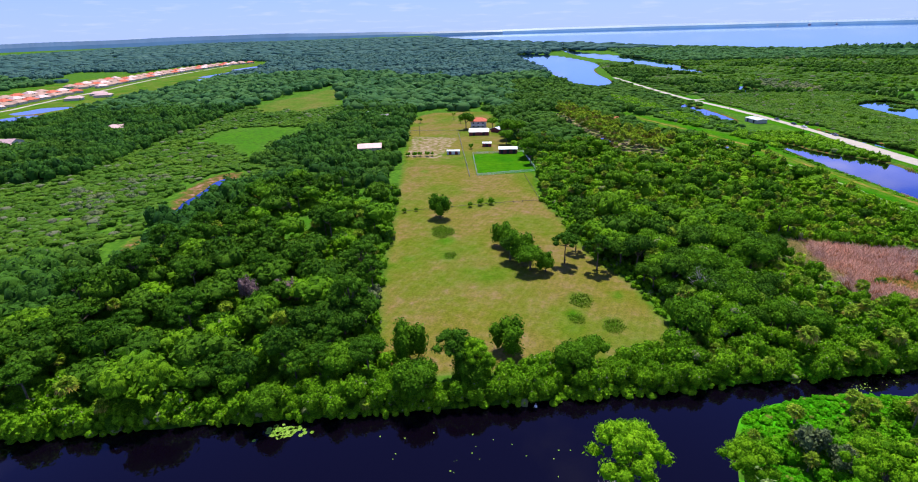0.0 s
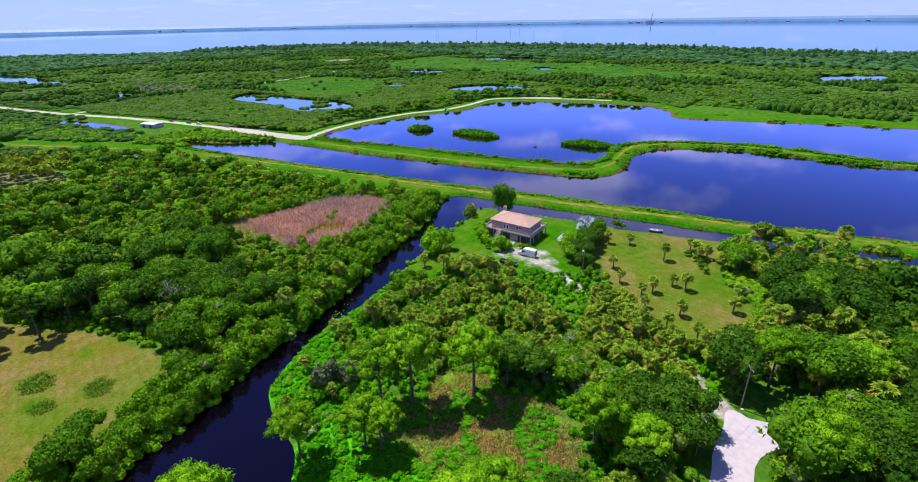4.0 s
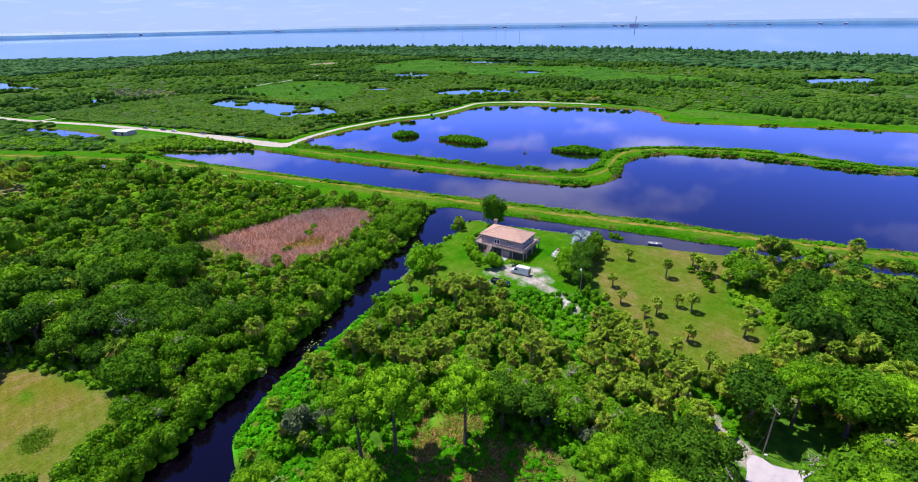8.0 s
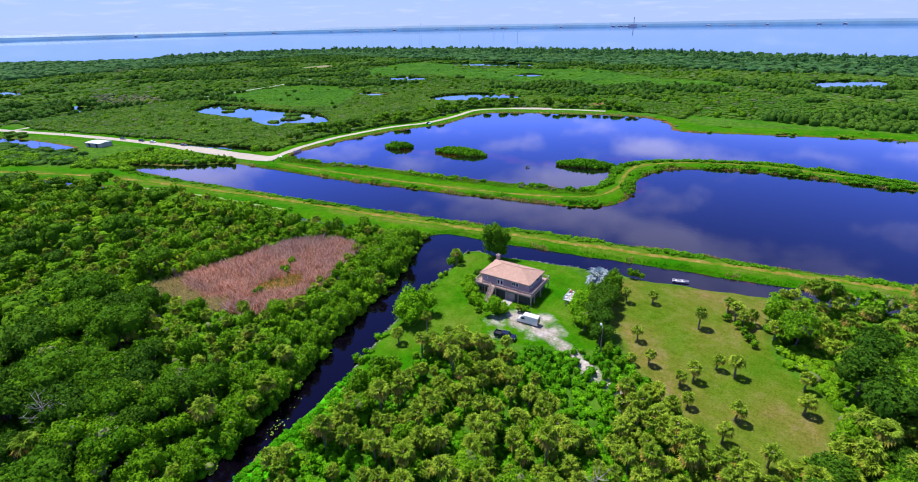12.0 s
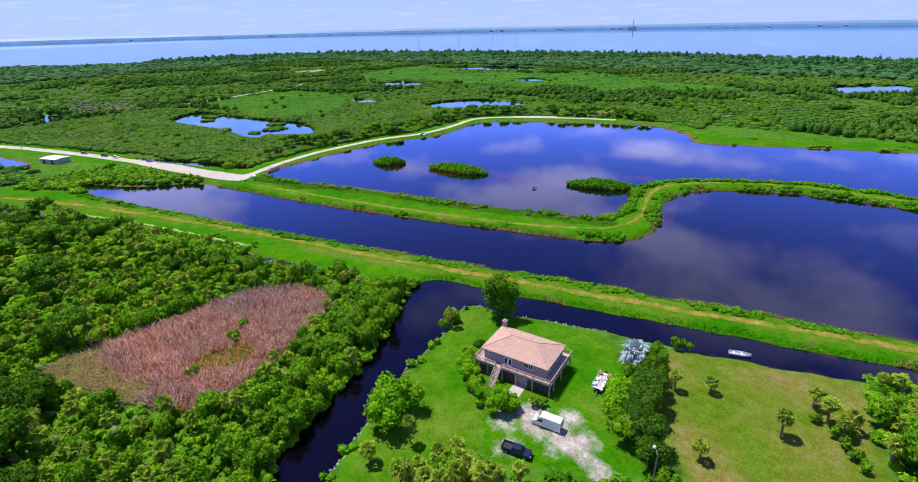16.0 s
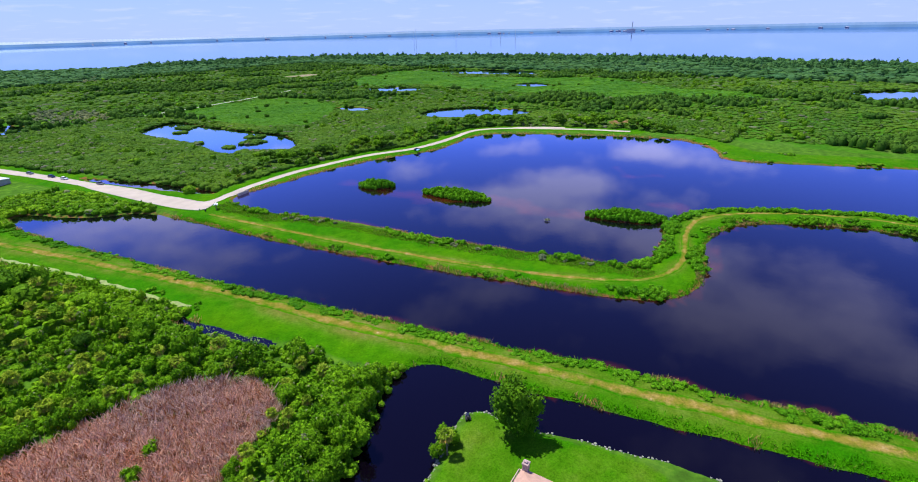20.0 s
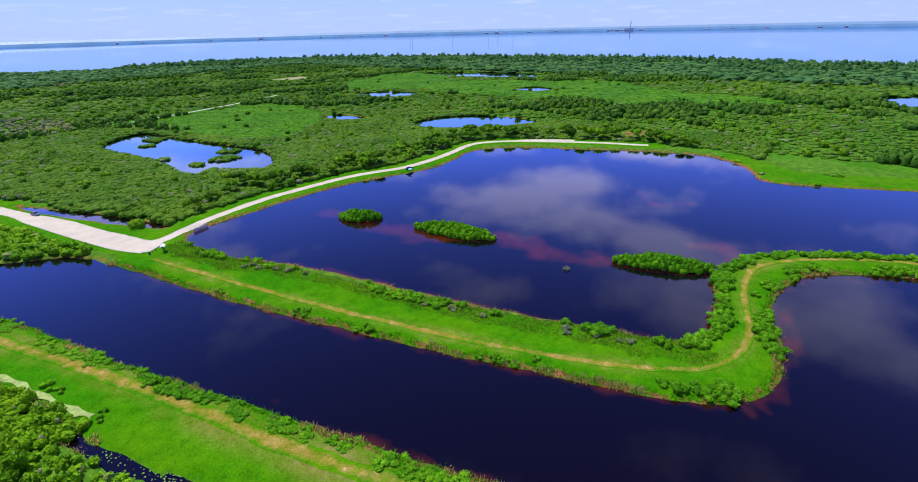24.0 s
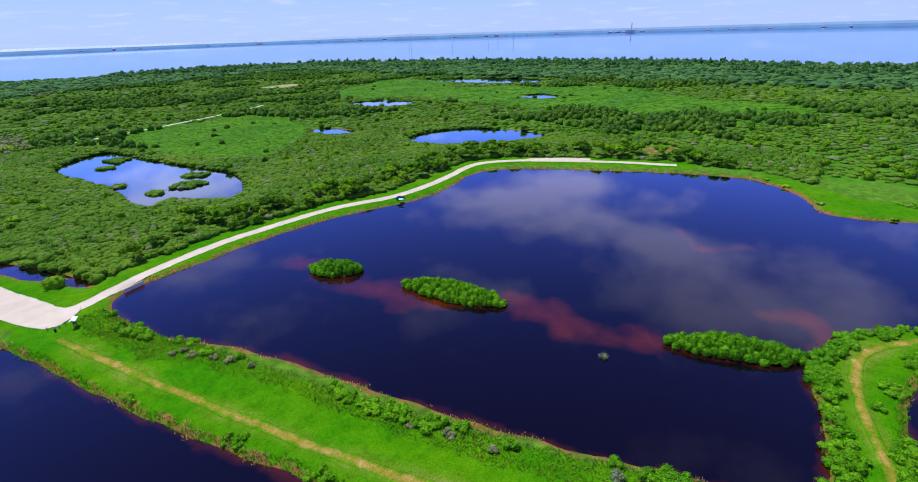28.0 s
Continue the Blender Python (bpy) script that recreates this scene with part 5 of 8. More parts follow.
def point_wood(r, x, y, wd):
    if wd > -6 or depth_in(np.array([x * U]), np.array([y * U]), Z_BANK)[0] > -5:
        k = pick(r, [("short_palm", 2), ("bush", 2), (None, 5)])
        return k, r.uniform(0.6, 0.95) if k else 1
    if depth_in(np.array([x * U]), np.array([y * U]), Z_CLEAR)[0] > -5.5:
        k = pick(r, [("short_palm", 1.5), ("bush", 2), (None, 4)])
        return k, r.uniform(0.6, 0.95) if k else 1
    if x < 122 and y > 100:
        k = pick(r, [("pine", 0.25), ("lime", 0.3), ("dark", 0.3), ("grey", 1.0), ("short_palm", 4), ("palm", 1.5), ("mangrove", 1.2), (None, 4)])
        return k, r.uniform(0.6, 0.85) if k else 1
    if x < 134 and y < 104:
        k = pick(r, [("lime", 1.8), ("dark", 1.8), ("grey", 1.2), ("palm", 4), ("short_palm", 4), ("pine", 0.8)])
        return k, r.uniform(0.6, 1.0)
    elif wd > -4:
        k = pick(r, [("short_palm", 2), ("bush", 2), (None, 3)])
    else:
        near_lawn = depth_in(np.array([x * U]), np.array([y * U]), Z_LAWN)[0] > -11
        off_drive = near_line(np.array([x * U]), np.array([y * U]), L_DRIVE)[0]
        if off_drive < 15 and 90 < y < 113:
            k = pick(r, [("bush", 4), (None, 5)]) if off_drive > 6 else None
            return k, (r.uniform(0.3, 0.45) if off_drive < 9 else r.uniform(0.45, 0.7)) if k else 1
        if near_lawn and x < 149:
            k = pick(r, [("bush", 3), ("short_palm", 3), (None, 1)])
            return k, r.uniform(0.6, 0.9) if k else 1
        k = pick(r, [("palm", 4), ("short_palm", 7), ("mangrove", 0.7), ("dark", 0.12), (None, 1.0)])
    return k, r.uniform(0.7, 1.12) if k else 1


wood(86, 172, 44, 140, 3.5, 202, point_wood, 1.4)


def east_wood(r, x, y, wd):
    edge = depth_in(np.array([x * U]), np.array([y * U]), Z_PALM)[0]
    if wd > -24:
        k = pick(r, [("palm", 6), ("short_palm", 4), ("dark", 0.8), ("mangrove", 1.5)])
        return k, size_of(r, k) * (0.7 if k == "dark" else 1.05)
    k = pick(r, [("oak", 2.0), ("lime", 0.4), ("dark", 5.2), ("palm", 4.5), ("short_palm", 2)]) if edge < -12 else pick(r, [("palm", 5), ("dark", 2.4), ("short_palm", 2), ("lime", 0.2)])
    return k, size_of(r, k) * 1.05


wood(130, 226, -20, 88, 5.8, 303, east_wood, 2.2, keep=lambda x, y: (y / U < 66) | (x / U > 190))


def field_wood(r, x, y, wd):
    if wd > -8:
        k = pick(r, [("mangrove", 6), ("palm", 1.2), ("oak", 1.5)])
    else:
        k = pick(r, [("slash", 4.5), ("oak", 1.6), ("dark", 6.5), ("lime", 0.9), ("palm", 2.2), ("grey", 0.5), ("mangrove", 1)])
    return k, size_of(r, k)


wood(-40, 62, 101, 236, 7.2, 404, field_wood, 2.0, keep=lambda x, y: x / U < 96)
wood(24, 96, 118, 142, 5.0, 505, lambda r, x, y, wd: (pick(r, [("mangrove", 6), ("oak", 1), ("short_palm", 1.5)]), r.uniform(0.7, 1.0)), 0.5)

# more rows of mangroves hanging over the canal
x, y = scatter(-40, 200, 98, 168, 3.2, 606)
wd = water_depth(x, y)
k = (depth_in(x, y, W_CANAL) > -3.5) & (wd < -0.2) & (depth_in(x, y, Z_DIKE) < -2) & (depth_in(x, y, Z_LAWN) < -1) & (depth_in(x, y, Z_CLEAR) < 0) & ((x / U < 98) | (y / U > 132 + (x / U - 98) * 0.27)) & (y / U > 100 + 0.23 * (x / U + 23) - 4)
for q in np.nonzero(k)[0]:
    WAITING.append(("mangrove", x[q], y[q], float(rng.uniform(0.6, 0.95))))

# ---- uncountable plants ----
def green_mask(x, y, m):
    return ~open_ground(x, y, m)


# low mangrove skirts at the canal's waterline
x, y = scatter(-40, 200, 98, 168, 1.9, 607)
dc = depth_in(x, y, W_CANAL)
k = (dc > -2.6) & (dc < 0.5) & (depth_in(x, y, Z_DIKE) < -2) & (depth_in(x, y, Z_LAWN) < -1) & (depth_in(x, y, Z_CLEAR) < -1) & ((x / U < 98) | (y / U > 132 + (x / U - 98) * 0.27)) & (y / U > 100 + 0.23 * (x / U + 23) - 4)
stuff("bank_mangroves", x[k], y[k], 3.2, 40, 0.15, LEAF_MANGROVE, "mangrove skirts hanging over the canal", 607, height=2.0 + 0.8 * wobble(x[k], y[k], 5, 2), category="mangroves", lobes=2)
# thicket and tall weeds either side of the choked ditch
x, y = scatter(150, 192, 214, 292, 2.2, 608)
dw = near_line(x, y, L_WEED)
side = x / U - np.interp(y / U, L_WEED[::-1, 1] / U, L_WEED[::-1, 0] / U)
k = (dw > 1.9) & (dw < 13) & (side < 0) & (y / U > 218)
stuff("ditch_thicket", x[k], y[k], 3.6, 46, 0.14, LEAF_MANGROVE, "bright green thicket beside the choked ditch", 608, height=2.6 + 0.8 * wobble(x[k], y[k], 6, 2), category="mangroves", lobes=2)
k = (dw > 1.4) & (dw < 3.0) & (side > 0) & (wobble(x, y, 5, 3) > 0.0) & (y / U < 240)
stuff("ditch_scrub", x[k], y[k], 2.2, 90, 0.13, LEAF_BANK, "rank scrub on the dike side of the ditch", 609, height=1.1, category="scrub", lobes=2)
# undergrowth of the woods near the canal
x, y = scatter(60, 196, 126, 232, 3.0, 11)
k = green_mask(x, y, 0.8)
stuff("undergrowth", x[k], y[k], 3.4, 30, 0.19, LEAF_MANGROVE, "dense green scrub under the palms", 1, height=2.1 + 0.7 * wobble(x[k], y[k], 7, 3), category="scrub", lobes=2)
x, y = scatter(86, 226, -20, 140, 2.9, 12)
k = green_mask(x, y, 0.8) & ((y / U < 92) | (x / U < 174))
point = (y / U > 64) & (x / U < 172)
kk = k & point
stuff("undergrowth", x[kk], y[kk], 3.3, 40, 0.17, LEAF_VINE, "bright green vines and sea grape between the palms", 2, height=2.4 + 1.0 * wobble(x[kk], y[kk], 6, 3), category="scrub", lobes=2)
kk = k & ~point
stuff("undergrowth", x[kk], y[kk], 3.6, 14, 0.24, LEAF_MANGROVE, "dense green scrub under the trees", 72, height=2.2, category="scrub")
x, y = scatter(-40, 40, 100, 240, 4.0, 13)
k = green_mask(x, y, 0.8)
stuff("undergrowth", x[k], y[k], 4.2, 18, 0.24, LEAF_OAK, "green scrub under the trees", 3, height=3.2, category="scrub")
x, y = scatter(-130, 87, -60, 100, 7.0, 65)
k = green_mask(x, y, 2.5) & (depth_in(x, y, W_CANAL) < -8) & (depth_in(x, y, Z_CLEAR) < -6) & ((x / U < 70) | (y / U < 84))
stuff("back_woods", x[k], y[k], 8.5, 22, 0.15, LEAF_OAK, "broadleaf woods south of the canal", 65, height=6.5, category="woods")
# woods between field and dike, farther out
x, y = scatter(40, 176, 232, 330, 4.4, 14)
k = green_mask(x, y, 1.5)
stuff("palm_scrub", x[k], y[k], 4.8, 14, 0.22, LEAF_MANGROVE, "mixed green scrub under the palms", 4, height=2.6, category="woods")
x, y = scatter(40, 176, 232, 330, 6.2, 61)
k = green_mask(x, y, 1.5)
r6 = np.random.default_rng(61)
for q in np.nonzero(k)[0]:
    kind_ = pick(r6, [("short_palm", 5), ("palm", 2), ("mangrove", 3), ("lime", 0.5), ("oak", 0.9), ("dark", 1.2)])
    WAITING.append((kind_, x[q], y[q], float(r6.uniform(0.6, 1.0))))
x, y = scatter(40, 176, 236, 340, 17, 15)
k = green_mask(x, y, 4) & (wobble(x, y, 30, 5) > -0.1)
stuff("tree_crowns", x[k], y[k], 9.0, 60, 0.14, LEAF_OAK, "tree crowns above the scrub", 5, height=8.0, category="woods")
x, y = scatter(20, 176, 330, 640, 7.5, 16)
k = green_mask(x, y, 3)
stuff("far_woods", x[k], y[k], 9.0, 16, 0.2, LEAF_WEST, "woods and palms beyond the pasture", 6, height=np.where(near_line(x, y, L_WEST, 100) < 80, 2.4, 6.0 + 2.5 * wobble(x, y, 22, 5))[k])
# woods west of the field
x, y = scatter(-330, 30, 90, 460, 7.4, 17)
side = wobble(x, y, 55, 6)
k = green_mask(x, y, 3) & (x < (20 - 0.19 * (y / U - 150)) * U) & ~((x > -42 * U) & (y < 238 * U))
lowland = k & (((x / U < -30) & (side > 0.35) & (y / U < 330)) | (depth_in(x, y, Z_LOW) > 3 * wobble(x, y, 12, 2)))
lowland &= (depth_in(x, y, Z_TAN) < 6 * wobble(x, y, 14, 5)) | (wobble(x, y, 7, 8) > 0.25)
meadow = (np.hypot((x / U + 115) * 1.0, (y / U - 352) * 1.4) < 32) | (np.hypot((x / U + 148) * 0.8, (y / U - 480) * 1.0) < 34) | (np.hypot(x / U - 8, (y / U - 225) * 0.7) < 14)
k &= ~meadow; lowland &= ~meadow
stuff("low_scrub", x[lowland], y[lowland], 8.4, 44, 0.12, LEAF_MARSH, "low marsh scrub west of the pasture", 7, lobes=3, height=2.6 + 1.0 * wobble(x, y, 25, 4)[lowland])
hi = k & ~lowland & (depth_in(x, y, Z_LOW) < 0)
tone = wobble(x, y, 17, 3) + wobble(x, y, 6, 5) * 0.7
a_, b_ = hi & (tone > 0.05), hi & (tone <= 0.05)
stuff("far_woods", x[a_], y[a_], 9.4, 64, 0.115, LEAF_WEST, "broadleaf woods west of the pasture", 8, lobes=3, seg=5, height=6.5 + 2.5 * wobble(x[a_], y[a_], 11, 8))
stuff("far_woods", x[b_], y[b_], 11.5, 64, 0.115, LEAF_SHADY, "dark taller oaks west of the pasture", 54, lobes=3, seg=5, height=9.5 + 2.0 * wobble(x[b_], y[b_], 11, 8))
x, y = scatter(-900, 60, 440, 1300, 16, 18)
k = green_mask(x, y, 3) & (depth_in(x, y, Z_SUB) < -6) & ~((x / U < -520) & (y / U < 900) & (wobble(x, y, 90, 3) > 0)) & (x / U < np.where(y / U > 640, 150, 60 - 0.05 * y / U)) & (depth_in(x, y, Z_LOW) < 0)
k &= ~((np.hypot((x / U + 148) * 0.8, (y / U - 480) * 1.0) < 34) | ((x > -36 * U) & (x < 26 * U) & (y < 440 * U)))
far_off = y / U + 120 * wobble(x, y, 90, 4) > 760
kk = k & ~far_off
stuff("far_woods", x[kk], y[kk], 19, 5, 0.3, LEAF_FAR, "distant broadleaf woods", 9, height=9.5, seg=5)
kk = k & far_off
stuff("far_woods", x[kk], y[kk], 19, 3, 0.3, LEAF_HAZE, "distant broadleaf woods with blue haze painted in", 60, height=9.0 + 4 * wobble(x[kk], y[kk], 60, 2), seg=5)
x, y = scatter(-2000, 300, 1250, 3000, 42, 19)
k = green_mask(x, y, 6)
stuff("far_woods", x[k], y[k], 46, 0, 0.45, LEAF_HAZE, "woods towards the horizon", 10, height=11, seg=5)
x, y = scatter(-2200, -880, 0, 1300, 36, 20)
stuff("far_woods", x, y, 40, 0, 0.45, LEAF_HAZE, "woods towards the horizon", 11, height=10, seg=5)

# mangrove marsh north of the roads
def marsh_band(x, y):
    d = near_line(x, y, L_EAST, 400) ; w = near_line(x, y, L_WEST, 400)
    return np.minimum(d, w)


ROAD_X = np.array(sorted(ROAD_WEST, key=lambda q: q[1]), float)


def north_side(x, y):
    """Beyond the shell roads and the two ponds."""
    rx = np.interp(y / U, ROAD_X[:, 1], ROAD_X[:, 0])
    return ((y / U > 287) & (x / U > rx) & (depth_in(x, y, W_NORTH) < -16)) | ((x / U > 390) & (y / U > 150) & (depth_in(x, y, W_NORTH) < -15)) | ((x / U > 440) & (y / U > -160))


x, y = scatter(190, 470, 150, 520, 2.9, 21)
nb = marsh_band(x, y)
islet = (depth_in(x, y, W_MARSH[0]) > 0) & (np.min([np.hypot(x / U - a, y / U - b) / q for a, b, q in ((287, 372, 4), (300, 369, 6.5), (283, 394, 3.5), (312, 383, 5), (296, 436, 4), (304, 449, 6))], 0) + 0.55 * wobble(x, y, 6, 2) < 0.95)
k = (green_mask(x, y, 1.2) | islet) & north_side(x, y) & (depth_in(x, y, Z_EAST) < -1) & (nb > 8) & (nb < 170)
k &= ~((y / U > 296) & (y / U < 376) & (near_line(x, y, L_WEST) < 14)) 
low_c = depth_in(x, y, Z_MEADOWS[2]) > 3 * wobble(x, y, 9, 3)
rise = wobble(x, y, 26, 4) * 1.5 + wobble(x, y, 9, 2) * 0.9
k &= ~low_c
pondside = np.max([depth_in(x, y, p) for p in W_MARSH[:3]], 0) > -16
stuff("mangroves", x[k], y[k], 4.9, 20, 0.15, LEAF_MARSH, "low mangrove thicket beside the shell road", 21, variants=14, vary=0.2, height=np.where(pondside, 1.8, np.maximum(1.5, 2.4 + 0.9 * rise))[k], category="mangroves", seg=6)
# darker bushes and palms close behind the shell road
x, y = scatter(250, 470, 180, 420, 5.6, 71)
nb = near_line(x, y, L_EAST, 400)
k = green_mask(x, y, 1.2) & north_side(x, y) & (depth_in(x, y, Z_EAST) < -1) & (nb > 9) & (nb < 30 + 14 * wobble(x, y, 18, 2)) & (wobble(x, y, 9, 4) > -0.35)
r7 = np.random.default_rng(71)
for q in np.nonzero(k)[0]:
    WAITING.append((pick(r7, [("dark", 4), ("oak", 2.5), ("short_palm", 2.2), ("mangrove", 3), ("lime", 0.6)]), x[q], y[q], float(r7.uniform(0.45, 0.85))))
x, y = scatter(120, 760, -160, 900, 6.9, 22)
nb = marsh_band(x, y)
k = green_mask(x, y, 1.5) & north_side(x, y) & (depth_in(x, y, Z_EAST) < -2) & (np.max([depth_in(x, y, p) for p in Z_DEAD], 0) < -1) & ((nb >= 165) | (x > 470 * U) | (y < 150 * U) | (y > 515 * U))
tall = wobble(x * 0.6 + y * 0.8, (y * 0.6 - x * 0.8) * 0.45, 55, 7) + wobble(x, y, 22, 8) * 0.6 - 0.1
meadow = np.max([depth_in(x, y, p) for p in Z_MEADOWS], 0) > 9 * wobble(x, y, 22, 3)
tall = np.where(meadow, -1.0, tall)
for p in W_MARSH[1:6]:
    tall = np.where(depth_in(x, y, p, 60) > -34, -1.0, tall)
kk = k & (tall < 0.15) & ~meadow
near = kk & (x / U < 560) & (y / U < 620)
stuff("mangroves", x[near], y[near], 7.6 * np.random.default_rng(22).uniform(0.7, 1.4, near.sum()), 10, 0.17, LEAF_MARSH, "flat mangrove marsh", 22, lobes=2, height=1.4 + 0.8 * wobble(x[near], y[near], 16, 3), seg=5, category="mangroves")
kk &= ~near
stuff("mangroves", x[kk], y[kk], 9.0 * np.random.default_rng(22).uniform(0.7, 1.4, kk.sum()), 7, 0.2, LEAF_MARSH, "flat mangrove marsh farther off", 67, height=1.4 + 0.8 * wobble(x[kk], y[kk], 16, 3), seg=5, category="mangroves")
kk = k & (tall >= 0.15)
stuff("mangroves", x[kk], y[kk], 6.6, 12, 0.22, LEAF_WEST, "taller dark mangroves and buttonwoods", 23, height=4.0 + 5.0 * np.clip(tall[kk], 0, 1), category="mangroves")
xm, ym = scatter(300, 450, 360, 545, 3.4, 62)
kk = depth_in(xm, ym, Z_MEADOWS[2]) > -3
stuff("marsh_meadow", xm[kk], ym[kk], 6.0, 10, 0.16, LEAF_MEADOW, "bright green low marsh growth", 62, height=0.5 + 0.35 * wobble(xm, ym, 14, 3)[kk], seg=5, category="marsh")
xm, ym = scatter(520, 730, 140, 640, 6.2, 77)
kk = (np.max([depth_in(xm, ym, p) for p in Z_MEADOWS[:2]], 0) > 9 * wobble(xm, ym, 22, 3)) & (water_depth(xm, ym) < -2)
stuff("marsh_meadow", xm[kk], ym[kk], 11.0, 8, 0.16, LEAF_MEADOW, "green needle rush in the far marsh meadows", 77, height=0.45 + 0.35 * wobble(xm, ym, 20, 5)[kk], seg=5, category="marsh")
# scattered palms and bushes over the marsh meadows
x, y = scatter(230, 760, 120, 900, 13, 51)
r5 = np.random.default_rng(51)
k = green_mask(x, y, 2) & north_side(x, y) & (r5.uniform(size=len(x)) < 0.30) & (depth_in(x, y, Z_EAST) < -2) & (np.max([depth_in(x, y, p) for p in Z_MEADOWS], 0) < -3)
stuff("marsh_bushes", x[k], y[k], 5.5, 26, 0.2, LEAF_OAK, "rounded bushes scattered over the marsh", 51, height=4.2, category="scrub")
k = (r5.uniform(size=len(x)) < 0.05) & (np.max([depth_in(x, y, p) for p in Z_MEADOWS], 0) > 4)
stuff("marsh_bushes", x[k], y[k], 5.0, 20, 0.2, LEAF_DARK, "dark bushes in the marsh meadow", 53, height=3.0, category="scrub")
x, y = scatter(-140, 460, 180, 1050, 5.5, 52)
k = (np.max([depth_in(x, y, p) for p in Z_DEAD], 0) > -2) & (np.random.default_rng(3).uniform(size=len(x)) < 0.75)
stuff("grey_scrub", x[k], y[k], 5.0, 24, 0.16, LEAF_GREY, "grey storm-killed mangrove scrub", 52, height=3.0, category="scrub")
x, y = scatter(200, 1200, -700, 1900, 19, 24)
k = green_mask(x, y, 4) & ((x / U >= 755) | (y / U > 895)) & (x / U > 170 + 0.02 * y / U)
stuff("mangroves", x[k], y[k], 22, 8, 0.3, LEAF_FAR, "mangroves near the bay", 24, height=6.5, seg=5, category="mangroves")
# pines along the bay shore
x, y = scatter(560, 1100, -200, 1200, 14, 25)
db = depth_in(x, y, W_BAY, 260)
k = (db < -4) & (db > -230) & (wobble(x, y, 60, 9) + (db + 90) / 200 > -0.25)
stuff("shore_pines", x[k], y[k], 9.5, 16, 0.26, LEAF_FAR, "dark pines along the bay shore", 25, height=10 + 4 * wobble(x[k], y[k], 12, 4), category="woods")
x, y = scatter(120, 226, 296, 520, 3.4, 27)
rx = np.interp(y / U, ROAD_X[:, 1], ROAD_X[:, 0])
k = (water_depth(x, y) < -0.8) & (x / U < rx - 9) & (x / U > rx - 60) & (depth_in(x, y, Z_DIKE) < 0) & (x / U > 150 - 0.3 * (y / U - 330))
k &= (depth_in(x, y, W_MARSH[13]) < -4) & (np.hypot(x / U - 189, y / U - 374) > 11) & ((y / U < 356) | (x / U < 176 - (y / U - 356) * 0.3)) & ((y / U < 345) | (wobble(x, y, 14, 3) > -0.2))
stuff("mangroves", x[k], y[k], 4.2, 22, 0.2, LEAF_MANGROVE, "bright green thicket between road and dike", 27, height=2.8, category="mangroves")
x, y = scatter(60, 134, 292, 440, 5.2, 28)
for q in np.nonzero(depth_in(x, y, Z_CAMP) > 1)[0]:
    WAITING.append(("palm", x[q], y[q], float(rng.uniform(1.0, 1.4))))
x, y = scatter(388, 470, -60, 200, 3.4, 29)
k = (depth_in(x, y, Z_EAST) > -1) & (water_depth(x, y) < -1) & ((wobble(x, y, 12, 5) > 0.6) | ((water_depth(x, y) > -3.6) & (wobble(x, y, 5, 7) > 0.15)))
stuff("bank_scrub", x[k], y[k], 3.6, 30, 0.17, LEAF_MANGROVE, "scrub on the grassy east bank", 29, height=1.1, category="scrub", lobes=3)
# islets in the pond
x, y = scatter(262, 310, 140, 262, 1.5, 26)
k = island_depth(x, y) > -0.4
stuff("islet_mangroves", x[k], y[k], 2.6, 120, 0.11, LEAF_BANK, "round mangrove bushes covering the islets", 26, height=2.5 + np.clip(island_depth(x[k], y[k]), 0, 2) * 0.4, category="mangroves")

# bushes, reeds and tall grass on the banks
x, y = scatter(160, 345, -60, 345, 2.6, 31)
wd = water_depth(x, y)
in_mid = (near_line(x, y, L_MID) < 16)
north_bank = in_mid & (depth_in(x, y, W_NORTH) > -9) & (depth_in(x, y, W_SOUTH) < -8) & (wd < -0.5)
patchy = wobble(x, y, 8, 3) + wobble(x, y, 3, 1) * 0.5
lots = np.random.default_rng(8).uniform(size=len(x))
dn, ds_ = depth_in(x, y, W_NORTH), depth_in(x, y, W_SOUTH)
straight = x / U < 261
xh, yh = scatter(218, 264, 138, 282, 0.85, 73)
kh = (near_line(xh, yh, L_MID) < 16) & (depth_in(xh, yh, W_NORTH) > -9.5 + 1.5 * wobble(xh, yh, 4, 6)) & (water_depth(xh, yh) < -0.4) & (xh / U < 261)
blades("bank_herbs", xh[kh], yh[kh], 0.42 + 0.2 * wobble(xh, yh, 5, 2)[kh][:, None], 0.20, 6, LEAF_HERB, "low olive herbs and grass on the pond bank", 31, "herbs", 0.7)
k = north_bank & straight & (dn > -7) & (dn < -1.5) & (patchy > 0.0) & (lots > 0.60)
stuff("bank_scrub", x[k], y[k], 2.0, 150, 0.13, LEAF_GREY, "grey-green saltbush on the pond bank", 55, height=1.1, category="scrub", lobes=3)
k = north_bank & straight & (((dn > -4.5) & (patchy > 0.05) & (lots > 0.35)) | ((dn > -6.5) & (y / U > 192) & (y / U < 214)))
stuff("bank_scrub", x[k], y[k], 3.0, 190, 0.105, LEAF_BANK, "bright green bushes along the pond's edge", 32, height=1.5 + 0.8 * np.clip(patchy[k], 0, 1), category="scrub", lobes=3)
k = in_mid & (x / U >= 260) & (dn > -4.0) & (wd < -0.3)
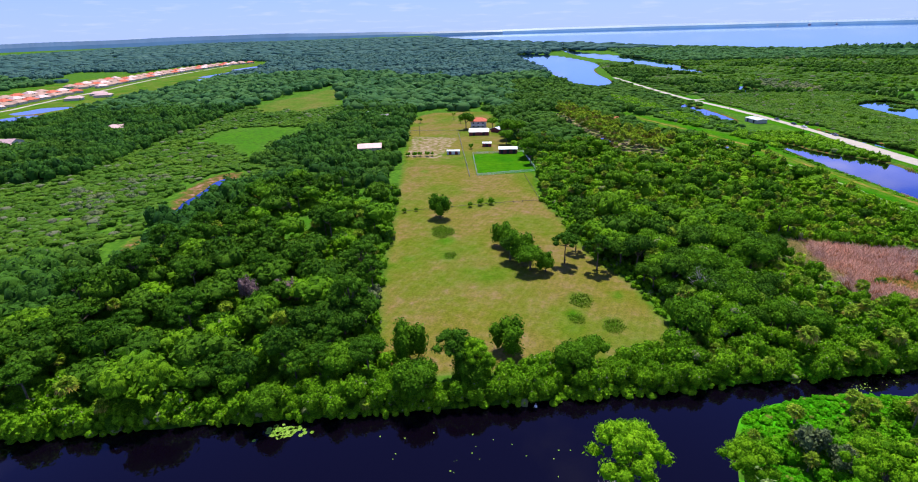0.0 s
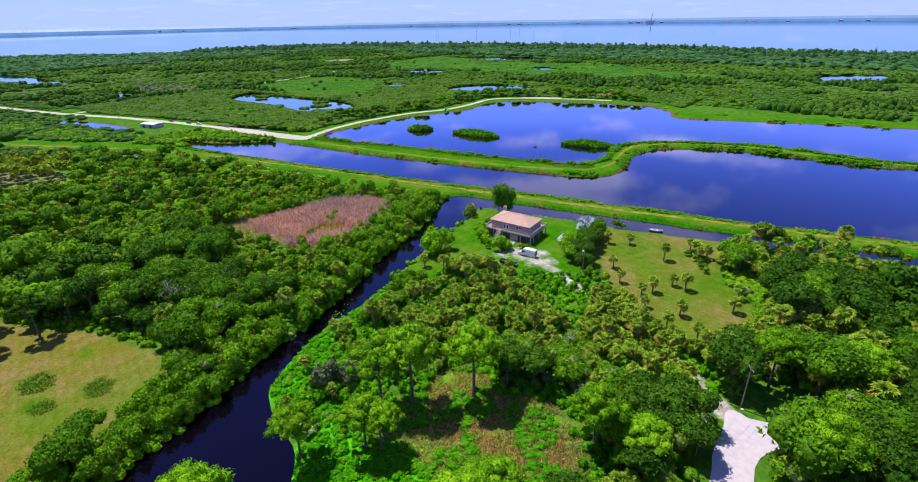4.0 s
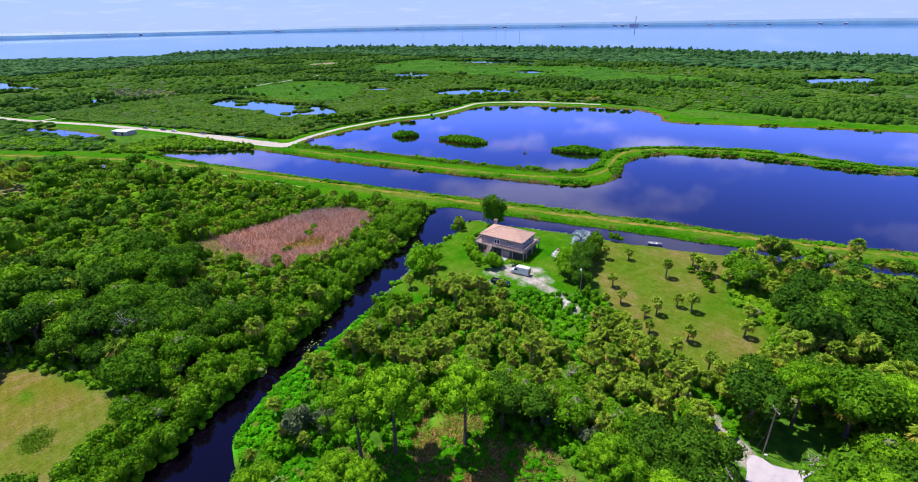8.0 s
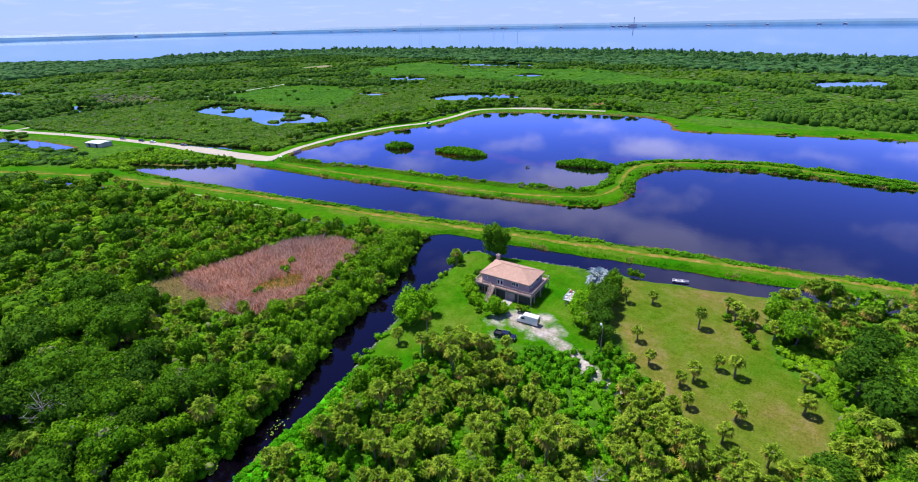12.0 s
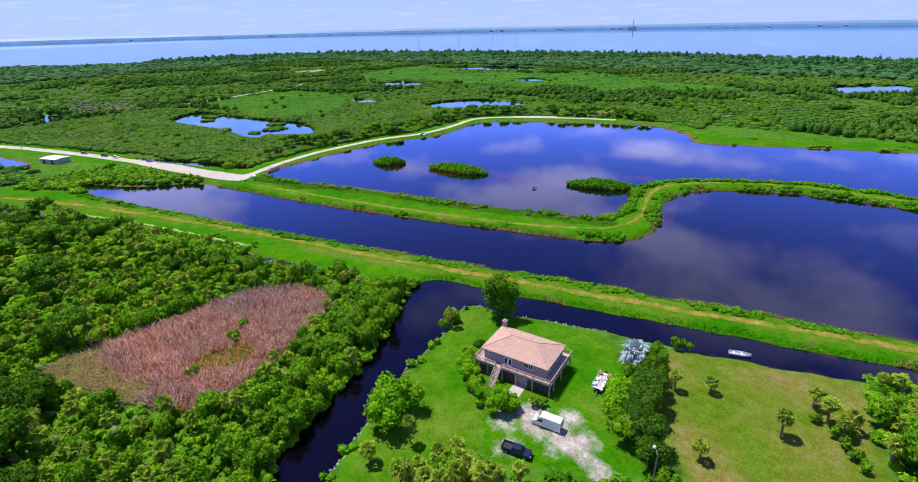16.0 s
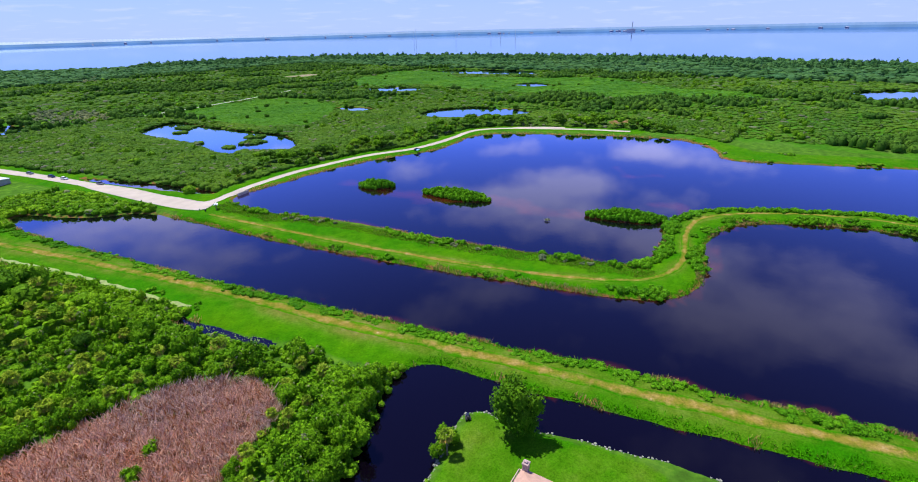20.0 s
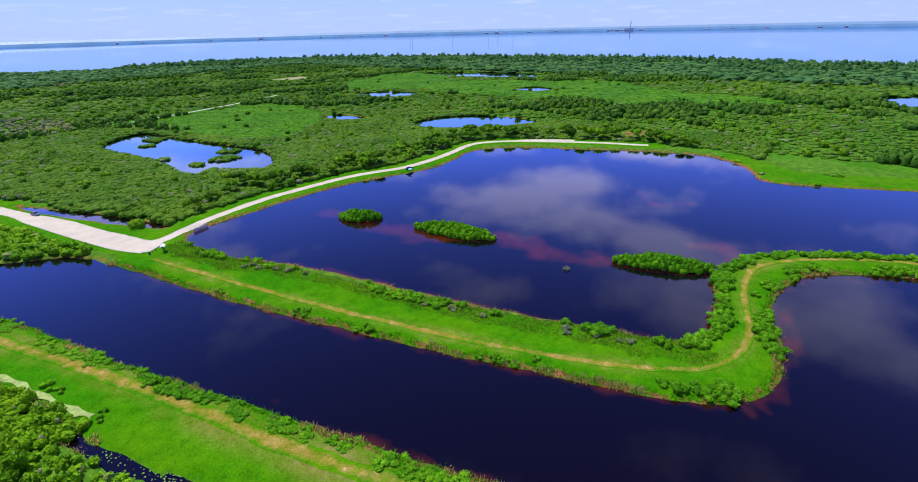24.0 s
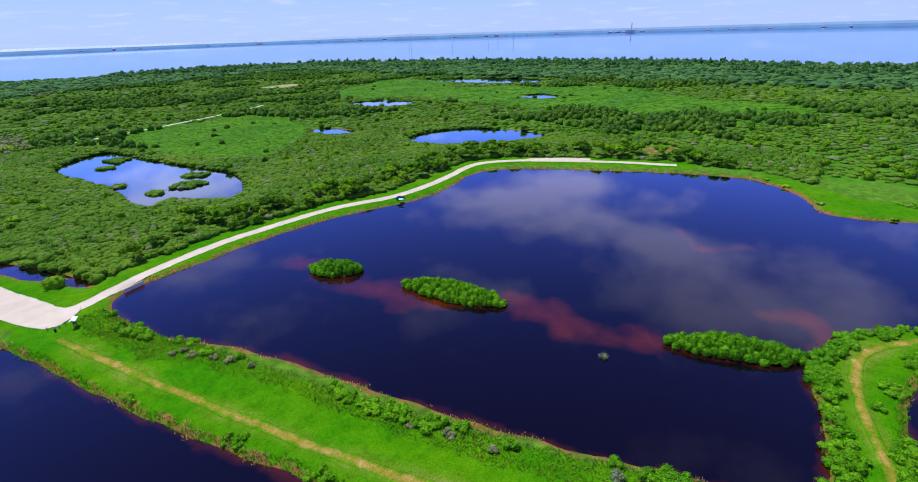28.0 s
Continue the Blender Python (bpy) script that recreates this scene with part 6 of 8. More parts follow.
stuff("bank_scrub", x[k], y[k], 3.4, 190, 0.105, LEAF_BANK, "bright green bushes hedging the dike's bend", 74, height=1.3 + 0.7 * np.clip(patchy[k] + 0.3, 0, 1), category="scrub", lobes=3)
k = in_mid & (x / U >= 246) & (ds_ > -5.0) & (wd < -0.3) & (patchy > -0.25)
stuff("bank_scrub", x[k], y[k], 3.2, 190, 0.105, LEAF_BANK, "bright green bushes on the inner bank", 75, height=1.1 + 0.8 * np.clip(patchy[k] + 0.2, 0, 1), category="scrub", lobes=3)
k = in_mid & (x / U < 246) & (wd > -3.4) & (wd < -0.4) & ~north_bank & (patchy > 0.42)
stuff("bank_scrub", x[k], y[k], 2.2, 120, 0.13, LEAF_BANK, "green bushes along the spit", 33, height=1.0, category="scrub", lobes=3)
k = (depth_in(x, y, Z_DIKE) > 0) & (depth_in(x, y, W_SOUTH) > -4.5) & (wd < -0.3) & (patchy > -0.3)
stuff("bank_scrub", x[k], y[k], 2.6, 120, 0.13, LEAF_BANK, "green bushes along the dike", 34, height=0.5 + 0.9 * np.clip(patchy[k], 0, 1), category="scrub", lobes=3)
x, y = scatter(160, 345, -60, 345, 0.85, 35)
wd = water_depth(x, y)
patchy = wobble(x, y, 6, 3)
k = (wd > -1.7) & (wd < 0.4) & (patchy + 0.5 * wobble(x, y, 2.4, 5) > 0.22) & ((near_line(x, y, L_MID) < 16) | ((depth_in(x, y, Z_DIKE) > -3) & ((depth_in(x, y, W_SOUTH) > -3) | (patchy > 0.35))))
blades("bank_reeds", x[k], y[k], 1.0, 0.15, 9, REED_STRAW, "straw-coloured reeds at the water's edge", 35)
k = (wd > -1.7 + 0.8 * patchy) & (wd < 0.15) & ((near_line(x, y, L_MID) < 16) | ((depth_in(x, y, Z_DIKE) > -3) & (depth_in(x, y, W_SOUTH) > -4)) | ((depth_in(x, y, Z_DIKE) > -3) & (depth_in(x, y, W_CANAL) > -3.5)))
blades("bank_grass", x[k], y[k], 0.55, 0.2, 6, GRASS_TALL, "lush tall grass overhanging the water", 76, "grass", 0.6)
x, y = scatter(236, 432, 130, 292, 1.2, 66)
wd = water_depth(x, y)
k = (wd > -1.8) & (wd < 0.3) & (depth_in(x, y, W_NORTH) > -3) & (near_line(x, y, L_MID) > 16) & (wobble(x, y, 7, 3) + 0.6 * wobble(x, y, 2.3, 6) > 0.0)
blades("bank_reeds", x[k], y[k], 0.7, 0.2, 6, REED_STRAW, "brown reeds at the far bank of the pond", 66)
x, y = scatter(120, 185, 158, 206, 0.95, 37)
pale = (x / U < 138 + 3 * wobble(x, y, 3, 2)) & (y / U > 176)
thin = np.hypot((x / U - 152) / 8.5, (y / U - 174.5) / 4.5) + wobble(x, y, 3, 4) * 0.35 < 0.85
gaps = wobble(x, y, 2.2, 6) > -0.58
k = (depth_in(x, y, Z_REEDS) > 0.2 + wobble(x, y, 2.5, 9) * 1.2) & gaps
blades("brown_reeds", x[k & ~pale & ~thin], y[k & ~pale & ~thin], 2.0 + 1.0 * wobble(x, y, 2.5, 3)[k & ~pale & ~thin][:, None], 0.19, 16, REED_BROWN, "dead pinkish-brown reeds in a dried marsh", 37, "reeds", 0.34)
blades("straw_grass", x[k & pale], y[k & pale], 1.3, 0.20, 11, REED_PALE, "pale straw cordgrass at the edge of the reeds", 56, "grass", 0.9)
k &= thin
blades("mixed_reeds", x[k], y[k], 1.2, 0.18, 8, REED_STRAW, "olive and brown reeds in the middle of the marsh", 57, "reeds", 0.5)
x, y = scatter(120, 188, 156, 208, 3.0, 64)
de = depth_in(x, y, Z_REEDS) + 1.6 * wobble(x, y, 5, 6)
r7 = np.random.default_rng(64)
for q in np.nonzero((de > -3.2) & (de < -0.6) & (x / U > 138))[0]:
    WAITING.append((pick(r7, [("bush", 6), ("mangrove", 3), ("short_palm", 1)]), x[q], y[q], float(r7.uniform(0.5, 0.85))))
x, y = scatter(98, 127, 70, 112, 0.62, 58)
k = (depth_in(x, y, Z_CLEAR) > -1) & (x / U > 104 + 3 * wobble(x, y, 4, 2)) & (wobble(x, y, 4, 6) > -0.55)
blades("dry_brush", x[k], y[k], 0.7, 0.18, 5, REED_STRAW, "dry straw and olive brush in the clearing", 58, "brush", 0.8)
x, y = scatter(84, 142, 70, 138, 1.5, 38)
k = ((depth_in(x, y, Z_CLEAR) > -1) | (depth_in(x, y, Z_BANK) > -0.5)) & (water_depth(x, y) < -0.5) & ((x / U < 104 + 2.5 * wobble(x, y, 5, 7)) | (y / U > 118) | (wobble(x, y, 4, 4) > 0.05))
stuff("vines", x[k], y[k], 1.8, 16, 0.3, GRASS_TALL, "bright green vines and weeds over the clearing", 38, height=0.8, category="vines")

# patches of tall weeds in the pasture
x, y = scatter(24, 88, 140, 208, 0.5, 78)
k = np.min([np.hypot((x / U - a), (y / U - b) * 0.75) / q for a, b, q in ((35.6, 197.4, 3.2), (33.4, 200.5, 2.0), (40.5, 180.8, 1.7), (75.4, 159.6, 2.5), (74.2, 151.2, 1.5), (81.6, 149.2, 2.1))], 0) + 0.25 * wobble(x, y, 2.5, 4) < 1
blades("pasture_weeds", x[k], y[k], 0.36, 0.2, 5, LEAF_HERB, "green tufts of weeds left in the pasture", 78, "weeds", 0.8)

# ---- far shore ----
def backdrop(name, r0, a0, a1, low, high, mat, label, seed):
    """A far shore with an uneven skyline, round the plan's middle; its height fits the camera's horizon."""
    r = np.random.default_rng(seed)
    a = np.radians(np.arange(a0, a1, 0.12))
    n = len(a)
    h = low + (high - low) * (0.55 + 0.2 * np.sin(a * 9) + 0.1 * np.sin(a * 37 + 1) + r.normal(size=n) * 0.03)
    if high > 50:      # tapers so the camera sees no step against the far shore
        h *= 1 - 0.5 * np.clip((np.degrees(a) - a1 + 26) / 26, 0, 1)
    x, y = 150 + r0 * np.sin(a), 120 + r0 * np.cos(a)
    rows = [np.stack([x, y, np.full(n, -2.0)], 1), np.stack([x, y, h * 0.5], 1), np.stack([x * 1.004, y * 1.004, h], 1), np.stack([x * 1.06, y * 1.06, h * 0.9], 1)]
    f_ = [(q * n + i, q * n + i + 1, (q + 1) * n + i + 1, (q + 1) * n + i) for q in range(3) for i in range(n - 1)]
    me_ = bpy.data.meshes.new(name); me_.from_pydata(np.concatenate(rows).tolist(), [], f_); me_.materials.append(mat)
    return tagged(new(name, me_), label, "backdrop", kind="structure")


# Haze put in as a blue glow: the far land emits its colour
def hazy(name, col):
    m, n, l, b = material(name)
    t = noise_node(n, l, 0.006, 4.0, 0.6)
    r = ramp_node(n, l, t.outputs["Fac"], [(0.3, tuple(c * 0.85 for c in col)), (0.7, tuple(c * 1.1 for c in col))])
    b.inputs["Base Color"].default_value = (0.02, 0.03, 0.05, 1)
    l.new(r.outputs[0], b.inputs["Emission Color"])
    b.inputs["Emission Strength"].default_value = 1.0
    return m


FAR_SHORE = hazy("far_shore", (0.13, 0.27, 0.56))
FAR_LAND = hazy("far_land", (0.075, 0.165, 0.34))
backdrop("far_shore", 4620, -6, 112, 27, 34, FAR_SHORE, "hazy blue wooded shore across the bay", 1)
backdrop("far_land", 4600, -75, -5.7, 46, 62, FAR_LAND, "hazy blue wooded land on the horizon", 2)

# ---- buildings, vehicles and other things ----
ROOF_TAN = simple("roof_tan", (0.50, 0.31, 0.23), 0.9, 0, 0.10, 1.2, 0.02)
# Lower storey wall, darkened to stand in for the shade under the deck
UNDER_SHADE_WALL = simple("under_wall", (0.085, 0.070, 0.072), 0.85, 0, 0.2, 2.0)
SIDING = simple("siding", (0.40, 0.33, 0.36), 0.7, 0, 0.06, 2.0)
DECK_WOOD = simple("deck_wood", (0.52, 0.36, 0.29), 0.8, 0, 0.12, 2.5, 0.01)
RAIL_WOOD = simple("rail_wood", (0.50, 0.36, 0.31), 0.75, 0, 0.10, 2.5)
WHITE_PAINT = simple("white_paint", (0.80, 0.80, 0.80), 0.45, 0, 0.05, 2.0)
WHITE_METAL = simple("white_metal", (0.78, 0.80, 0.84), 0.4, 0.1, 0.06, 1.0)
DARK_GLASS = simple("dark_glass", (0.015, 0.02, 0.035), 0.06, 0, 0.1, 1.0)
BLACK = simple("black_rubber", (0.02, 0.02, 0.022), 0.8, 0, 0.2, 3.0)
CAR_BLUE = simple("car_blue", (0.02, 0.03, 0.07), 0.25, 0.3, 0.05, 1.0)
CAR_GREY = simple("car_grey", (0.20, 0.22, 0.25), 0.3, 0.5, 0.05, 1.0)
RED_WALL = simple("red_wall", (0.22, 0.035, 0.04), 0.8, 0, 0.2, 1.0)
RED_ROOF = simple("red_roof", (0.62, 0.13, 0.06), 0.8, 0, 0.12, 0.8)
PINK_ROOF = simple("pink_roof", (0.60, 0.40, 0.38), 0.6, 0.2, 0.15, 0.6)
CREAM = simple("cream_wall", (0.62, 0.55, 0.47), 0.8, 0, 0.1, 1.0)
CONCRETE = simple("concrete", (0.46, 0.42, 0.38), 0.9, 0, 0.15, 1.5, 0.01)
STEEL = simple("galvanised_steel", (0.45, 0.47, 0.50), 0.4, 0.8, 0.1, 2.0)
POLE_WOOD = simple("pole_wood", (0.20, 0.16, 0.13), 0.9, 0, 0.25, 2.0)
BRICK = simple("chimney_brick", (0.45, 0.33, 0.30), 0.9, 0, 0.25, 4.0)
SEAT_RED = simple("seat_red", (0.45, 0.10, 0.09), 0.6, 0, 0.1, 3.0)
CYAN = simple("cyan_cloth", (0.25, 0.60, 0.66), 0.8, 0, 0.05, 3.0)
FENCE_GREY = simple("fence_wood", (0.42, 0.43, 0.42), 0.85, 0, 0.2, 2.0)
LILY = foliage("lily", (0.20, 0.42, 0.03), (0.40, 0.62, 0.12))
DRIFT = simple("drift_wood", (0.42, 0.36, 0.32), 0.9, 0, 0.3, 2.0)
STONE = simple("bank_stone", (0.26, 0.27, 0.20), 0.9, 0, 0.25, 1.5, 0.03)


def at(x, y, turn=0.0, z=None):
    """A place on the ground: plan units to a pose in metres."""
    if z is None:
        z = float(ground_z(np.array([x * U]), np.array([y * U]))[0])
    return Matrix.Translation((x * U, y * U, z)) @ Matrix.Rotation(radians(turn), 4, "Z")


def bx(name, parent, mat, dims, label="", bevel=0.0, m=None):
    bm = bmesh.new()
    box(bm, *dims, m)
    if bevel:
        bmesh.ops.bevel(bm, geom=bm.edges[:], offset=bevel, segments=1, affect="EDGES")
    return part(name, bm, mat, parent, label)


def hip_roof(bm, hx, hy, z0, z1, ridge, thick=0.25, cx=0.0, cy=0.0):
    """A hip roof with its ridge along x, and a fascia under the eaves."""
    e = [bm.verts.new((cx + sx * hx, cy + sy * hy, z0)) for sx, sy in ((-1, -1), (1, -1), (1, 1), (-1, 1))]
    d = [bm.verts.new((v.co.x, v.co.y, z0 - thick)) for v in e]
    a, b = bm.verts.new((cx - ridge / 2, cy, z1)), bm.verts.new((cx + ridge / 2, cy, z1))
    for f_ in ((e[0], e[1], b, a), (e[1], e[2], b), (e[2], e[3], a, b), (e[3], e[0], a), (d[3], d[2], d[1], d[0])):
        bm.faces.new(f_)
    for i in range(4):
        bm.faces.new((d[i], d[(i + 1) % 4], e[(i + 1) % 4], e[i]))


def gable_roof(bm, hx, hy, z0, z1, thick=0.18):
    """A gable roof with its ridge along x."""
    p_ = [(-hy, z0), (0, z1), (hy, z0), (hy, z0 - thick), (0, z1 - thick), (-hy, z0 - thick)]
    a = [bm.verts.new((-hx, y_, z_)) for y_, z_ in p_]
    b = [bm.verts.new((hx, y_, z_)) for y_, z_ in p_]
    for i in range(6):
        bm.faces.new((a[i], a[(i + 1) % 6], b[(i + 1) % 6], b[i]))
    bm.faces.new((a[0], a[5], a[4], a[1])); bm.faces.new((a[1], a[4], a[3], a[2]))
    bm.faces.new((b[1], b[4], b[5], b[0])); bm.faces.new((b[2], b[3], b[4], b[1]))


def window_part(parent, x, y, z, w, h, facing):
    """A framed window on a wall that faces -y ('front') or +x ('side') of the house."""
    m = Matrix.Translation((x, y, z)) @ Matrix.Rotation(radians({"front": 0, "side": 90, "back": 180, "other": -90}[facing]), 4, "Z")
    bm = bmesh.new()
    for d in ((-w / 2 - 0.1, -0.07, -h / 2 - 0.1, -w / 2, 0.02, h / 2 + 0.1), (w / 2, -0.07, -h / 2 - 0.1, w / 2 + 0.1, 0.02, h / 2 + 0.1),
              (-w / 2, -0.07, h / 2, w / 2, 0.02, h / 2 + 0.1), (-w / 2, -0.07, -h / 2 - 0.1, w / 2, 0.02, -h / 2), (-0.04, -0.06, -h / 2, 0.04, 0.02, h / 2)):
        box(bm, *d, m)
    win = part("window", bm, WHITE_PAINT, parent, "white-framed window")
    for s in (-1, 1):
        bm = bmesh.new()
        box(bm, min(s * 0.04, s * w / 2), -0.03, -h / 2, max(s * 0.04, s * w / 2), 0.0, h / 2, m)
        part("pane", bm, DARK_GLASS, win, "dark glass pane")
    return win


def stilt_house():
    h = thing("stilt_house", at(181.3, 126.6, -86.0), "mauve stilt house with a tan hip roof and wraparound deck", "house")
    X, Y0, Y1, ZD, ZE = 9.2, -6.1, 6.4, 3.35, 6.15
    bx("wall", h, SIDING, (-7.6, -4.6, ZD + 0.02, 7.6, 4.8, ZE), "mauve siding")
    bm = bmesh.new(); hip_roof(bm, 8.15, 5.3, ZE + 0.12, 8.25, 5.9, 0.22)
    roof = part("roof", bm, ROOF_TAN, h, "tan shingle hip roof")
    for sx in (-1, 1):
        for sy in (-1, 1):
            bm = bmesh.new()
            tube(bm, [(sx * 2.95, 0, 8.27), (sx * 8.13, sy * 5.28, ZE + 0.14)], [0.09, 0.09], 5)
            part("hip_cap", bm, ROOF_TAN, roof)
    bm = bmesh.new(); tube(bm, [(-2.95, 0, 8.27), (2.95, 0, 8.27)], [0.1, 0.1], 5); part("ridge_cap", bm, ROOF_TAN, roof)
    bm = bmesh.new(); tube(bm, [(1.5, 1.2, 7.6), (1.5, 1.2, 8.2)], [0.07, 0.07], 6); part("vent_pipe", bm, STEEL, roof)
    bm = bmesh.new(); box(bm, -7.9, 4.7, 0, -7.0, 5.6, 7.7); box(bm, -8.0, 4.6, 7.7, -6.9, 5.7, 7.95)
    box(bm, -7.7, 4.9, 7.95, -7.2, 5.4, 8.25)
    part("chimney", bm, BRICK, h, "brick chimney at the back corner")
    # deck boards run round the house
    n = int(2 * X / 0.6)
    for side, (a, b) in enumerate(((Y0, -4.62), (4.82, Y1))):
        for i in range(n):
            x0 = -X + i * 0.6
            bx("deck_board", h, DECK_WOOD, (x0 + 0.015, a, ZD - 0.12, x0 + 0.585, b, ZD))
    for a, b in ((-X, -7.62), (7.62, X)):
        for i in range(15):
            y0 = -4.6 + i * 0.625
            bx("deck_board", h, DECK_WOOD, (a, y0 + 0.015, ZD - 0.12, b, y0 + 0.61, ZD))
    bm = bmesh.new()
    for d in ((-X, Y0 - 0.06, ZD - 0.42, X, Y0, ZD - 0.02), (-X, Y1, ZD - 0.42, X, Y1 + 0.06, ZD - 0.02), (-X - 0.06, Y0, ZD - 0.42, -X, Y1, ZD - 0.02), (X, Y0, ZD - 0.42, X + 0.06, Y1, ZD - 0.02)):
        box(bm, *d)
    part("deck_beam", bm, DECK_WOOD, h)

    def rail(x0, y0, x1, y1):
        ln = math.hypot(x1 - x0, y1 - y0); m = Matrix.Translation((x0, y0, ZD)) @ Matrix.Rotation(math.atan2(y1 - y0, x1 - x0), 4, "Z")
        bm = bmesh.new()
        box(bm, 0, -0.07, 0.98, ln, 0.07, 1.06, m); box(bm, 0, -0.03, 0.12, ln, 0.03, 0.2, m)
        r = part("railing", bm, RAIL_WOOD, h, "weathered pinkish timber railing")
        k = max(2, int(ln / 1.8))
        for i in range(k + 1):
            bx("rail_post", r, RAIL_WOOD, (ln * i / k - 0.06, -0.06, -0.02, ln * i / k + 0.06, 0.06, 1.0), m=m)
        k = int(ln / 0.42)
        bm = bmesh.new()
        box(bm, -0.03, -0.025, 0.18, 0.03, 0.025, 0.99)
        stick = bpy.data.meshes.new("baluster"); bm.to_mesh(stick); bm.free(); stick.materials.append(RAIL_WOOD)
        for i in range(k):
            part_mesh("baluster", stick, r).matrix_basis = m @ Matrix.Translation((ln * (i + 0.5) / k, 0, 0))

    SX0, SX1 = -3.9, -2.5
    rail(-X, Y0, SX0, Y0); rail(SX1, Y0, X, Y0); rail(X, Y0, X, Y1); rail(-X, Y1, X, Y1); rail(-X, Y0, -X, Y1)
    for x in (-9.0, -6.0, -2.3, 1.2, 5.0, 9.0):
        for y in (Y0 + 0.1, -3.6, 0.6, Y1 - 0.1):
            if abs(x) == 9.0 or y in (Y0 + 0.1, Y1 - 0.1):
                bm = bmesh.new(); box(bm, x - 0.13, y - 0.13, -0.5, x + 0.13, y + 0.13, ZD - 0.12)
                part("stilt", bm, RAIL_WOOD, h)
    # Dark box: the lower storey, with the under-deck shade in its colour
    bx("under_wall", h, UNDER_SHADE_WALL, (-8.5, -5.35, -0.3, 8.3, 5.4, ZD - 0.15), "enclosed ground storey, its dark colour standing in for shade under the deck", 0)
    bx("garage_door", h, SIDING, (0.5, -5.41, 0.0, 3.6, -5.35, 2.3))
    bm = bmesh.new()
    for i in range(12):
        box(bm, -8.6 + i * 0.55, -5.6, 0.0, -8.52 + i * 0.55, -5.5, 2.2)
    box(bm, -8.7, -5.62, 2.15, -2.4, -5.48, 2.25); box(bm, -8.7, -5.62, 0.2, -2.4, -5.48, 0.3)
    part("screen", bm, RAIL_WOOD, h, "slatted screen under the deck")
    # stairs to the front lawn
    N = 17
    st = bx("stair_stringer", h, RAIL_WOOD, (0, 0, 0, 0.1, 0.1, 0.1))
    bm = bmesh.new()
    for x in (SX0, SX1 - 0.08):
        vs = [bm.verts.new(c) for c in ((x, Y0, ZD), (x, Y0, ZD - 0.35), (x, Y0 - 3.5, -0.1), (x, Y0 - 3.5, 0.25), (x + 0.08, Y0, ZD), (x + 0.08, Y0, ZD - 0.35), (x + 0.08, Y0 - 3.5, -0.1), (x + 0.08, Y0 - 3.5, 0.25))]
        for f_ in ((0, 1, 2, 3), (7, 6, 5, 4), (0, 3, 7, 4), (1, 5, 6, 2), (2, 6, 7, 3), (0, 4, 5, 1)):
            bm.faces.new([vs[i] for i in f_])
        tube(bm, [(x + 0.04, Y0, ZD + 1.0), (x + 0.04, Y0 - 3.5, 1.15)], [0.07, 0.07], 4)
        for k in range(6):
            t = k / 5; zz = ZD * (1 - t) + 0.2 * t
            box(bm, x, Y0 - 3.5 * t - 0.05, zz - 0.1, x + 0.09, Y0 - 3.5 * t + 0.05, zz + 0.95)
    bmesh.ops.recalc_face_normals(bm, faces=bm.faces[:])
    bm.to_mesh(st.data); bm.free()
    for k in range(N):
        z = ZD * (k + 0.5) / N
        y = Y0 - 3.5 * (1 - (k + 0.5) / N)
        bx("tread", h, RAIL_WOOD, (SX0 + 0.08, y - 0.15, z - 0.05, SX1 - 0.08, y + 0.15, z))
    for x, w, hh in ((-6.2, 0.6, 0.7), (2.8, 0.9, 1.0), (3.9, 0.9, 1.0)):
        window_part(h, x, -4.62, ZD + 1.65, w, hh, "front")
    d = bx("door", h, WHITE_PAINT, (-2.6, -4.68, ZD + 0.02, -1.6, -4.6, ZD + 2.05), "white glazed front door")
    bx("pane", d, DARK_GLASS, (-2.4, -4.70, ZD + 0.5, -1.8, -4.675, ZD + 1.8))
    d = bx("door", h, WHITE_PAINT, (-1.5, -4.68, ZD + 0.02, -0.6, -4.6, ZD + 2.05), "white glazed front door")
    bx("pane", d, DARK_GLASS, (-1.35, -4.70, ZD + 0.5, -0.75, -4.675, ZD + 1.8))
    for y in (-2.4, 1.6):
        window_part(h, 7.62, y, ZD + 1.55, 1.2, 1.1, "side")
    bx("path_slab", h, CONCRETE, (0.6, -9.4, -0.2, 3.4, -5.42, 0.08), "pale concrete apron")


stilt_house()


def wheel(parent, x, y, r=0.36, w=0.24):
    m = Matrix.Translation((x, y, r)) @ Matrix.Rotation(radians(90), 4, "X")
    bm = bmesh.new(); bmesh.ops.create_cone(bm, cap_ends=True, segments=14, radius1=r, radius2=r, depth=w, matrix=m)
    bmesh.ops.bevel(bm, geom=bm.edges[:], offset=0.03, segments=1, affect="EDGES")
    wh = part("wheel", bm, BLACK, parent)
    bm = bmesh.new(); bmesh.ops.create_cone(bm, cap_ends=True, segments=10, radius1=r * 0.55, radius2=r * 0.55, depth=w + 0.03, matrix=m)
    part("rim", bm, STEEL, wh)


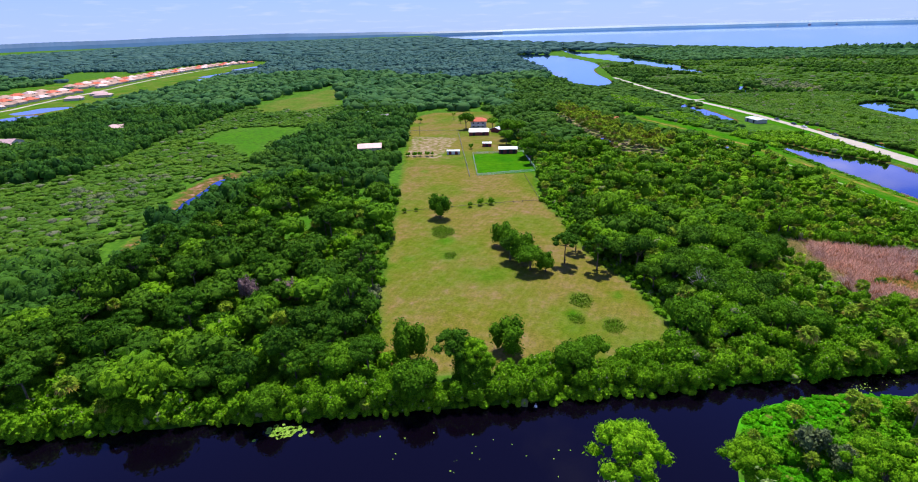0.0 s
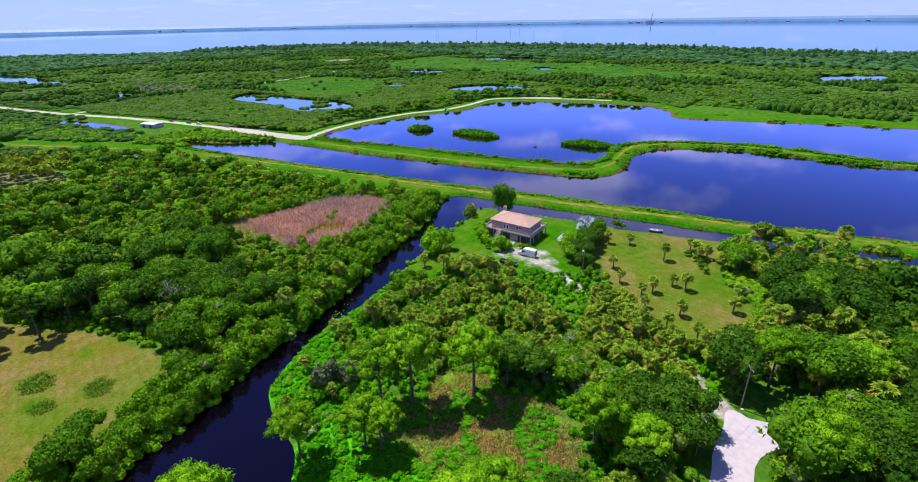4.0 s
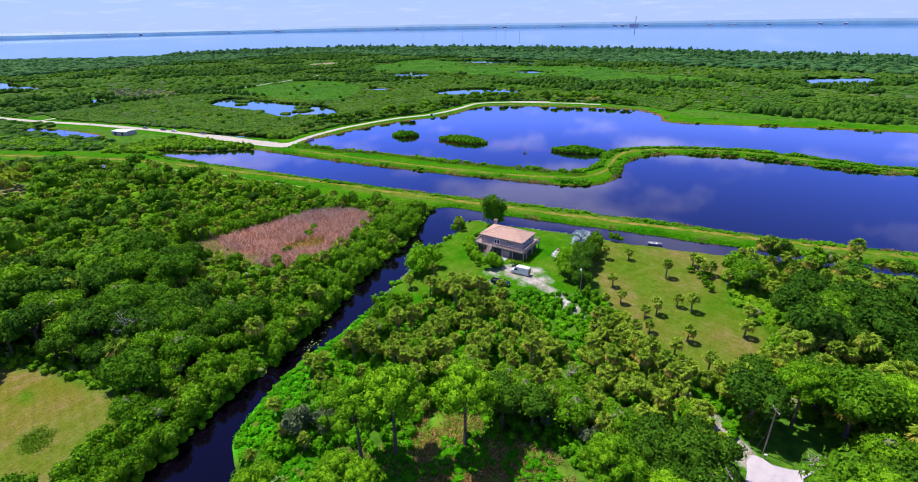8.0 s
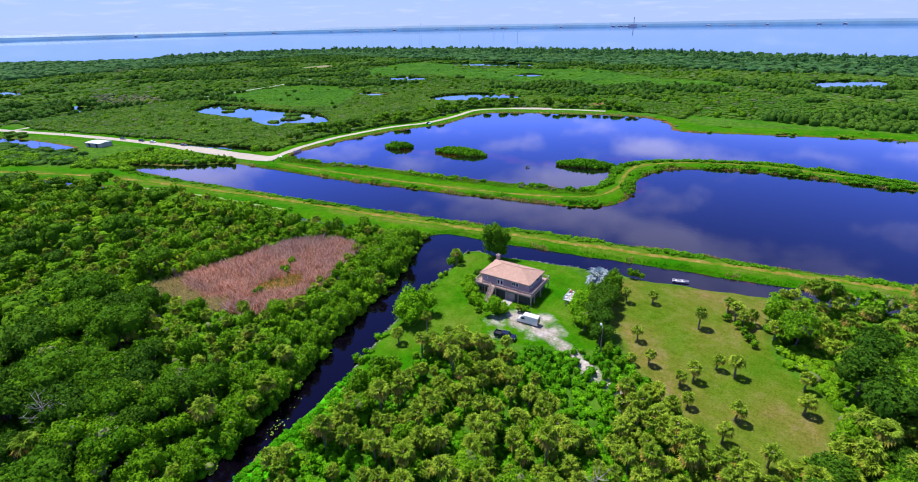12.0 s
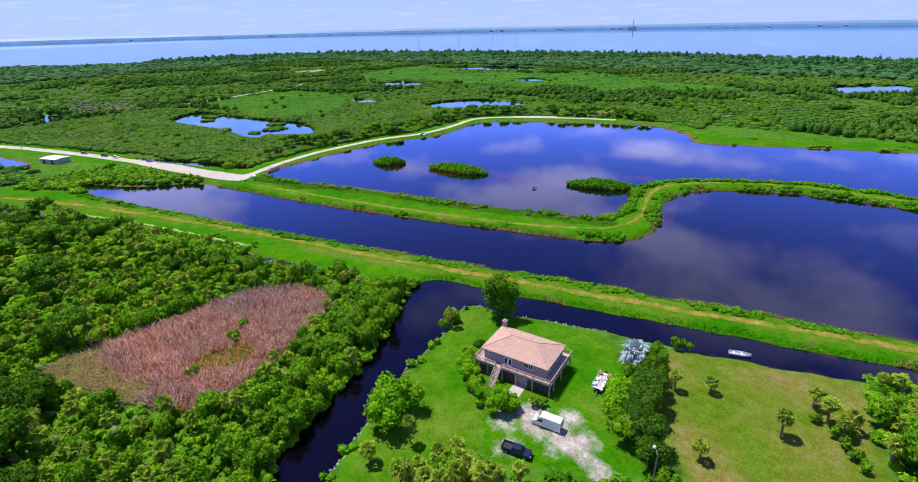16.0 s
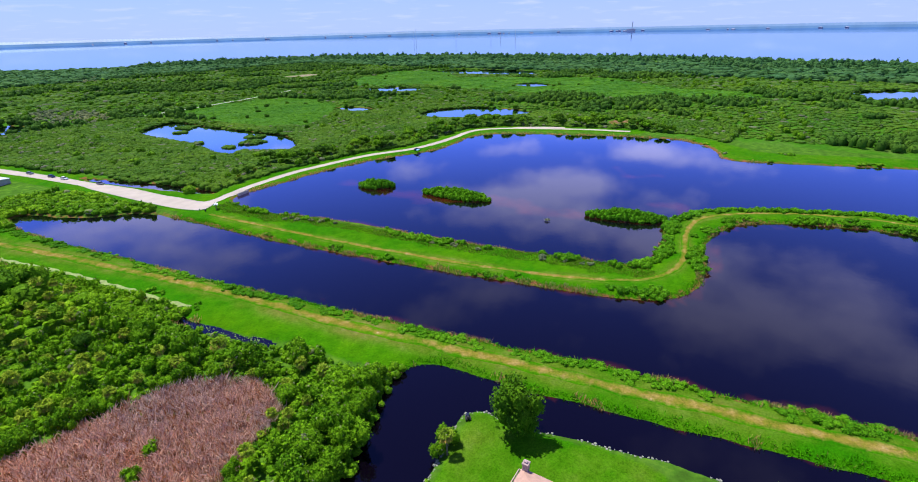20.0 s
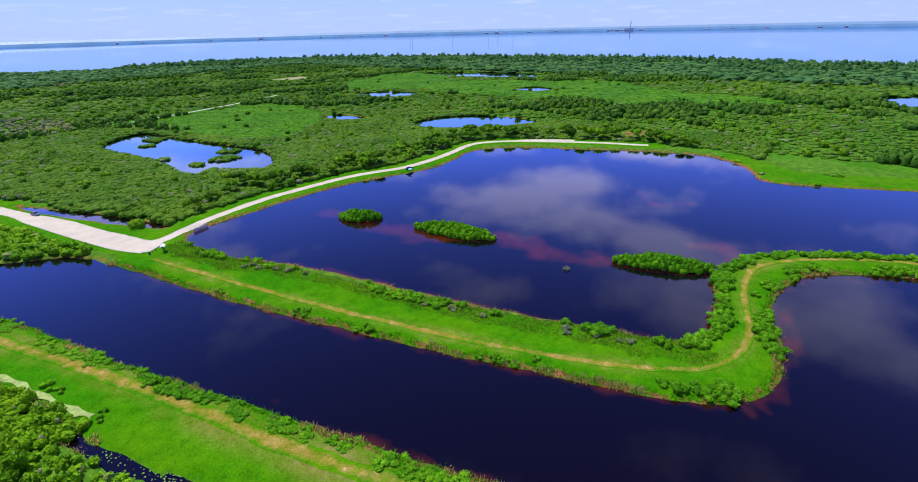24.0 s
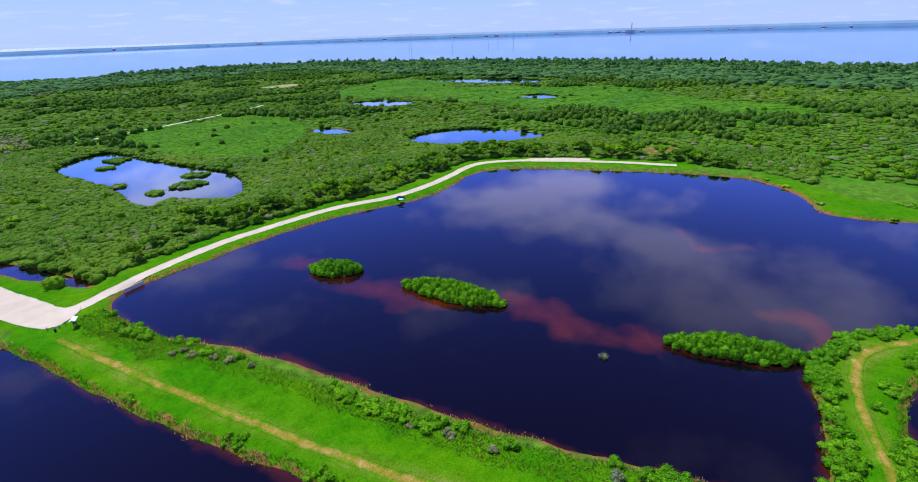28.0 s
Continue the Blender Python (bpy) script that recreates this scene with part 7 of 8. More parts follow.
def profile(bm, pts, half, taper=1.0):
    """A side profile (x, z) given width; the upper points are drawn in by taper."""
    zs = [z for _, z in pts]; lo, hi = min(zs), max(zs)
    def hw(z):
        return half * (1 - (1 - taper) * max(0, (z - lo) / (hi - lo) - 0.45) / 0.55)
    a = [bm.verts.new((x, -hw(z), z)) for x, z in pts]; b = [bm.verts.new((x, hw(z), z)) for x, z in pts]
    n = len(pts)
    for i in range(n):
        bm.faces.new((a[i], a[(i + 1) % n], b[(i + 1) % n], b[i]))
    bm.faces.new(a[::-1]); bm.faces.new(b)
    bmesh.ops.recalc_face_normals(bm, faces=bm.faces[:])


def van():
    v = thing("cargo_van", at(171.0, 116.4, 96), "white high-roofed cargo van parked on the gravel", "van")
    bm = bmesh.new(); profile(bm, [(-2.9, 0.45), (-2.9, 2.55), (-2.75, 2.72), (1.1, 2.72), (1.5, 2.45), (2.05, 1.55), (2.75, 1.30), (2.95, 1.0), (2.95, 0.45)], 1.02, 0.92)
    bmesh.ops.bevel(bm, geom=bm.edges[:], offset=0.06, segments=1, affect="EDGES")
    part("body", bm, WHITE_PAINT, v)
    bm = bmesh.new()
    vs = [bm.verts.new(c) for c in ((1.58, -0.86, 2.36), (2.06, -0.93, 1.6), (2.06, 0.93, 1.6), (1.58, 0.86, 2.36))]
    bm.faces.new(vs); r = bmesh.ops.extrude_face_region(bm, geom=bm.faces[:])
    bmesh.ops.translate(bm, vec=(0.06, 0, 0.04), verts=[q for q in r["geom"] if isinstance(q, bmesh.types.BMVert)])
    bmesh.ops.recalc_face_normals(bm, faces=bm.faces[:])
    part("windscreen", bm, DARK_GLASS, v)
    for s in (-1, 1):
        bx("side_window", v, DARK_GLASS, (0.75, s * 1.0 - 0.02, 1.5, 1.65, s * 1.0 + 0.02, 2.1))
        bx("headlight", v, WHITE_METAL, (2.93, s * 0.75 - 0.16, 0.9, 2.99, s * 0.75 + 0.16, 1.15))
        bx("tail_light", v, SEAT_RED, (-2.93, s * 0.9 - 0.06, 0.9, -2.89, s * 0.9 + 0.06, 1.5))
        bx("mirror", v, BLACK, (1.55, s * 1.18 - 0.1, 1.5, 1.7, s * 1.18 + 0.1, 1.85))
        for x in (-1.8, 1.95):
            wheel(v, x, s * 0.88)
    # Dark sheet put on the back as the shade of an open doorway
    bx("rear_door", v, DARK_GLASS, (-2.95, -0.85, 0.7, -2.9, 0.85, 2.4), "dark panel painting the shade of the open rear doorway")
    bx("bumper", v, BLACK, (2.9, -0.95, 0.42, 3.05, 0.95, 0.68))


def pickup():
    p_ = thing("pickup_truck", at(163.6, 117.6, -80), "dark blue crew-cab pickup with an empty bed", "truck")
    bm = bmesh.new(); profile(bm, [(-2.8, 0.5), (-2.8, 1.05), (2.5, 1.15), (2.8, 1.0), (2.85, 0.5)], 0.95)
    bmesh.ops.bevel(bm, geom=bm.edges[:], offset=0.05, segments=1, affect="EDGES")
    part("body", bm, CAR_BLUE, p_)
    bm = bmesh.new(); profile(bm, [(-0.9, 1.1), (-0.75, 1.78), (0.85, 1.8), (1.45, 1.12)], 0.93, 0.8)
    part("cab", bm, CAR_BLUE, p_)
    bm = bmesh.new(); profile(bm, [(0.95, 1.76), (1.47, 1.16), (1.40, 1.14), (0.88, 1.74)], 0.80)
    part("windscreen", bm, DARK_GLASS, p_)
    bm = bmesh.new(); profile(bm, [(-0.93, 1.16), (-0.80, 1.7), (-0.76, 1.7), (-0.88, 1.14)], 0.76)
    part("rear_window", bm, DARK_GLASS, p_)
    for s in (-1, 1):
        bx("bed_side", p_, CAR_BLUE, (-2.8, s * 0.9 - 0.06, 1.0, -0.92, s * 0.9 + 0.06, 1.42))
        for x in (-1.8, 1.8):
            wheel(p_, x, s * 0.85, 0.4)
        bx("headlight", p_, WHITE_METAL, (2.80, s * 0.7 - 0.15, 0.8, 2.87, s * 0.7 + 0.15, 1.0))
    bx("tailgate", p_, CAR_BLUE, (-2.86, -0.9, 1.0, -2.76, 0.9, 1.42))
    bx("bed_floor", p_, BLACK, (-2.76, -0.84, 1.06, -0.92, 0.84, 1.09), "black bed liner")


def pontoon_boat():
    b = thing("pontoon_boat", at(184.8, 113.2, 183), "white pontoon boat with red seats on a trailer beside the hedge", "boat")
    for s in (-1, 1):
        bm = bmesh.new(); tube(bm, [(-3.0, s * 0.85, 0.95), (2.4, s * 0.85, 0.95), (3.2, s * 0.85, 1.2)], [0.32, 0.32, 0.06], 10)
        part("pontoon", bm, STEEL, b)
        bm = bmesh.new(); box(bm, -2.9, s * 1.2 - 0.03, 1.32, 2.7, s * 1.2 + 0.03, 2.0); part("side_panel", bm, WHITE_PAINT, b)
        for x in (-2.2, 0.2, 1.9):
            bx("seat", b, SEAT_RED if x < -1 else WHITE_PAINT, (x - 0.5, s * 0.85 - 0.28, 1.34, x + 0.5, s * 0.85 + 0.28, 1.8), bevel=0.06)
        for x in (-0.8, 0.1):
            wheel(b, x, s * 0.98, 0.3, 0.2)
        bm = bmesh.new(); tube(bm, [(-1.6, s * 1.15, 2.0), (-1.2, s * 1.1, 3.2), (0.4, s * 1.1, 3.25)], [0.03, 0.03, 0.03], 5); part("canopy_pole", bm, STEEL, b)
    bx("platform", b, WHITE_PAINT, (-3.0, -1.25, 1.24, 2.8, 1.25, 1.33), "white deck platform")
    bx("carpet", b, DRIFT, (-2.6, -0.5, 1.33, 2.4, 0.5, 1.34))
    bx("console", b, WHITE_PAINT, (-0.4, 0.3, 1.33, 0.2, 0.9, 2.2), bevel=0.05)
    bm = bmesh.new(); box(bm, -2.4, -0.35, 0.45, 2.2, -0.25, 0.6); box(bm, -2.4, 0.25, 0.45, 2.2, 0.35, 0.6); box(bm, 2.0, -0.05, 0.45, 4.3, 0.05, 0.6)
    tube(bm, [(2.1, -0.3, 0.5), (3.4, 0, 0.5)], [0.05, 0.05], 5); tube(bm, [(2.1, 0.3, 0.5), (3.4, 0, 0.5)], [0.05, 0.05], 5)
    for x in (-1.5, 1.2):
        box(bm, x, -0.9, 0.55, x + 0.1, 0.9, 0.66)
    tube(bm, [(3.9, 0, 0), (3.9, 0, 0.6)], [0.05, 0.05], 5)
    part("trailer_frame", bm, STEEL, b)
    bx("outboard", b, BLACK, (-3.4, -0.2, 0.9, -3.0, 0.2, 1.9), bevel=0.06)


STACK_GREY = simple("faded_hull", (0.42, 0.40, 0.46), 0.7, 0, 0.3, 1.5)


def rowboat(x, y, turn, z=0.0):
    b = thing("small_boat", at(x, y, turn, z), "small weathered grey flat-bottomed boat moored at the canal bank", "boat")
    bm = bmesh.new()
    rings = []
    for px, w, h in ((-2.4, 0.75, 0.5), (-1.0, 0.9, 0.5), (0.8, 0.85, 0.52), (2.0, 0.5, 0.6), (2.5, 0.1, 0.68)):
        rings.append([bm.verts.new(c) for c in ((px, -w, h), (px, -w * 0.75, -0.1), (px, w * 0.75, -0.1), (px, w, h), (px, w * 0.85, h), (px, w * 0.62, 0.12), (px, -w * 0.62, 0.12), (px, -w * 0.85, h))])
    for q, r in zip(rings, rings[1:]):
        for i in range(8):
            bm.faces.new((q[i], q[(i + 1) % 8], r[(i + 1) % 8], r[i]))
    bm.faces.new(rings[0]); bm.faces.new(rings[-1][::-1])
    bmesh.ops.recalc_face_normals(bm, faces=bm.faces[:])
    part("hull", bm, STACK_GREY, b)
    for px in (-1.5, 0.3):
        bx("thwart", b, WHITE_PAINT, (px, -0.65, 0.32, px + 0.3, 0.65, 0.36))


def car(x, y, turn, mat, label):
    c = thing("car", at(x, y, turn), label, "car", "cars beside the shell road")
    bm = bmesh.new(); profile(bm, [(-2.2, 0.4), (-2.25, 0.95), (-1.2, 1.05), (1.1, 1.0), (2.1, 0.85), (2.2, 0.4)], 0.88)
    bmesh.ops.bevel(bm, geom=bm.edges[:], offset=0.06, segments=1, affect="EDGES"); part("body", bm, mat, c)
    bm = bmesh.new(); profile(bm, [(-1.9, 1.0), (-1.4, 1.5), (0.3, 1.52), (1.1, 1.0)], 0.82, 0.8); part("glasshouse", bm, DARK_GLASS, c)
    bx("roof", c, mat, (-1.35, -0.62, 1.5, 0.3, 0.62, 1.56))
    for s in (-1, 1):
        for px in (-1.35, 1.35):
            wheel(c, px, s * 0.78, 0.33, 0.2)


van(); pickup(); pontoon_boat(); rowboat(209.0, 95.4, -72)
car(206, 396, -75, CAR_GREY, "grey car parked beside the shell road")
car(211.3, 372, -76, WHITE_METAL, "white car parked beside the shell road")
car(209.5, 381, -76, CAR_BLUE, "dark car parked beside the shell road")
car(216.6, 349, -76, CAR_GREY, "grey car parked beside the shell road")
car(331.5, 275.3, -12, CAR_BLUE, "dark car parked between the shell road and the pond")
u_ = thing("beach_umbrella", at(329.6, 273.2), "small cyan sun umbrella beside the parked car", "umbrella")
bm = bmesh.new(); bmesh.ops.create_cone(bm, cap_ends=False, segments=8, radius1=1.3, radius2=0.03, depth=0.55, matrix=Matrix.Translation((0, 0, 2.0)))
part("canopy", bm, CYAN, u_)
bm = bmesh.new(); tube(bm, [(0, 0, -0.2), (0, 0, 2.25)], [0.03, 0.03], 5); part("pole", bm, STEEL, u_)


def mower():
    m = thing("riding_mower", at(192.6, 147.2, 40), "dark riding mower standing on the lawn", "mower")
    bx("hood", m, CAR_BLUE, (0.1, -0.3, 0.4, 0.95, 0.3, 0.85), bevel=0.08)
    bx("seat", m, BLACK, (-0.6, -0.25, 0.55, -0.1, 0.25, 1.0), bevel=0.06)
    bx("mower_deck", m, BLACK, (-0.5, -0.6, 0.15, 0.5, 0.6, 0.32), bevel=0.04)
    for s in (-1, 1):
        wheel(m, -0.45, s * 0.42, 0.27, 0.2); wheel(m, 0.75, s * 0.38, 0.19, 0.15)


mower()


def barn(x, y, turn, hx, hy, wall_h, roof_h, roof, wall, label, name="barn", doors=2, cat="barn"):
    b = thing(name, at(x, y, turn), label, cat)
    bx("wall", b, wall, (-hx + 0.3, -hy + 0.3, -0.3, hx - 0.3, hy - 0.3, wall_h))
    bm = bmesh.new(); gable_roof(bm, hx, hy, wall_h + 0.1, roof_h); part("roof", bm, roof, b)
    for i in range(doors):
        x0 = -hx + 0.3 + (2 * hx - 0.6) * (i + 0.5) / max(doors, 1)
        bx("stall_door", b, BLACK if wall is not WHITE_PAINT else RED_WALL, (x0 - 0.9, -hy + 0.24, 0, x0 + 0.9, -hy + 0.3, min(2.4, wall_h - 0.2)))
    for s in (-1, 1):
        bm = bmesh.new()
        tri = [bm.verts.new(c) for c in ((s * (hx - 0.35), -hy + 0.3, wall_h), (s * (hx - 0.35), hy - 0.3, wall_h), (s * (hx - 0.35), 0, roof_h - 0.2))]
        bm.faces.new(tri); part("gable", bm, wall, b)
    return b


barn(47.3, 305.5, 6, 6.0, 3.6, 2.8, 3.9, WHITE_METAL, RED_WALL, "red stable with a white metal roof beside the paddock", doors=3)
barn(35.1, 319.5, 4, 3.2, 2.4, 2.3, 3.0, WHITE_METAL, RED_WALL, "small white-roofed run-in shed", "shed", 1, "shed")
barn(20.2, 301.2, 4, 4.3, 2.0, 2.2, 2.7, WHITE_METAL, WHITE_PAINT, "long low white shed at the pasture fence", "shed", 2, "shed")
barn(26.9, 350.5, 4, 7.5, 5.0, 2.6, 4.6, WHITE_METAL, RED_WALL, "red barn with a broad white gable roof", doors=2)
barn(38.2, 360, 60, 6.5, 4.0, 2.6, 4.0, WHITE_METAL, RED_WALL, "white-roofed barn half hidden by trees", doors=2)
barn(-25.0, 305, 14, 8.0, 5.5, 3.4, 5.6, PINK_ROOF, DRIFT, "open barn with a faded pink metal roof among trees", doors=3)
barn(-46, 398, 20, 4.0, 3.6, 2.6, 5.6, CONCRETE, DRIFT, "grey-roofed cottage among trees", "cottage", 1, "house")
barn(-62, 413, 70, 3.6, 3.0, 2.6, 5.0, WHITE_METAL, DRIFT, "pale-roofed cottage among trees", "cottage", 1, "house")
barn(106, 386, 30, 6.5, 5.0, 2.8, 4.8, RED_ROOF, CREAM, "red-roofed house among palms", "cottage", 1, "house")
barn(-262, 311, 10, 11.0, 7.0, 2.8, 5.6, PINK_ROOF, CREAM, "house with a rusty pink roof behind trees", "cottage", 2, "house")
barn(191.5, 389, -74, 7.2, 4.6, 2.8, 3.3, WHITE_METAL, CONCRETE, "low grey park shelter beside the road", "park_shelter", 2, "shelter")


def farmhouse():
    f = thing("farmhouse", at(23.8, 372, 4), "two-storey farmhouse with an orange-red roof at the pasture's end", "house")
    bx("wall", f, CREAM, (-6, -4.5, -0.3, 6, 4.5, 5.4))
    bm = bmesh.new(); hip_roof(bm, 6.8, 5.3, 5.5, 7.8, 5.5); part("roof", bm, RED_ROOF, f, "orange-red hip roof")
    bx("porch", f, WHITE_PAINT, (-5.5, -6.6, 2.6, 4.5, -4.5, 2.8))
    for i in range(4):
        bx("porch_post", f, WHITE_PAINT, (-5.4 + i * 3.25, -6.5, -0.2, -5.2 + i * 3.25, -6.3, 2.6))
    for x in (-3.8, 0, 3.8):
        for z in (1.4, 4.1):
            window_part(f, x, -4.52, z, 1.2, 1.3, "front")
    bx("balcony_rail", f, WHITE_PAINT, (-5.5, -6.6, 3.6, 4.5, -6.5, 3.7))


farmhouse()


def fence(pts, gap, height, rails, mat, label, post=0.07):
    """A post-and-rail fence along a plan line."""
    p_ = np.array(pts, float) * U
    f = thing("fence", Matrix.Identity(4), label, "fence", "pasture fences")
    for a, b in zip(p_, p_[1:]):
        ln = math.hypot(*(b - a)); k = max(1, int(ln / gap)); ang = math.atan2(b[1] - a[1], b[0] - a[0])
        for i in range(k + 1):
            q = a + (b - a) * i / k
            z = float(ground_z(q[:1], q[1:])[0])
            bm = bmesh.new(); box(bm, q[0] - post, q[1] - post, z - 0.4, q[0] + post, q[1] + post, z + height); part("post", bm, mat, f)
        m = Matrix.Translation((a[0], a[1], 0.85)) @ Matrix.Rotation(ang, 4, "Z")
        for r in rails:
            bm = bmesh.new(); box(bm, 0, -0.03, r - 0.07, ln, 0.03, r + 0.07, m); part("rail", bm, mat, f)


fence([(30.1, 300.7), (37.5, 262), (62.6, 271), (54.8, 306.5), (30.1, 300.7)], 3.0, 1.5, (0.5, 0.95, 1.4), WHITE_PAINT, "white post-and-rail fence round the green paddock", 0.09)
fence([(14.5, 351), (23.2, 311), (34.3, 261)], 3.0, 1.4, (0.6, 1.2), FENCE_GREY, "grey post-and-rail fence along the lane")
fence([(15, 214), (28, 218.5), (40, 223), (52, 227), (65, 230.5)], 4.0, 1.2, (0.7,), POLE_WOOD, "dark wire-and-post fence across the pasture")
fence([(57.5, 264), (61, 248), (64.8, 231)], 4.0, 1.2, (0.7,), POLE_WOOD, "dark wire-and-post fence down the pasture's side")
fence([(-17.5, 359), (0, 360), (15.2, 361)], 4.0, 1.2, (0.7,), FENCE_GREY, "grey fence behind the sand arena")


def pole(x, y, h, label, cross=True, lamp=False):
    p_ = thing("utility_pole", at(x, y, 35), label, "pole", "poles")
    bm = bmesh.new(); tube(bm, [(0, 0, -0.5), (0, 0, h)], [0.16, 0.1], 7); part("post", bm, POLE_WOOD, p_)
    if cross:
        bx("crossarm", p_, POLE_WOOD, (-1.1, -0.06, h - 0.6, 1.1, 0.06, h - 0.45))
        for s in (-0.95, 0.0, 0.95):
            bm = bmesh.new(); tube(bm, [(s, 0, h - 0.45), (s, 0, h - 0.25)], [0.06, 0.04], 6); part("insulator", bm, WHITE_PAINT, p_)
    if lamp:
        bm = bmesh.new(); tube(bm, [(0, 0, h - 0.4), (0.9, 0, h + 0.1), (1.5, 0, h)], [0.05, 0.05, 0.05], 5); part("lamp_arm", bm, STEEL, p_)
        bm = bmesh.new(); bmesh.ops.create_uvsphere(bm, u_segments=10, v_segments=6, radius=0.3, matrix=Matrix.Translation((1.6, 0, h - 0.1))); part("lamp_head", bm, WHITE_METAL, p_)


pole(142.8, 60.1, 10.5, "weathered wooden utility pole at the turning circle")
pole(128.4, 63.2, 9.5, "wooden utility pole rising from the trees", True)
pole(168.3, 99.7, 8.5, "wooden pole with a round white lamp by the drive", False, True)
pole(186, 470, 11, "wooden utility pole at the marsh road", True)
pole(192, 440, 11, "wooden utility pole at the marsh road", True)
pole(-7.8, 344.6, 8, "bare wooden pole in the sand arena", False)
w_ = thing("power_line", Matrix.Identity(4), "thin black wires hung between the utility poles", "cable")
for off in (-0.9, 0.9):
    a, b = Vector((142.8 * U + off * 0.8, 60.1 * U + off * 0.55, 11.0)), Vector((128.4 * U + off * 0.8, 63.2 * U + off * 0.55, 10.0))
    c = a + (a - b) * 2.2
    for p0, p1 in ((a, b), (a, c)):
        bm = bmesh.new(); tube(bm, [p0.lerp(p1, t) + Vector((0, 0, -1.0 * 4 * t * (1 - t))) for t in np.linspace(0, 1, 9)], [0.02] * 9, 4); part("wire", bm, BLACK, w_)

# mailbox and brush heap beside the turning circle
mb = thing("mailbox", at(141.6, 59.8, 20), "small white mailbox on a post", "mailbox")
bx("post", mb, POLE_WOOD, (-0.05, -0.05, -0.3, 0.05, 0.05, 1.0)); bx("letter_box", mb, WHITE_PAINT, (-0.14, -0.25, 1.0, 0.14, 0.25, 1.28), bevel=0.05)
rr = np.random.default_rng(5)
bh = thing("brush_heap", at(145.3, 53.6), "heap of cut brown palm fronds on the verge", "brush heap")
for i in range(60):
    bm = bmesh.new()
    a, q, z = rr.uniform(0, 6.28), rr.uniform(0, 2.2), rr.uniform(0.05, 0.6)
    c = Vector((q * math.cos(a), q * math.sin(a), z * (1 - q / 3)))
    d = Vector((rr.normal(), rr.normal(), rr.normal() * 0.25)).normalized() * rr.uniform(0.5, 1.1)
    tube(bm, [c - d, c + d], [0.05, 0.02], 4)
    part("branch", bm, DRIFT, bh)

# information board, bin and posts at the junction
kb = thing("information_board", at(226.2, 278.0, 55), "roofed notice board at the end of the dike track", "sign")
for s in (-0.9, 0.9):
    bx("post", kb, POLE_WOOD, (s - 0.08, -0.08, -0.3, s + 0.08, 0.08, 2.3))
bx("panel", kb, DARK_GLASS, (-0.85, -0.05, 0.9, 0.85, 0.05, 1.9), "dark glazed notice panel")
bm = bmesh.new(); gable_roof(bm, 1.4, 0.8, 2.3, 2.75, 0.1); part("roof", bm, WHITE_METAL, kb, "pale metal roof")
for i, (x_, y_) in enumerate(((223.9, 280.3), (225.2, 280.9), (232.8, 280.5), (222.0, 281.5))):
    b_ = thing("bollard", at(x_, y_), "short wooden bollard at the track's end", "bollard", "bollards")
    bm = bmesh.new(); tube(bm, [(0, 0, -0.3), (0, 0, 1.0)], [0.12, 0.11], 7); part("post", bm, POLE_WOOD, b_)
bn = thing("litter_bin", at(222.8, 279.3), "dark blue litter bin", "bin")
bm = bmesh.new(); tube(bm, [(0, 0, 0), (0, 0, 0.95)], [0.3, 0.34], 10); part("drum", bm, CAR_BLUE, bn)
cv = thing("culvert_bridge", at(242.2, 288.6, 10), "low concrete culvert with steel rails under the road", "bridge")
bx("headwall", cv, CONCRETE, (-3.2, -1.6, -0.8, 3.2, -1.2, 1.0), "concrete headwall")
for z in (0.55, 1.15):
    bm = bmesh.new(); tube(bm, [(-3.4, -1.9, z), (3.4, -1.9, z)], [0.05, 0.05], 6); part("rail", bm, STEEL, cv)
for x_ in (-3.2, 0, 3.2):
    bm = bmesh.new(); tube(bm, [(x_, -1.9, -0.9), (x_, -1.9, 1.2)], [0.06, 0.06], 6); part("rail_post", bm, STEEL, cv)

# houses of the far estate
ESTATE = 0
for row, (dx, dy) in enumerate(((0, 0), (-26, 8), (-52, 18))):
    line = rounded([(-436, 440), (-462, 500), (-478, 570), (-488, 610), (-512, 684), (-545, 815), (-566, 1000), (-540, 1070)], 2, False) / U
    s_ = np.concatenate([[0], np.cumsum(np.hypot(*np.diff(line, axis=0).T))])
    for d in np.arange(0, s_[-1], 19):
        x_, y_ = np.interp(d, s_, line[:, 0]) + dx, np.interp(d, s_, line[:, 1]) + dy
        if 596 < y_ < 628 or (row == 2 and y_ > 760):
            continue
        hs = thing("estate_house", at(x_, y_, float(rr.uniform(60, 110))), "single-storey estate house with a terracotta roof", "house", "estate houses")
        bx("wall", hs, CREAM, (-8, -6, -0.3, 8, 6, 2.9))
        bm = bmesh.new(); hip_roof(bm, 8.8, 6.8, 3.0, 6.2, 6.0); part("roof", bm, (RED_ROOF, PINK_ROOF, ROOF_TAN, ROOF_TAN)[ESTATE % 4], hs)
        ESTATE += 1
for x_, y_ in ((-420, 520), (-408, 545), (-428, 560), (-226, 362), (-240, 298), (-540, 1200)):
    hs = thing("estate_house", at(x_, y_, float(rr.uniform(0, 90))), "low estate building beside the lake", "house", "estate houses")
    bx("wall", hs, CREAM, (-10, -6, -0.3, 10, 6, 2.9)); bm = bmesh.new(); hip_roof(bm, 11, 7, 3.0, 5.6, 10.0); part("roof", bm, PINK_ROOF, hs)
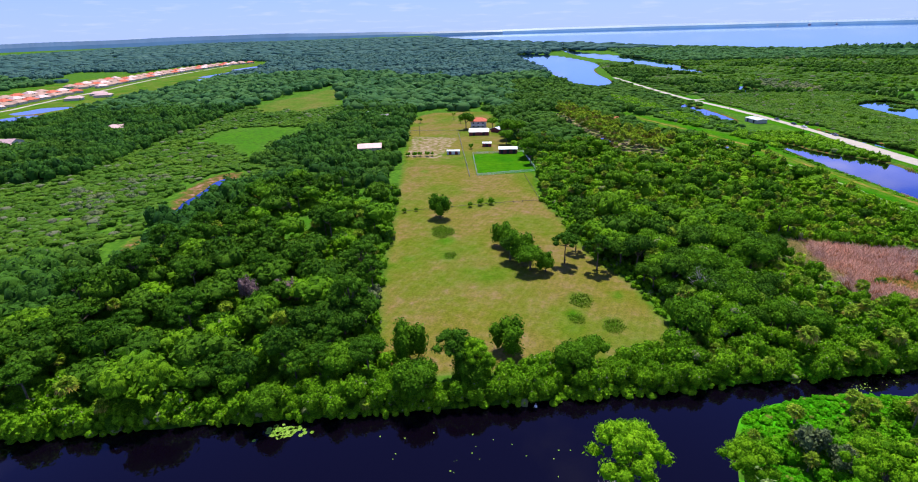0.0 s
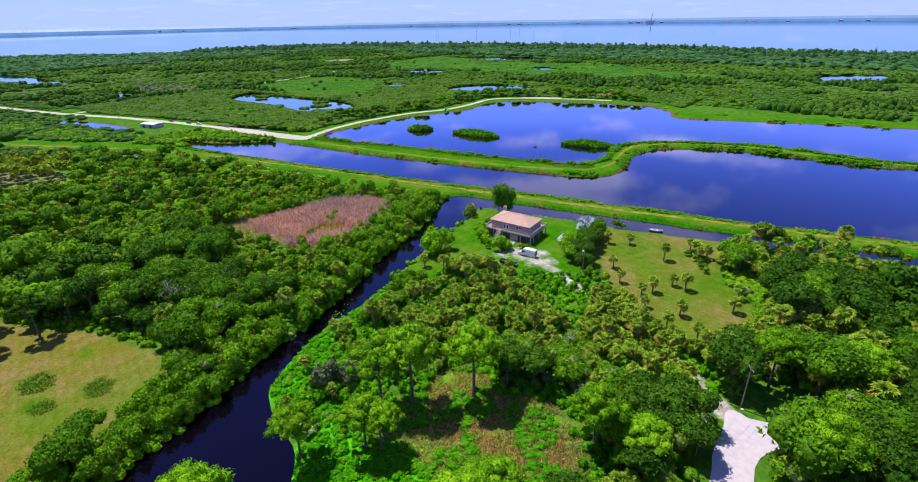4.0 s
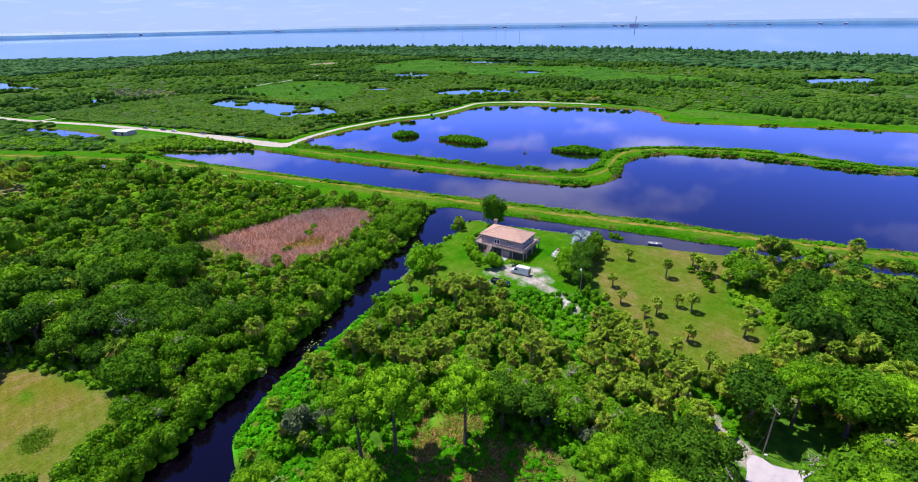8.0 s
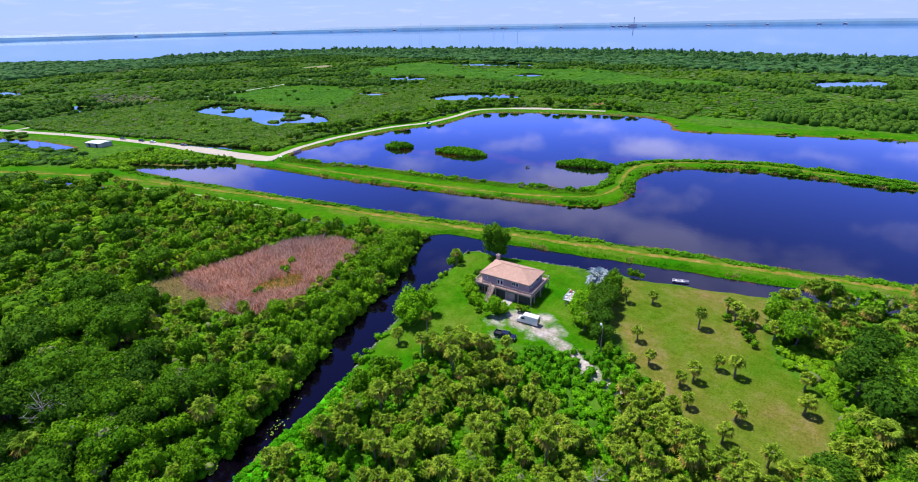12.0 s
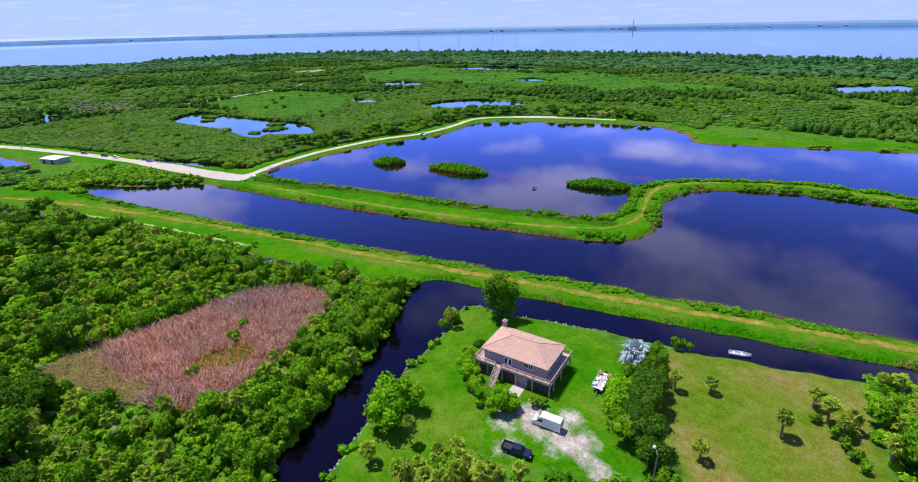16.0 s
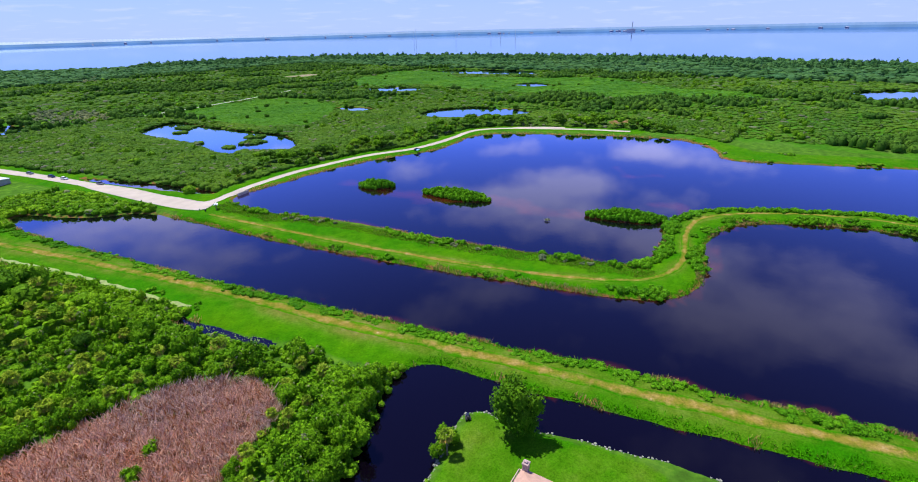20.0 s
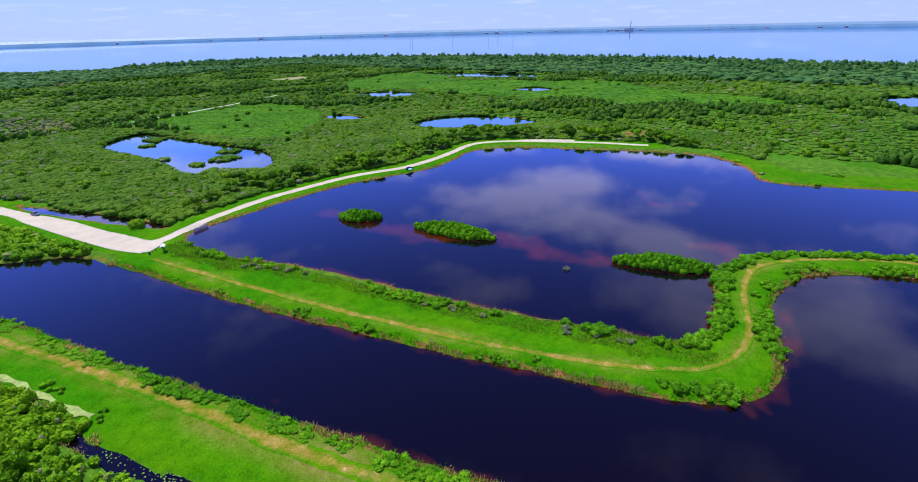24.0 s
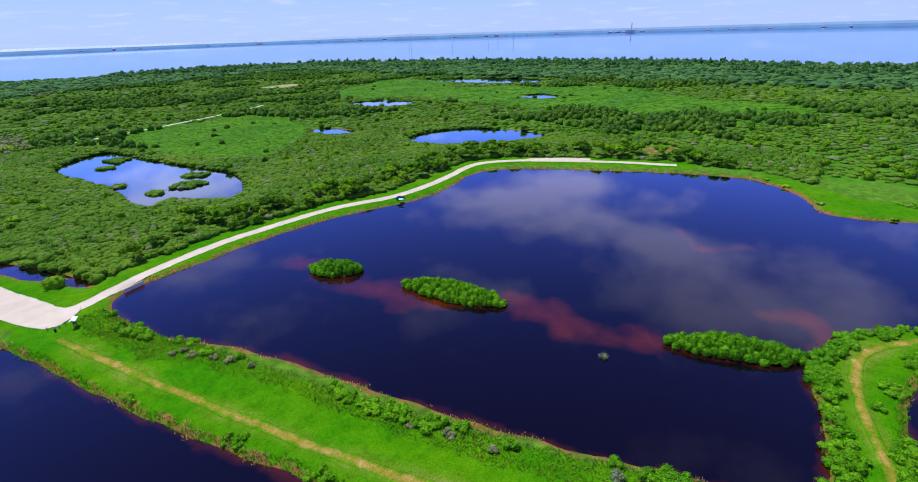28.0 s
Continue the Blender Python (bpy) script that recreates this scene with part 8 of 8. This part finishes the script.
strip("estate_road", rounded([(-470, 350), (-415, 430), (-440, 500), (-456, 570), (-466, 610), (-490, 684), (-524, 815), (-545, 1000)], 2, False), 7.0, ROAD, "pale street in front of the estate houses")

# power masts in the bay and a mast on the far shore
for x_, y_, h_ in ((1830, 1560, 48), (1820, 1340, 48), (1965, 1273, 40), (1959, 1225, 30), (1952, 1154, 44), (2600, 2200, 60)):
    k = 3000 / max(1.0, math.hypot(x_, y_) * U)
    k = min(k, 1.0)
    m_ = thing("power_mast", at(x_ * k, y_ * k, 0, 0), "slim steel power mast standing in the bay", "mast", "masts in the bay")
    bm = bmesh.new(); tube(bm, [(0, 0, -2), (0, 0, h_)], [0.8, 0.45], 6); part("shaft", bm, STEEL, m_)
    bx("crossarm", m_, STEEL, (-4, -0.3, h_ - 5, 4, 0.3, h_ - 4.2))

# power station stack and pale waterfront houses on the far shore
def on_shore(bearing, r0=4590):
    return Matrix.Translation((150 + r0 * math.sin(radians(bearing)), 120 + r0 * math.cos(radians(bearing)), 0)) @ Matrix.Rotation(radians(-bearing), 4, "Z")


# White dulled to blue: haze painted into the far buildings' colour
HAZY_WHITE = simple("hazy_white", (0.26, 0.30, 0.42), 0.8)
ps = thing("power_station_stack", on_shore(71.6), "tall pale power station stack on the far shore", "chimney")
bm = bmesh.new(); tube(bm, [(0, 0, -2), (0, 0, 40), (0, 0, 68)], [3.4, 2.8, 2.3], 10); part("shaft", bm, STEEL, ps)
for z in (48, 57, 65):
    bm = bmesh.new(); tube(bm, [(0, 0, z - 3), (0, 0, z + 3)], [3.2, 3.1], 10); part("band", bm, HAZY_WHITE, ps)
bx("boiler_house", ps, STEEL, (-40, -30, -2, 25, 30, 16))
rs = np.random.default_rng(77)
for i in range(32):
    b_ = rs.uniform(20, 92) if i % 3 else rs.uniform(56, 74)
    hs = thing("waterfront_house", on_shore(b_, rs.uniform(4560, 4600)), "pale waterfront building on the far shore", "house", "waterfront buildings")
    w_, h_ = rs.uniform(4, 16), rs.uniform(3, 7)
    bx("wall", hs, HAZY_WHITE, (-w_, -8, -2, w_, 8, h_)); bm = bmesh.new(); hip_roof(bm, w_ + 1, 9, h_, h_ + 4, w_ * 0.7); part("roof", bm, HAZY_WHITE, hs)

# ---- plants placed one by one ----
for x_, y_, s_, i_ in ((111.8, 102.8, 0.95, 0), (108.2, 106.2, 0.86, 1), (101.8, 99.6, 0.62, 2), (100.7, 101.8, 0.70, 3), (119, 95.6, 0.92, 1), (93.9, 108.2, 0.70, 0), (121.4, 75.6, 0.5, 2), (77.9, 104.4, 0.95, 2),
                       (132.5, 49.6, 0.85, 3), (151, 57.5, 0.75, 0), (121, 75, 0.75, 1), (156.5, 46, 0.75, 2)):
    plant("pine", x_ * U, y_ * U, s_ * 1.12, i_)
for x_, y_, s_ in ((129, 72.5, 1.0), (131, 68.2, 1.1), (128, 64.5, 1.05), (133.5, 65.0, 0.9), (125.5, 69, 0.95), (136, 68.5, 0.8)):
    plant("dark", x_ * U, y_ * U, s_)
# palms and shrubs hanging over the drive's western edge
for i_ in range(26):
    f_ = i_ / 25
    x_, y_ = 157.4 - 9.6 * f_ - 0.9 * (i_ % 2), 91.2 - 18.6 * f_ + 0.5 * (i_ % 2)
    plant(("palm", "short_palm", "mangrove", "palm")[i_ % 4], x_ * U, y_ * U, (0.95, 1.2, 0.75, 0.85)[i_ % 4])
for x_, y_, s_ in ((106.4, 123.6, 0.95), (116.4, 127.5, 1.0), (118.5, 126.6, 0.9), (106, 117.2, 1.15), (108.5, 114.5, 1.0), (125, 93, 1.0), (127, 89, 1.0), (128, 95.5, 0.9)):
    plant("grey" if s_ >= 1.0 and x_ < 110 else ("short_palm" if y_ > 122 else "dark"), x_ * U, y_ * U, s_)
# pasture trees
for kind_, x_, y_, s_ in (("ovate", 31.8, 210, 1.3), ("ovate", 59.9, 137.2, 1.15), ("ovate", 41.6, 131.8, 1.12), ("ovate", 54.6, 190, 1.05), ("ovate", 57.2, 184, 1.0), ("ovate", 60.8, 178.4, 1.2), ("oak", 63.2, 174, 0.95), ("ovate", 67.2, 173.2, 0.85), ("dark", 57.5, 179.5, 0.85),
                          ("slash", 72.2, 179.2, 1.0), ("slash", 80.4, 176, 0.98), ("slash", 75.5, 187.5, 0.8), ("oak", 16.5, 367, 1.25), ("oak", 45.2, 336, 1.3), ("oak", 50.5, 341, 1.2), ("oak", 45, 324, 1.0), ("dark", 53.5, 320, 1.0), ("oak", 57.5, 296, 1.15), ("dark", 59.5, 283, 1.0), ("pine", 54.6, 126.8, 0.7), ("bush", 40, 222.5, 1.2), ("bush", 44, 224.5, 1.4), ("bush", 47.5, 226, 1.5),
                          ("bush", 18, 214.5, 1.0), ("bush", 22, 216, 0.8), ("bush", -1.5, 294.5, 1.4), ("bush", 1.5, 295, 1.5), ("bush", 4.5, 295.4, 1.3), ("bush", 7.5, 296, 1.5), ("bush", 10.5, 296.4, 1.2), ("oak", 33, 368, 0.9),
                          ("oak", 44, 347, 0.95), ("mangrove", 27.5, 313, 0.6), ("oak", 59, 300, 0.9), ("dark", 30, 140, 1.25), ("dark", 27, 136, 1.2),
                          ("palm", 3, 400, 0.8), ("oak", 10, 385, 0.35), ("oak", -18, 388, 0.4)):
    plant(kind_, x_ * U, y_ * U, s_)
# round the stilt house
for kind_, x_, y_, s_ in (("ovate", 194.6, 139.4, 1.3), ("garden", 158.8, 138.4, 2.0), ("garden", 156.9, 137.0, 1.7), ("garden", 160.3, 136.4, 1.6), ("palm", 156.2, 131.8, 0.72), ("short_palm", 150, 134.2, 0.95), ("garden", 169.9, 124.9, 1.15), ("garden", 171.2, 123.2, 0.9),
                          ("palm", 185, 145.6, 0.75), ("mangrove", 186.4, 146.6, 0.75), ("mangrove", 184.2, 146.4, 0.6), ("garden", 175.5, 134.8, 0.9), ("garden", 173.4, 133, 0.85), ("garden", 177.5, 136.5, 0.8), ("garden", 171.6, 130.6, 0.8), ("garden", 170.4, 128.4, 0.65), ("bush", 172, 129.6, 1.1), ("bush", 174.4, 131.2, 1.0), ("bush", 168.8, 127.4, 0.9),
                          ("dark", 180.2, 135.4, 0.42), ("bush", 171.5, 131.4, 1.1), ("short_palm", 173.6, 120.4, 0.5), ("bush", 174.6, 118.8, 0.9), ("bush", 174.2, 119.9, 0.8),
                          ("ovate", 194.2, 107.0, 0.72), ("ovate", 191, 106.4, 0.78), ("dark", 187.8, 105.8, 0.75), ("dark", 184.4, 105.4, 0.78), ("dark", 181.4, 105.0, 0.78), ("dark", 178.4, 104.8, 0.74), ("garden", 178.4, 108.8, 1.5),
                          ("garden", 182.4, 108.8, 1.4), ("ovate", 188.4, 109, 0.6), ("dark", 175.2, 103, 0.8), ("dark", 172.4, 101.4, 0.7), ("lime", 174.8, 105.6, 0.7), ("mangrove", 170.2, 98.6, 0.6), ("mangrove", 167.5, 95.6, 0.5),
                          ("mangrove", 165, 92, 0.5), ("mangrove", 162.6, 88, 0.5), ("mangrove", 160.2, 84.2, 0.5), ("mangrove", 157.8, 80.4, 0.5), ("bush", 203.9, 105.2, 1.5), ("bush", 204.6, 104.2, 1.2)):
    plant(kind_, x_ * U, y_ * U, s_)
# palms on the open lawn
for x_, y_, h_ in ((193.6, 97.6, 0.75), (189.4, 87, 0.9), (177.5, 95.8, 0.75), (169.6, 94.2, 0.6), (171.4, 91.5, 0.72), (168.6, 85.4, 0.72), (171.2, 83.8, 0.85), (177, 81, 0.72), (176.6, 78.3, 0.9), (163.8, 83, 0.7),
                   (165, 75.8, 0.85), (158.9, 76.8, 0.8), (172.8, 67.4, 0.9), (179.3, 67.8, 0.8), (199.4, 83.3, 0.85), (196.6, 81.4, 0.95), (196.4, 78.6, 0.85), (191.8, 74, 1.0), (198.6, 73, 0.9), (190.9, 102.8, 0.7),
                   (194, 79.8, 0.75), (154.4, 74.2, 0.95), (157, 70.6, 0.9), (151.5, 69.8, 0.9)):
    plant("lawn_palm", x_ * U, y_ * U, h_ * 1.25, label="cabbage palm standing alone on the mown lawn")
for x_, y_ in ((193.4, 80.4), (191.6, 79), (190, 77.6), (188.6, 76.6), (195.6, 82.6), (194.4, 78.6)):
    plant("bush", x_ * U, y_ * U, 1.1, label="low dark bush under the lawn palms")
for x_, y_ in ((156.1, 178.3), (145.3, 174.8), (160, 181.5)):
    plant("bush", x_ * U, y_ * U, 1.4, label="green bush standing in the brown reeds")
# the silver palm beside the hedge
tr_, cr_ = palm(91, 4.6, LEAF_SILVER, 60, 3.6)
sp = thing("silver_palm", at(192.8, 110.3), "silver-blue fan palm beside the dark hedge", "palm")
part_mesh("trunk", tr_, sp); part_mesh("crown", cr_, sp)


def dead_tree(x, y, s, label, seed):
    r = np.random.default_rng(seed)
    d = thing("dead_tree", at(x, y, float(r.uniform(0, 360))), label, "tree")
    bm = bmesh.new(); tube(bm, [(0, 0, -0.3), (0.2, 0, 3 * s), (0.1, 0.2, 6 * s)], [0.22, 0.16, 0.07], 6); part("trunk", bm, DRIFT, d)
    for i in range(12):
        bm = bmesh.new()
        z = r.uniform(2, 5.6) * s; a = r.uniform(0, 6.28); ln = r.uniform(1.2, 2.6) * s
        p0 = Vector((0.15, 0.1, z)); p1 = p0 + Vector((math.cos(a) * ln, math.sin(a) * ln, ln * 0.8))
        tube(bm, [p0, p0.lerp(p1, 0.5) + Vector((0, 0, -0.15)), p1], [0.09, 0.06, 0.02], 5)
        for j in range(3):
            q = p0.lerp(p1, r.uniform(0.4, 0.9)); tube(bm, [q, q + Vector((r.normal(), r.normal(), 0.8)) * 0.6 * s], [0.035, 0.012], 4)
        part("branch", bm, DRIFT, d)


dead_tree(100.4, 158.6, 1.8, "bare grey dead tree standing in the wood", 1)
dead_tree(102.6, 156.8, 1.6, "bare grey dead tree standing in the wood", 2)
ps_ = thing("pale_shrub", at(97.4, 111.6), "pale yellow-green mound of leaves at the water's edge", "bush")
tr_, cr_ = shrub(131, 2.2, 2.4, 420, 0.36, LEAF_PALE, 6)
part_mesh("stem", tr_, ps_); part_mesh("crown", cr_, ps_)
LEAF_MAUVE = foliage("leaf_mauve", (0.17, 0.11, 0.12), (0.34, 0.23, 0.24))
for x_, y_, s_, i_ in ((-1.1, 148, 1.0, 0), (6.4, 149.5, 0.9, 1), (8.8, 150.6, 0.8, 0), (1.0, 147.2, 0.8, 1)):
    wb = thing("withered_tree", Matrix.Translation((x_ * U, y_ * U, 0.6)) @ Matrix.Diagonal((s_, s_, s_, 1)), "withered tree with a mauve-brown twiggy crown", "tree", "withered trees")
    tr_, cr_ = shrub(160 + i_, 9.5, 3.4, 900, 0.36, LEAF_MAUVE, 8)
    part_mesh("trunk", tr_, wb); part_mesh("crown", cr_, wb)
dead_tree(77.4, 108.4, 0.55, "leafless grey bush at the canal bank", 3)
dead_tree(75.8, 107.6, 0.5, "leafless grey bush at the canal bank", 4)
dead_tree(138.5, 88.5, 0.9, "bare white branches among the palms", 5)
sg = thing("snag", at(279.5, 177, 0, 0.0), "weathered snag with a few shoots rising from the pond", "snag")
for i in range(14):
    bm = bmesh.new()
    a = rr.uniform(0, 6.28); ln = rr.uniform(0.6, 1.6)
    tube(bm, [(rr.normal() * 0.5, rr.normal() * 0.5, -0.6), (math.cos(a) * ln, math.sin(a) * ln, rr.uniform(0.4, 1.1))], [0.09, 0.03], 5)
    part("branch", bm, DRIFT, sg)
part_mesh("shoots", raw_mesh("shoots", leaf_cloud(np.random.default_rng(8), 60, [(0, 0, 0.5, 1.0, 0.5)], 0.4), 3, LEAF_GREY), sg)

# lily pads and floating leaves
def pads(x, y, n, spread, size, seed, label, turn=0.0):
    r = np.random.default_rng(seed)
    V = []
    for i in range(n):
        c = np.array([r.normal() * spread, r.normal() * spread * 0.45]); a0 = r.uniform(0, 6.28); s = size * r.uniform(0.6, 1.3)
        V.append([(c[0] + math.cos(a0 + k * 1.0472) * s, c[1] + math.sin(a0 + k * 1.0472) * s, 0.012 + 0.004 * (i % 5)) for k in range(6)])
    ob = new("lily_pads", raw_mesh("lily_pads", np.array(V), 6, LILY))
    ob.matrix_basis = at(x, y, turn, 0.0)
    return tagged(ob, label, "lily pads", kind="stuff")


pads(25.5, 112.0, 60, 2.2, 0.55, 1, "raft of yellow-green lily pads", 15)
pads(112.3, 136.4, 34, 0.9, 0.5, 2, "raft of yellow-green lily pads", 25)
pads(115.0, 137.4, 18, 0.7, 0.5, 3, "raft of yellow-green lily pads", 30)
pads(60, 111.5, 26, 12.0, 0.16, 4, "small pale leaves drifting on the canal", 10)
pads(122.8, 135.2, 26, 2.0, 0.15, 6, "small lily pads close to the bank", 20)
pads(128, 139, 16, 5.0, 0.12, 7, "small lily pads close to the bank", 20)
for i_, (x_, y_, s_) in enumerate(((163, 297, 5), (168.5, 281, 5), (172, 266, 4.5), (175, 252, 4.5), (178, 240, 4), (181, 228, 3))):
    pads(x_ + 1.4, y_, 150, s_ * 0.8, 0.34, 10 + i_, "pale duckweed and water lettuce filling the ditch", -72)
for i_, (x_, y_) in enumerate(((182.5, 219), (184.5, 209), (186.5, 200), (188, 194))):
    pads(x_, y_, 60, 3.6, 0.13, 30 + i_, "small pale leaves floating on the ditch", -76)
by_ = thing("buoy", at(66, 123.1, 0, 0.0), "small white float on the canal", "buoy")
bm = bmesh.new(); bmesh.ops.create_uvsphere(bm, u_segments=10, v_segments=7, radius=0.35, matrix=Matrix.Translation((0, 0, 0.2))); part("float", bm, WHITE_PAINT, by_)
bm = bmesh.new(); tube(bm, [(0, 0, 0.4), (0, 0, 1.0)], [0.06, 0.05], 6); part("stem", bm, WHITE_PAINT, by_)

# stones along the lawn's bank
x, y = scatter(126, 206, 100, 152, 0.75, 61)
wd = water_depth(x, y)
k = (np.abs(wd + 0.15) < 0.45) & (depth_in(x, y, Z_LAWN) > -9) & (wobble(x, y, 5, 2) > -0.5)
st_ = []
r6 = np.random.default_rng(61)
for q in np.nonzero(k)[0]:
    s = r6.uniform(0.12, 0.32); c = np.array([x[q], y[q], 0.05])
    o = unit(r6.normal(size=(8, 3))) * 0.12 * s
    cube = np.array([(-1, -1, -0.6), (1, -1, -0.6), (1, 1, -0.6), (-1, 1, -0.6), (-0.7, -0.7, 0.7), (0.7, -0.7, 0.7), (0.7, 0.7, 0.7), (-0.7, 0.7, 0.7)]) * s + o + c
    st_ += [cube[list(f_)] for f_ in ((4, 5, 6, 7), (0, 1, 5, 4), (1, 2, 6, 5), (2, 3, 7, 6), (3, 0, 4, 7))]
tagged(new("bank_stones", raw_mesh("bank_stones", np.array(st_), 4, STONE)), "pale riprap stones edging the lawn along the canal", "stones", kind="stuff")

plant_waiting()
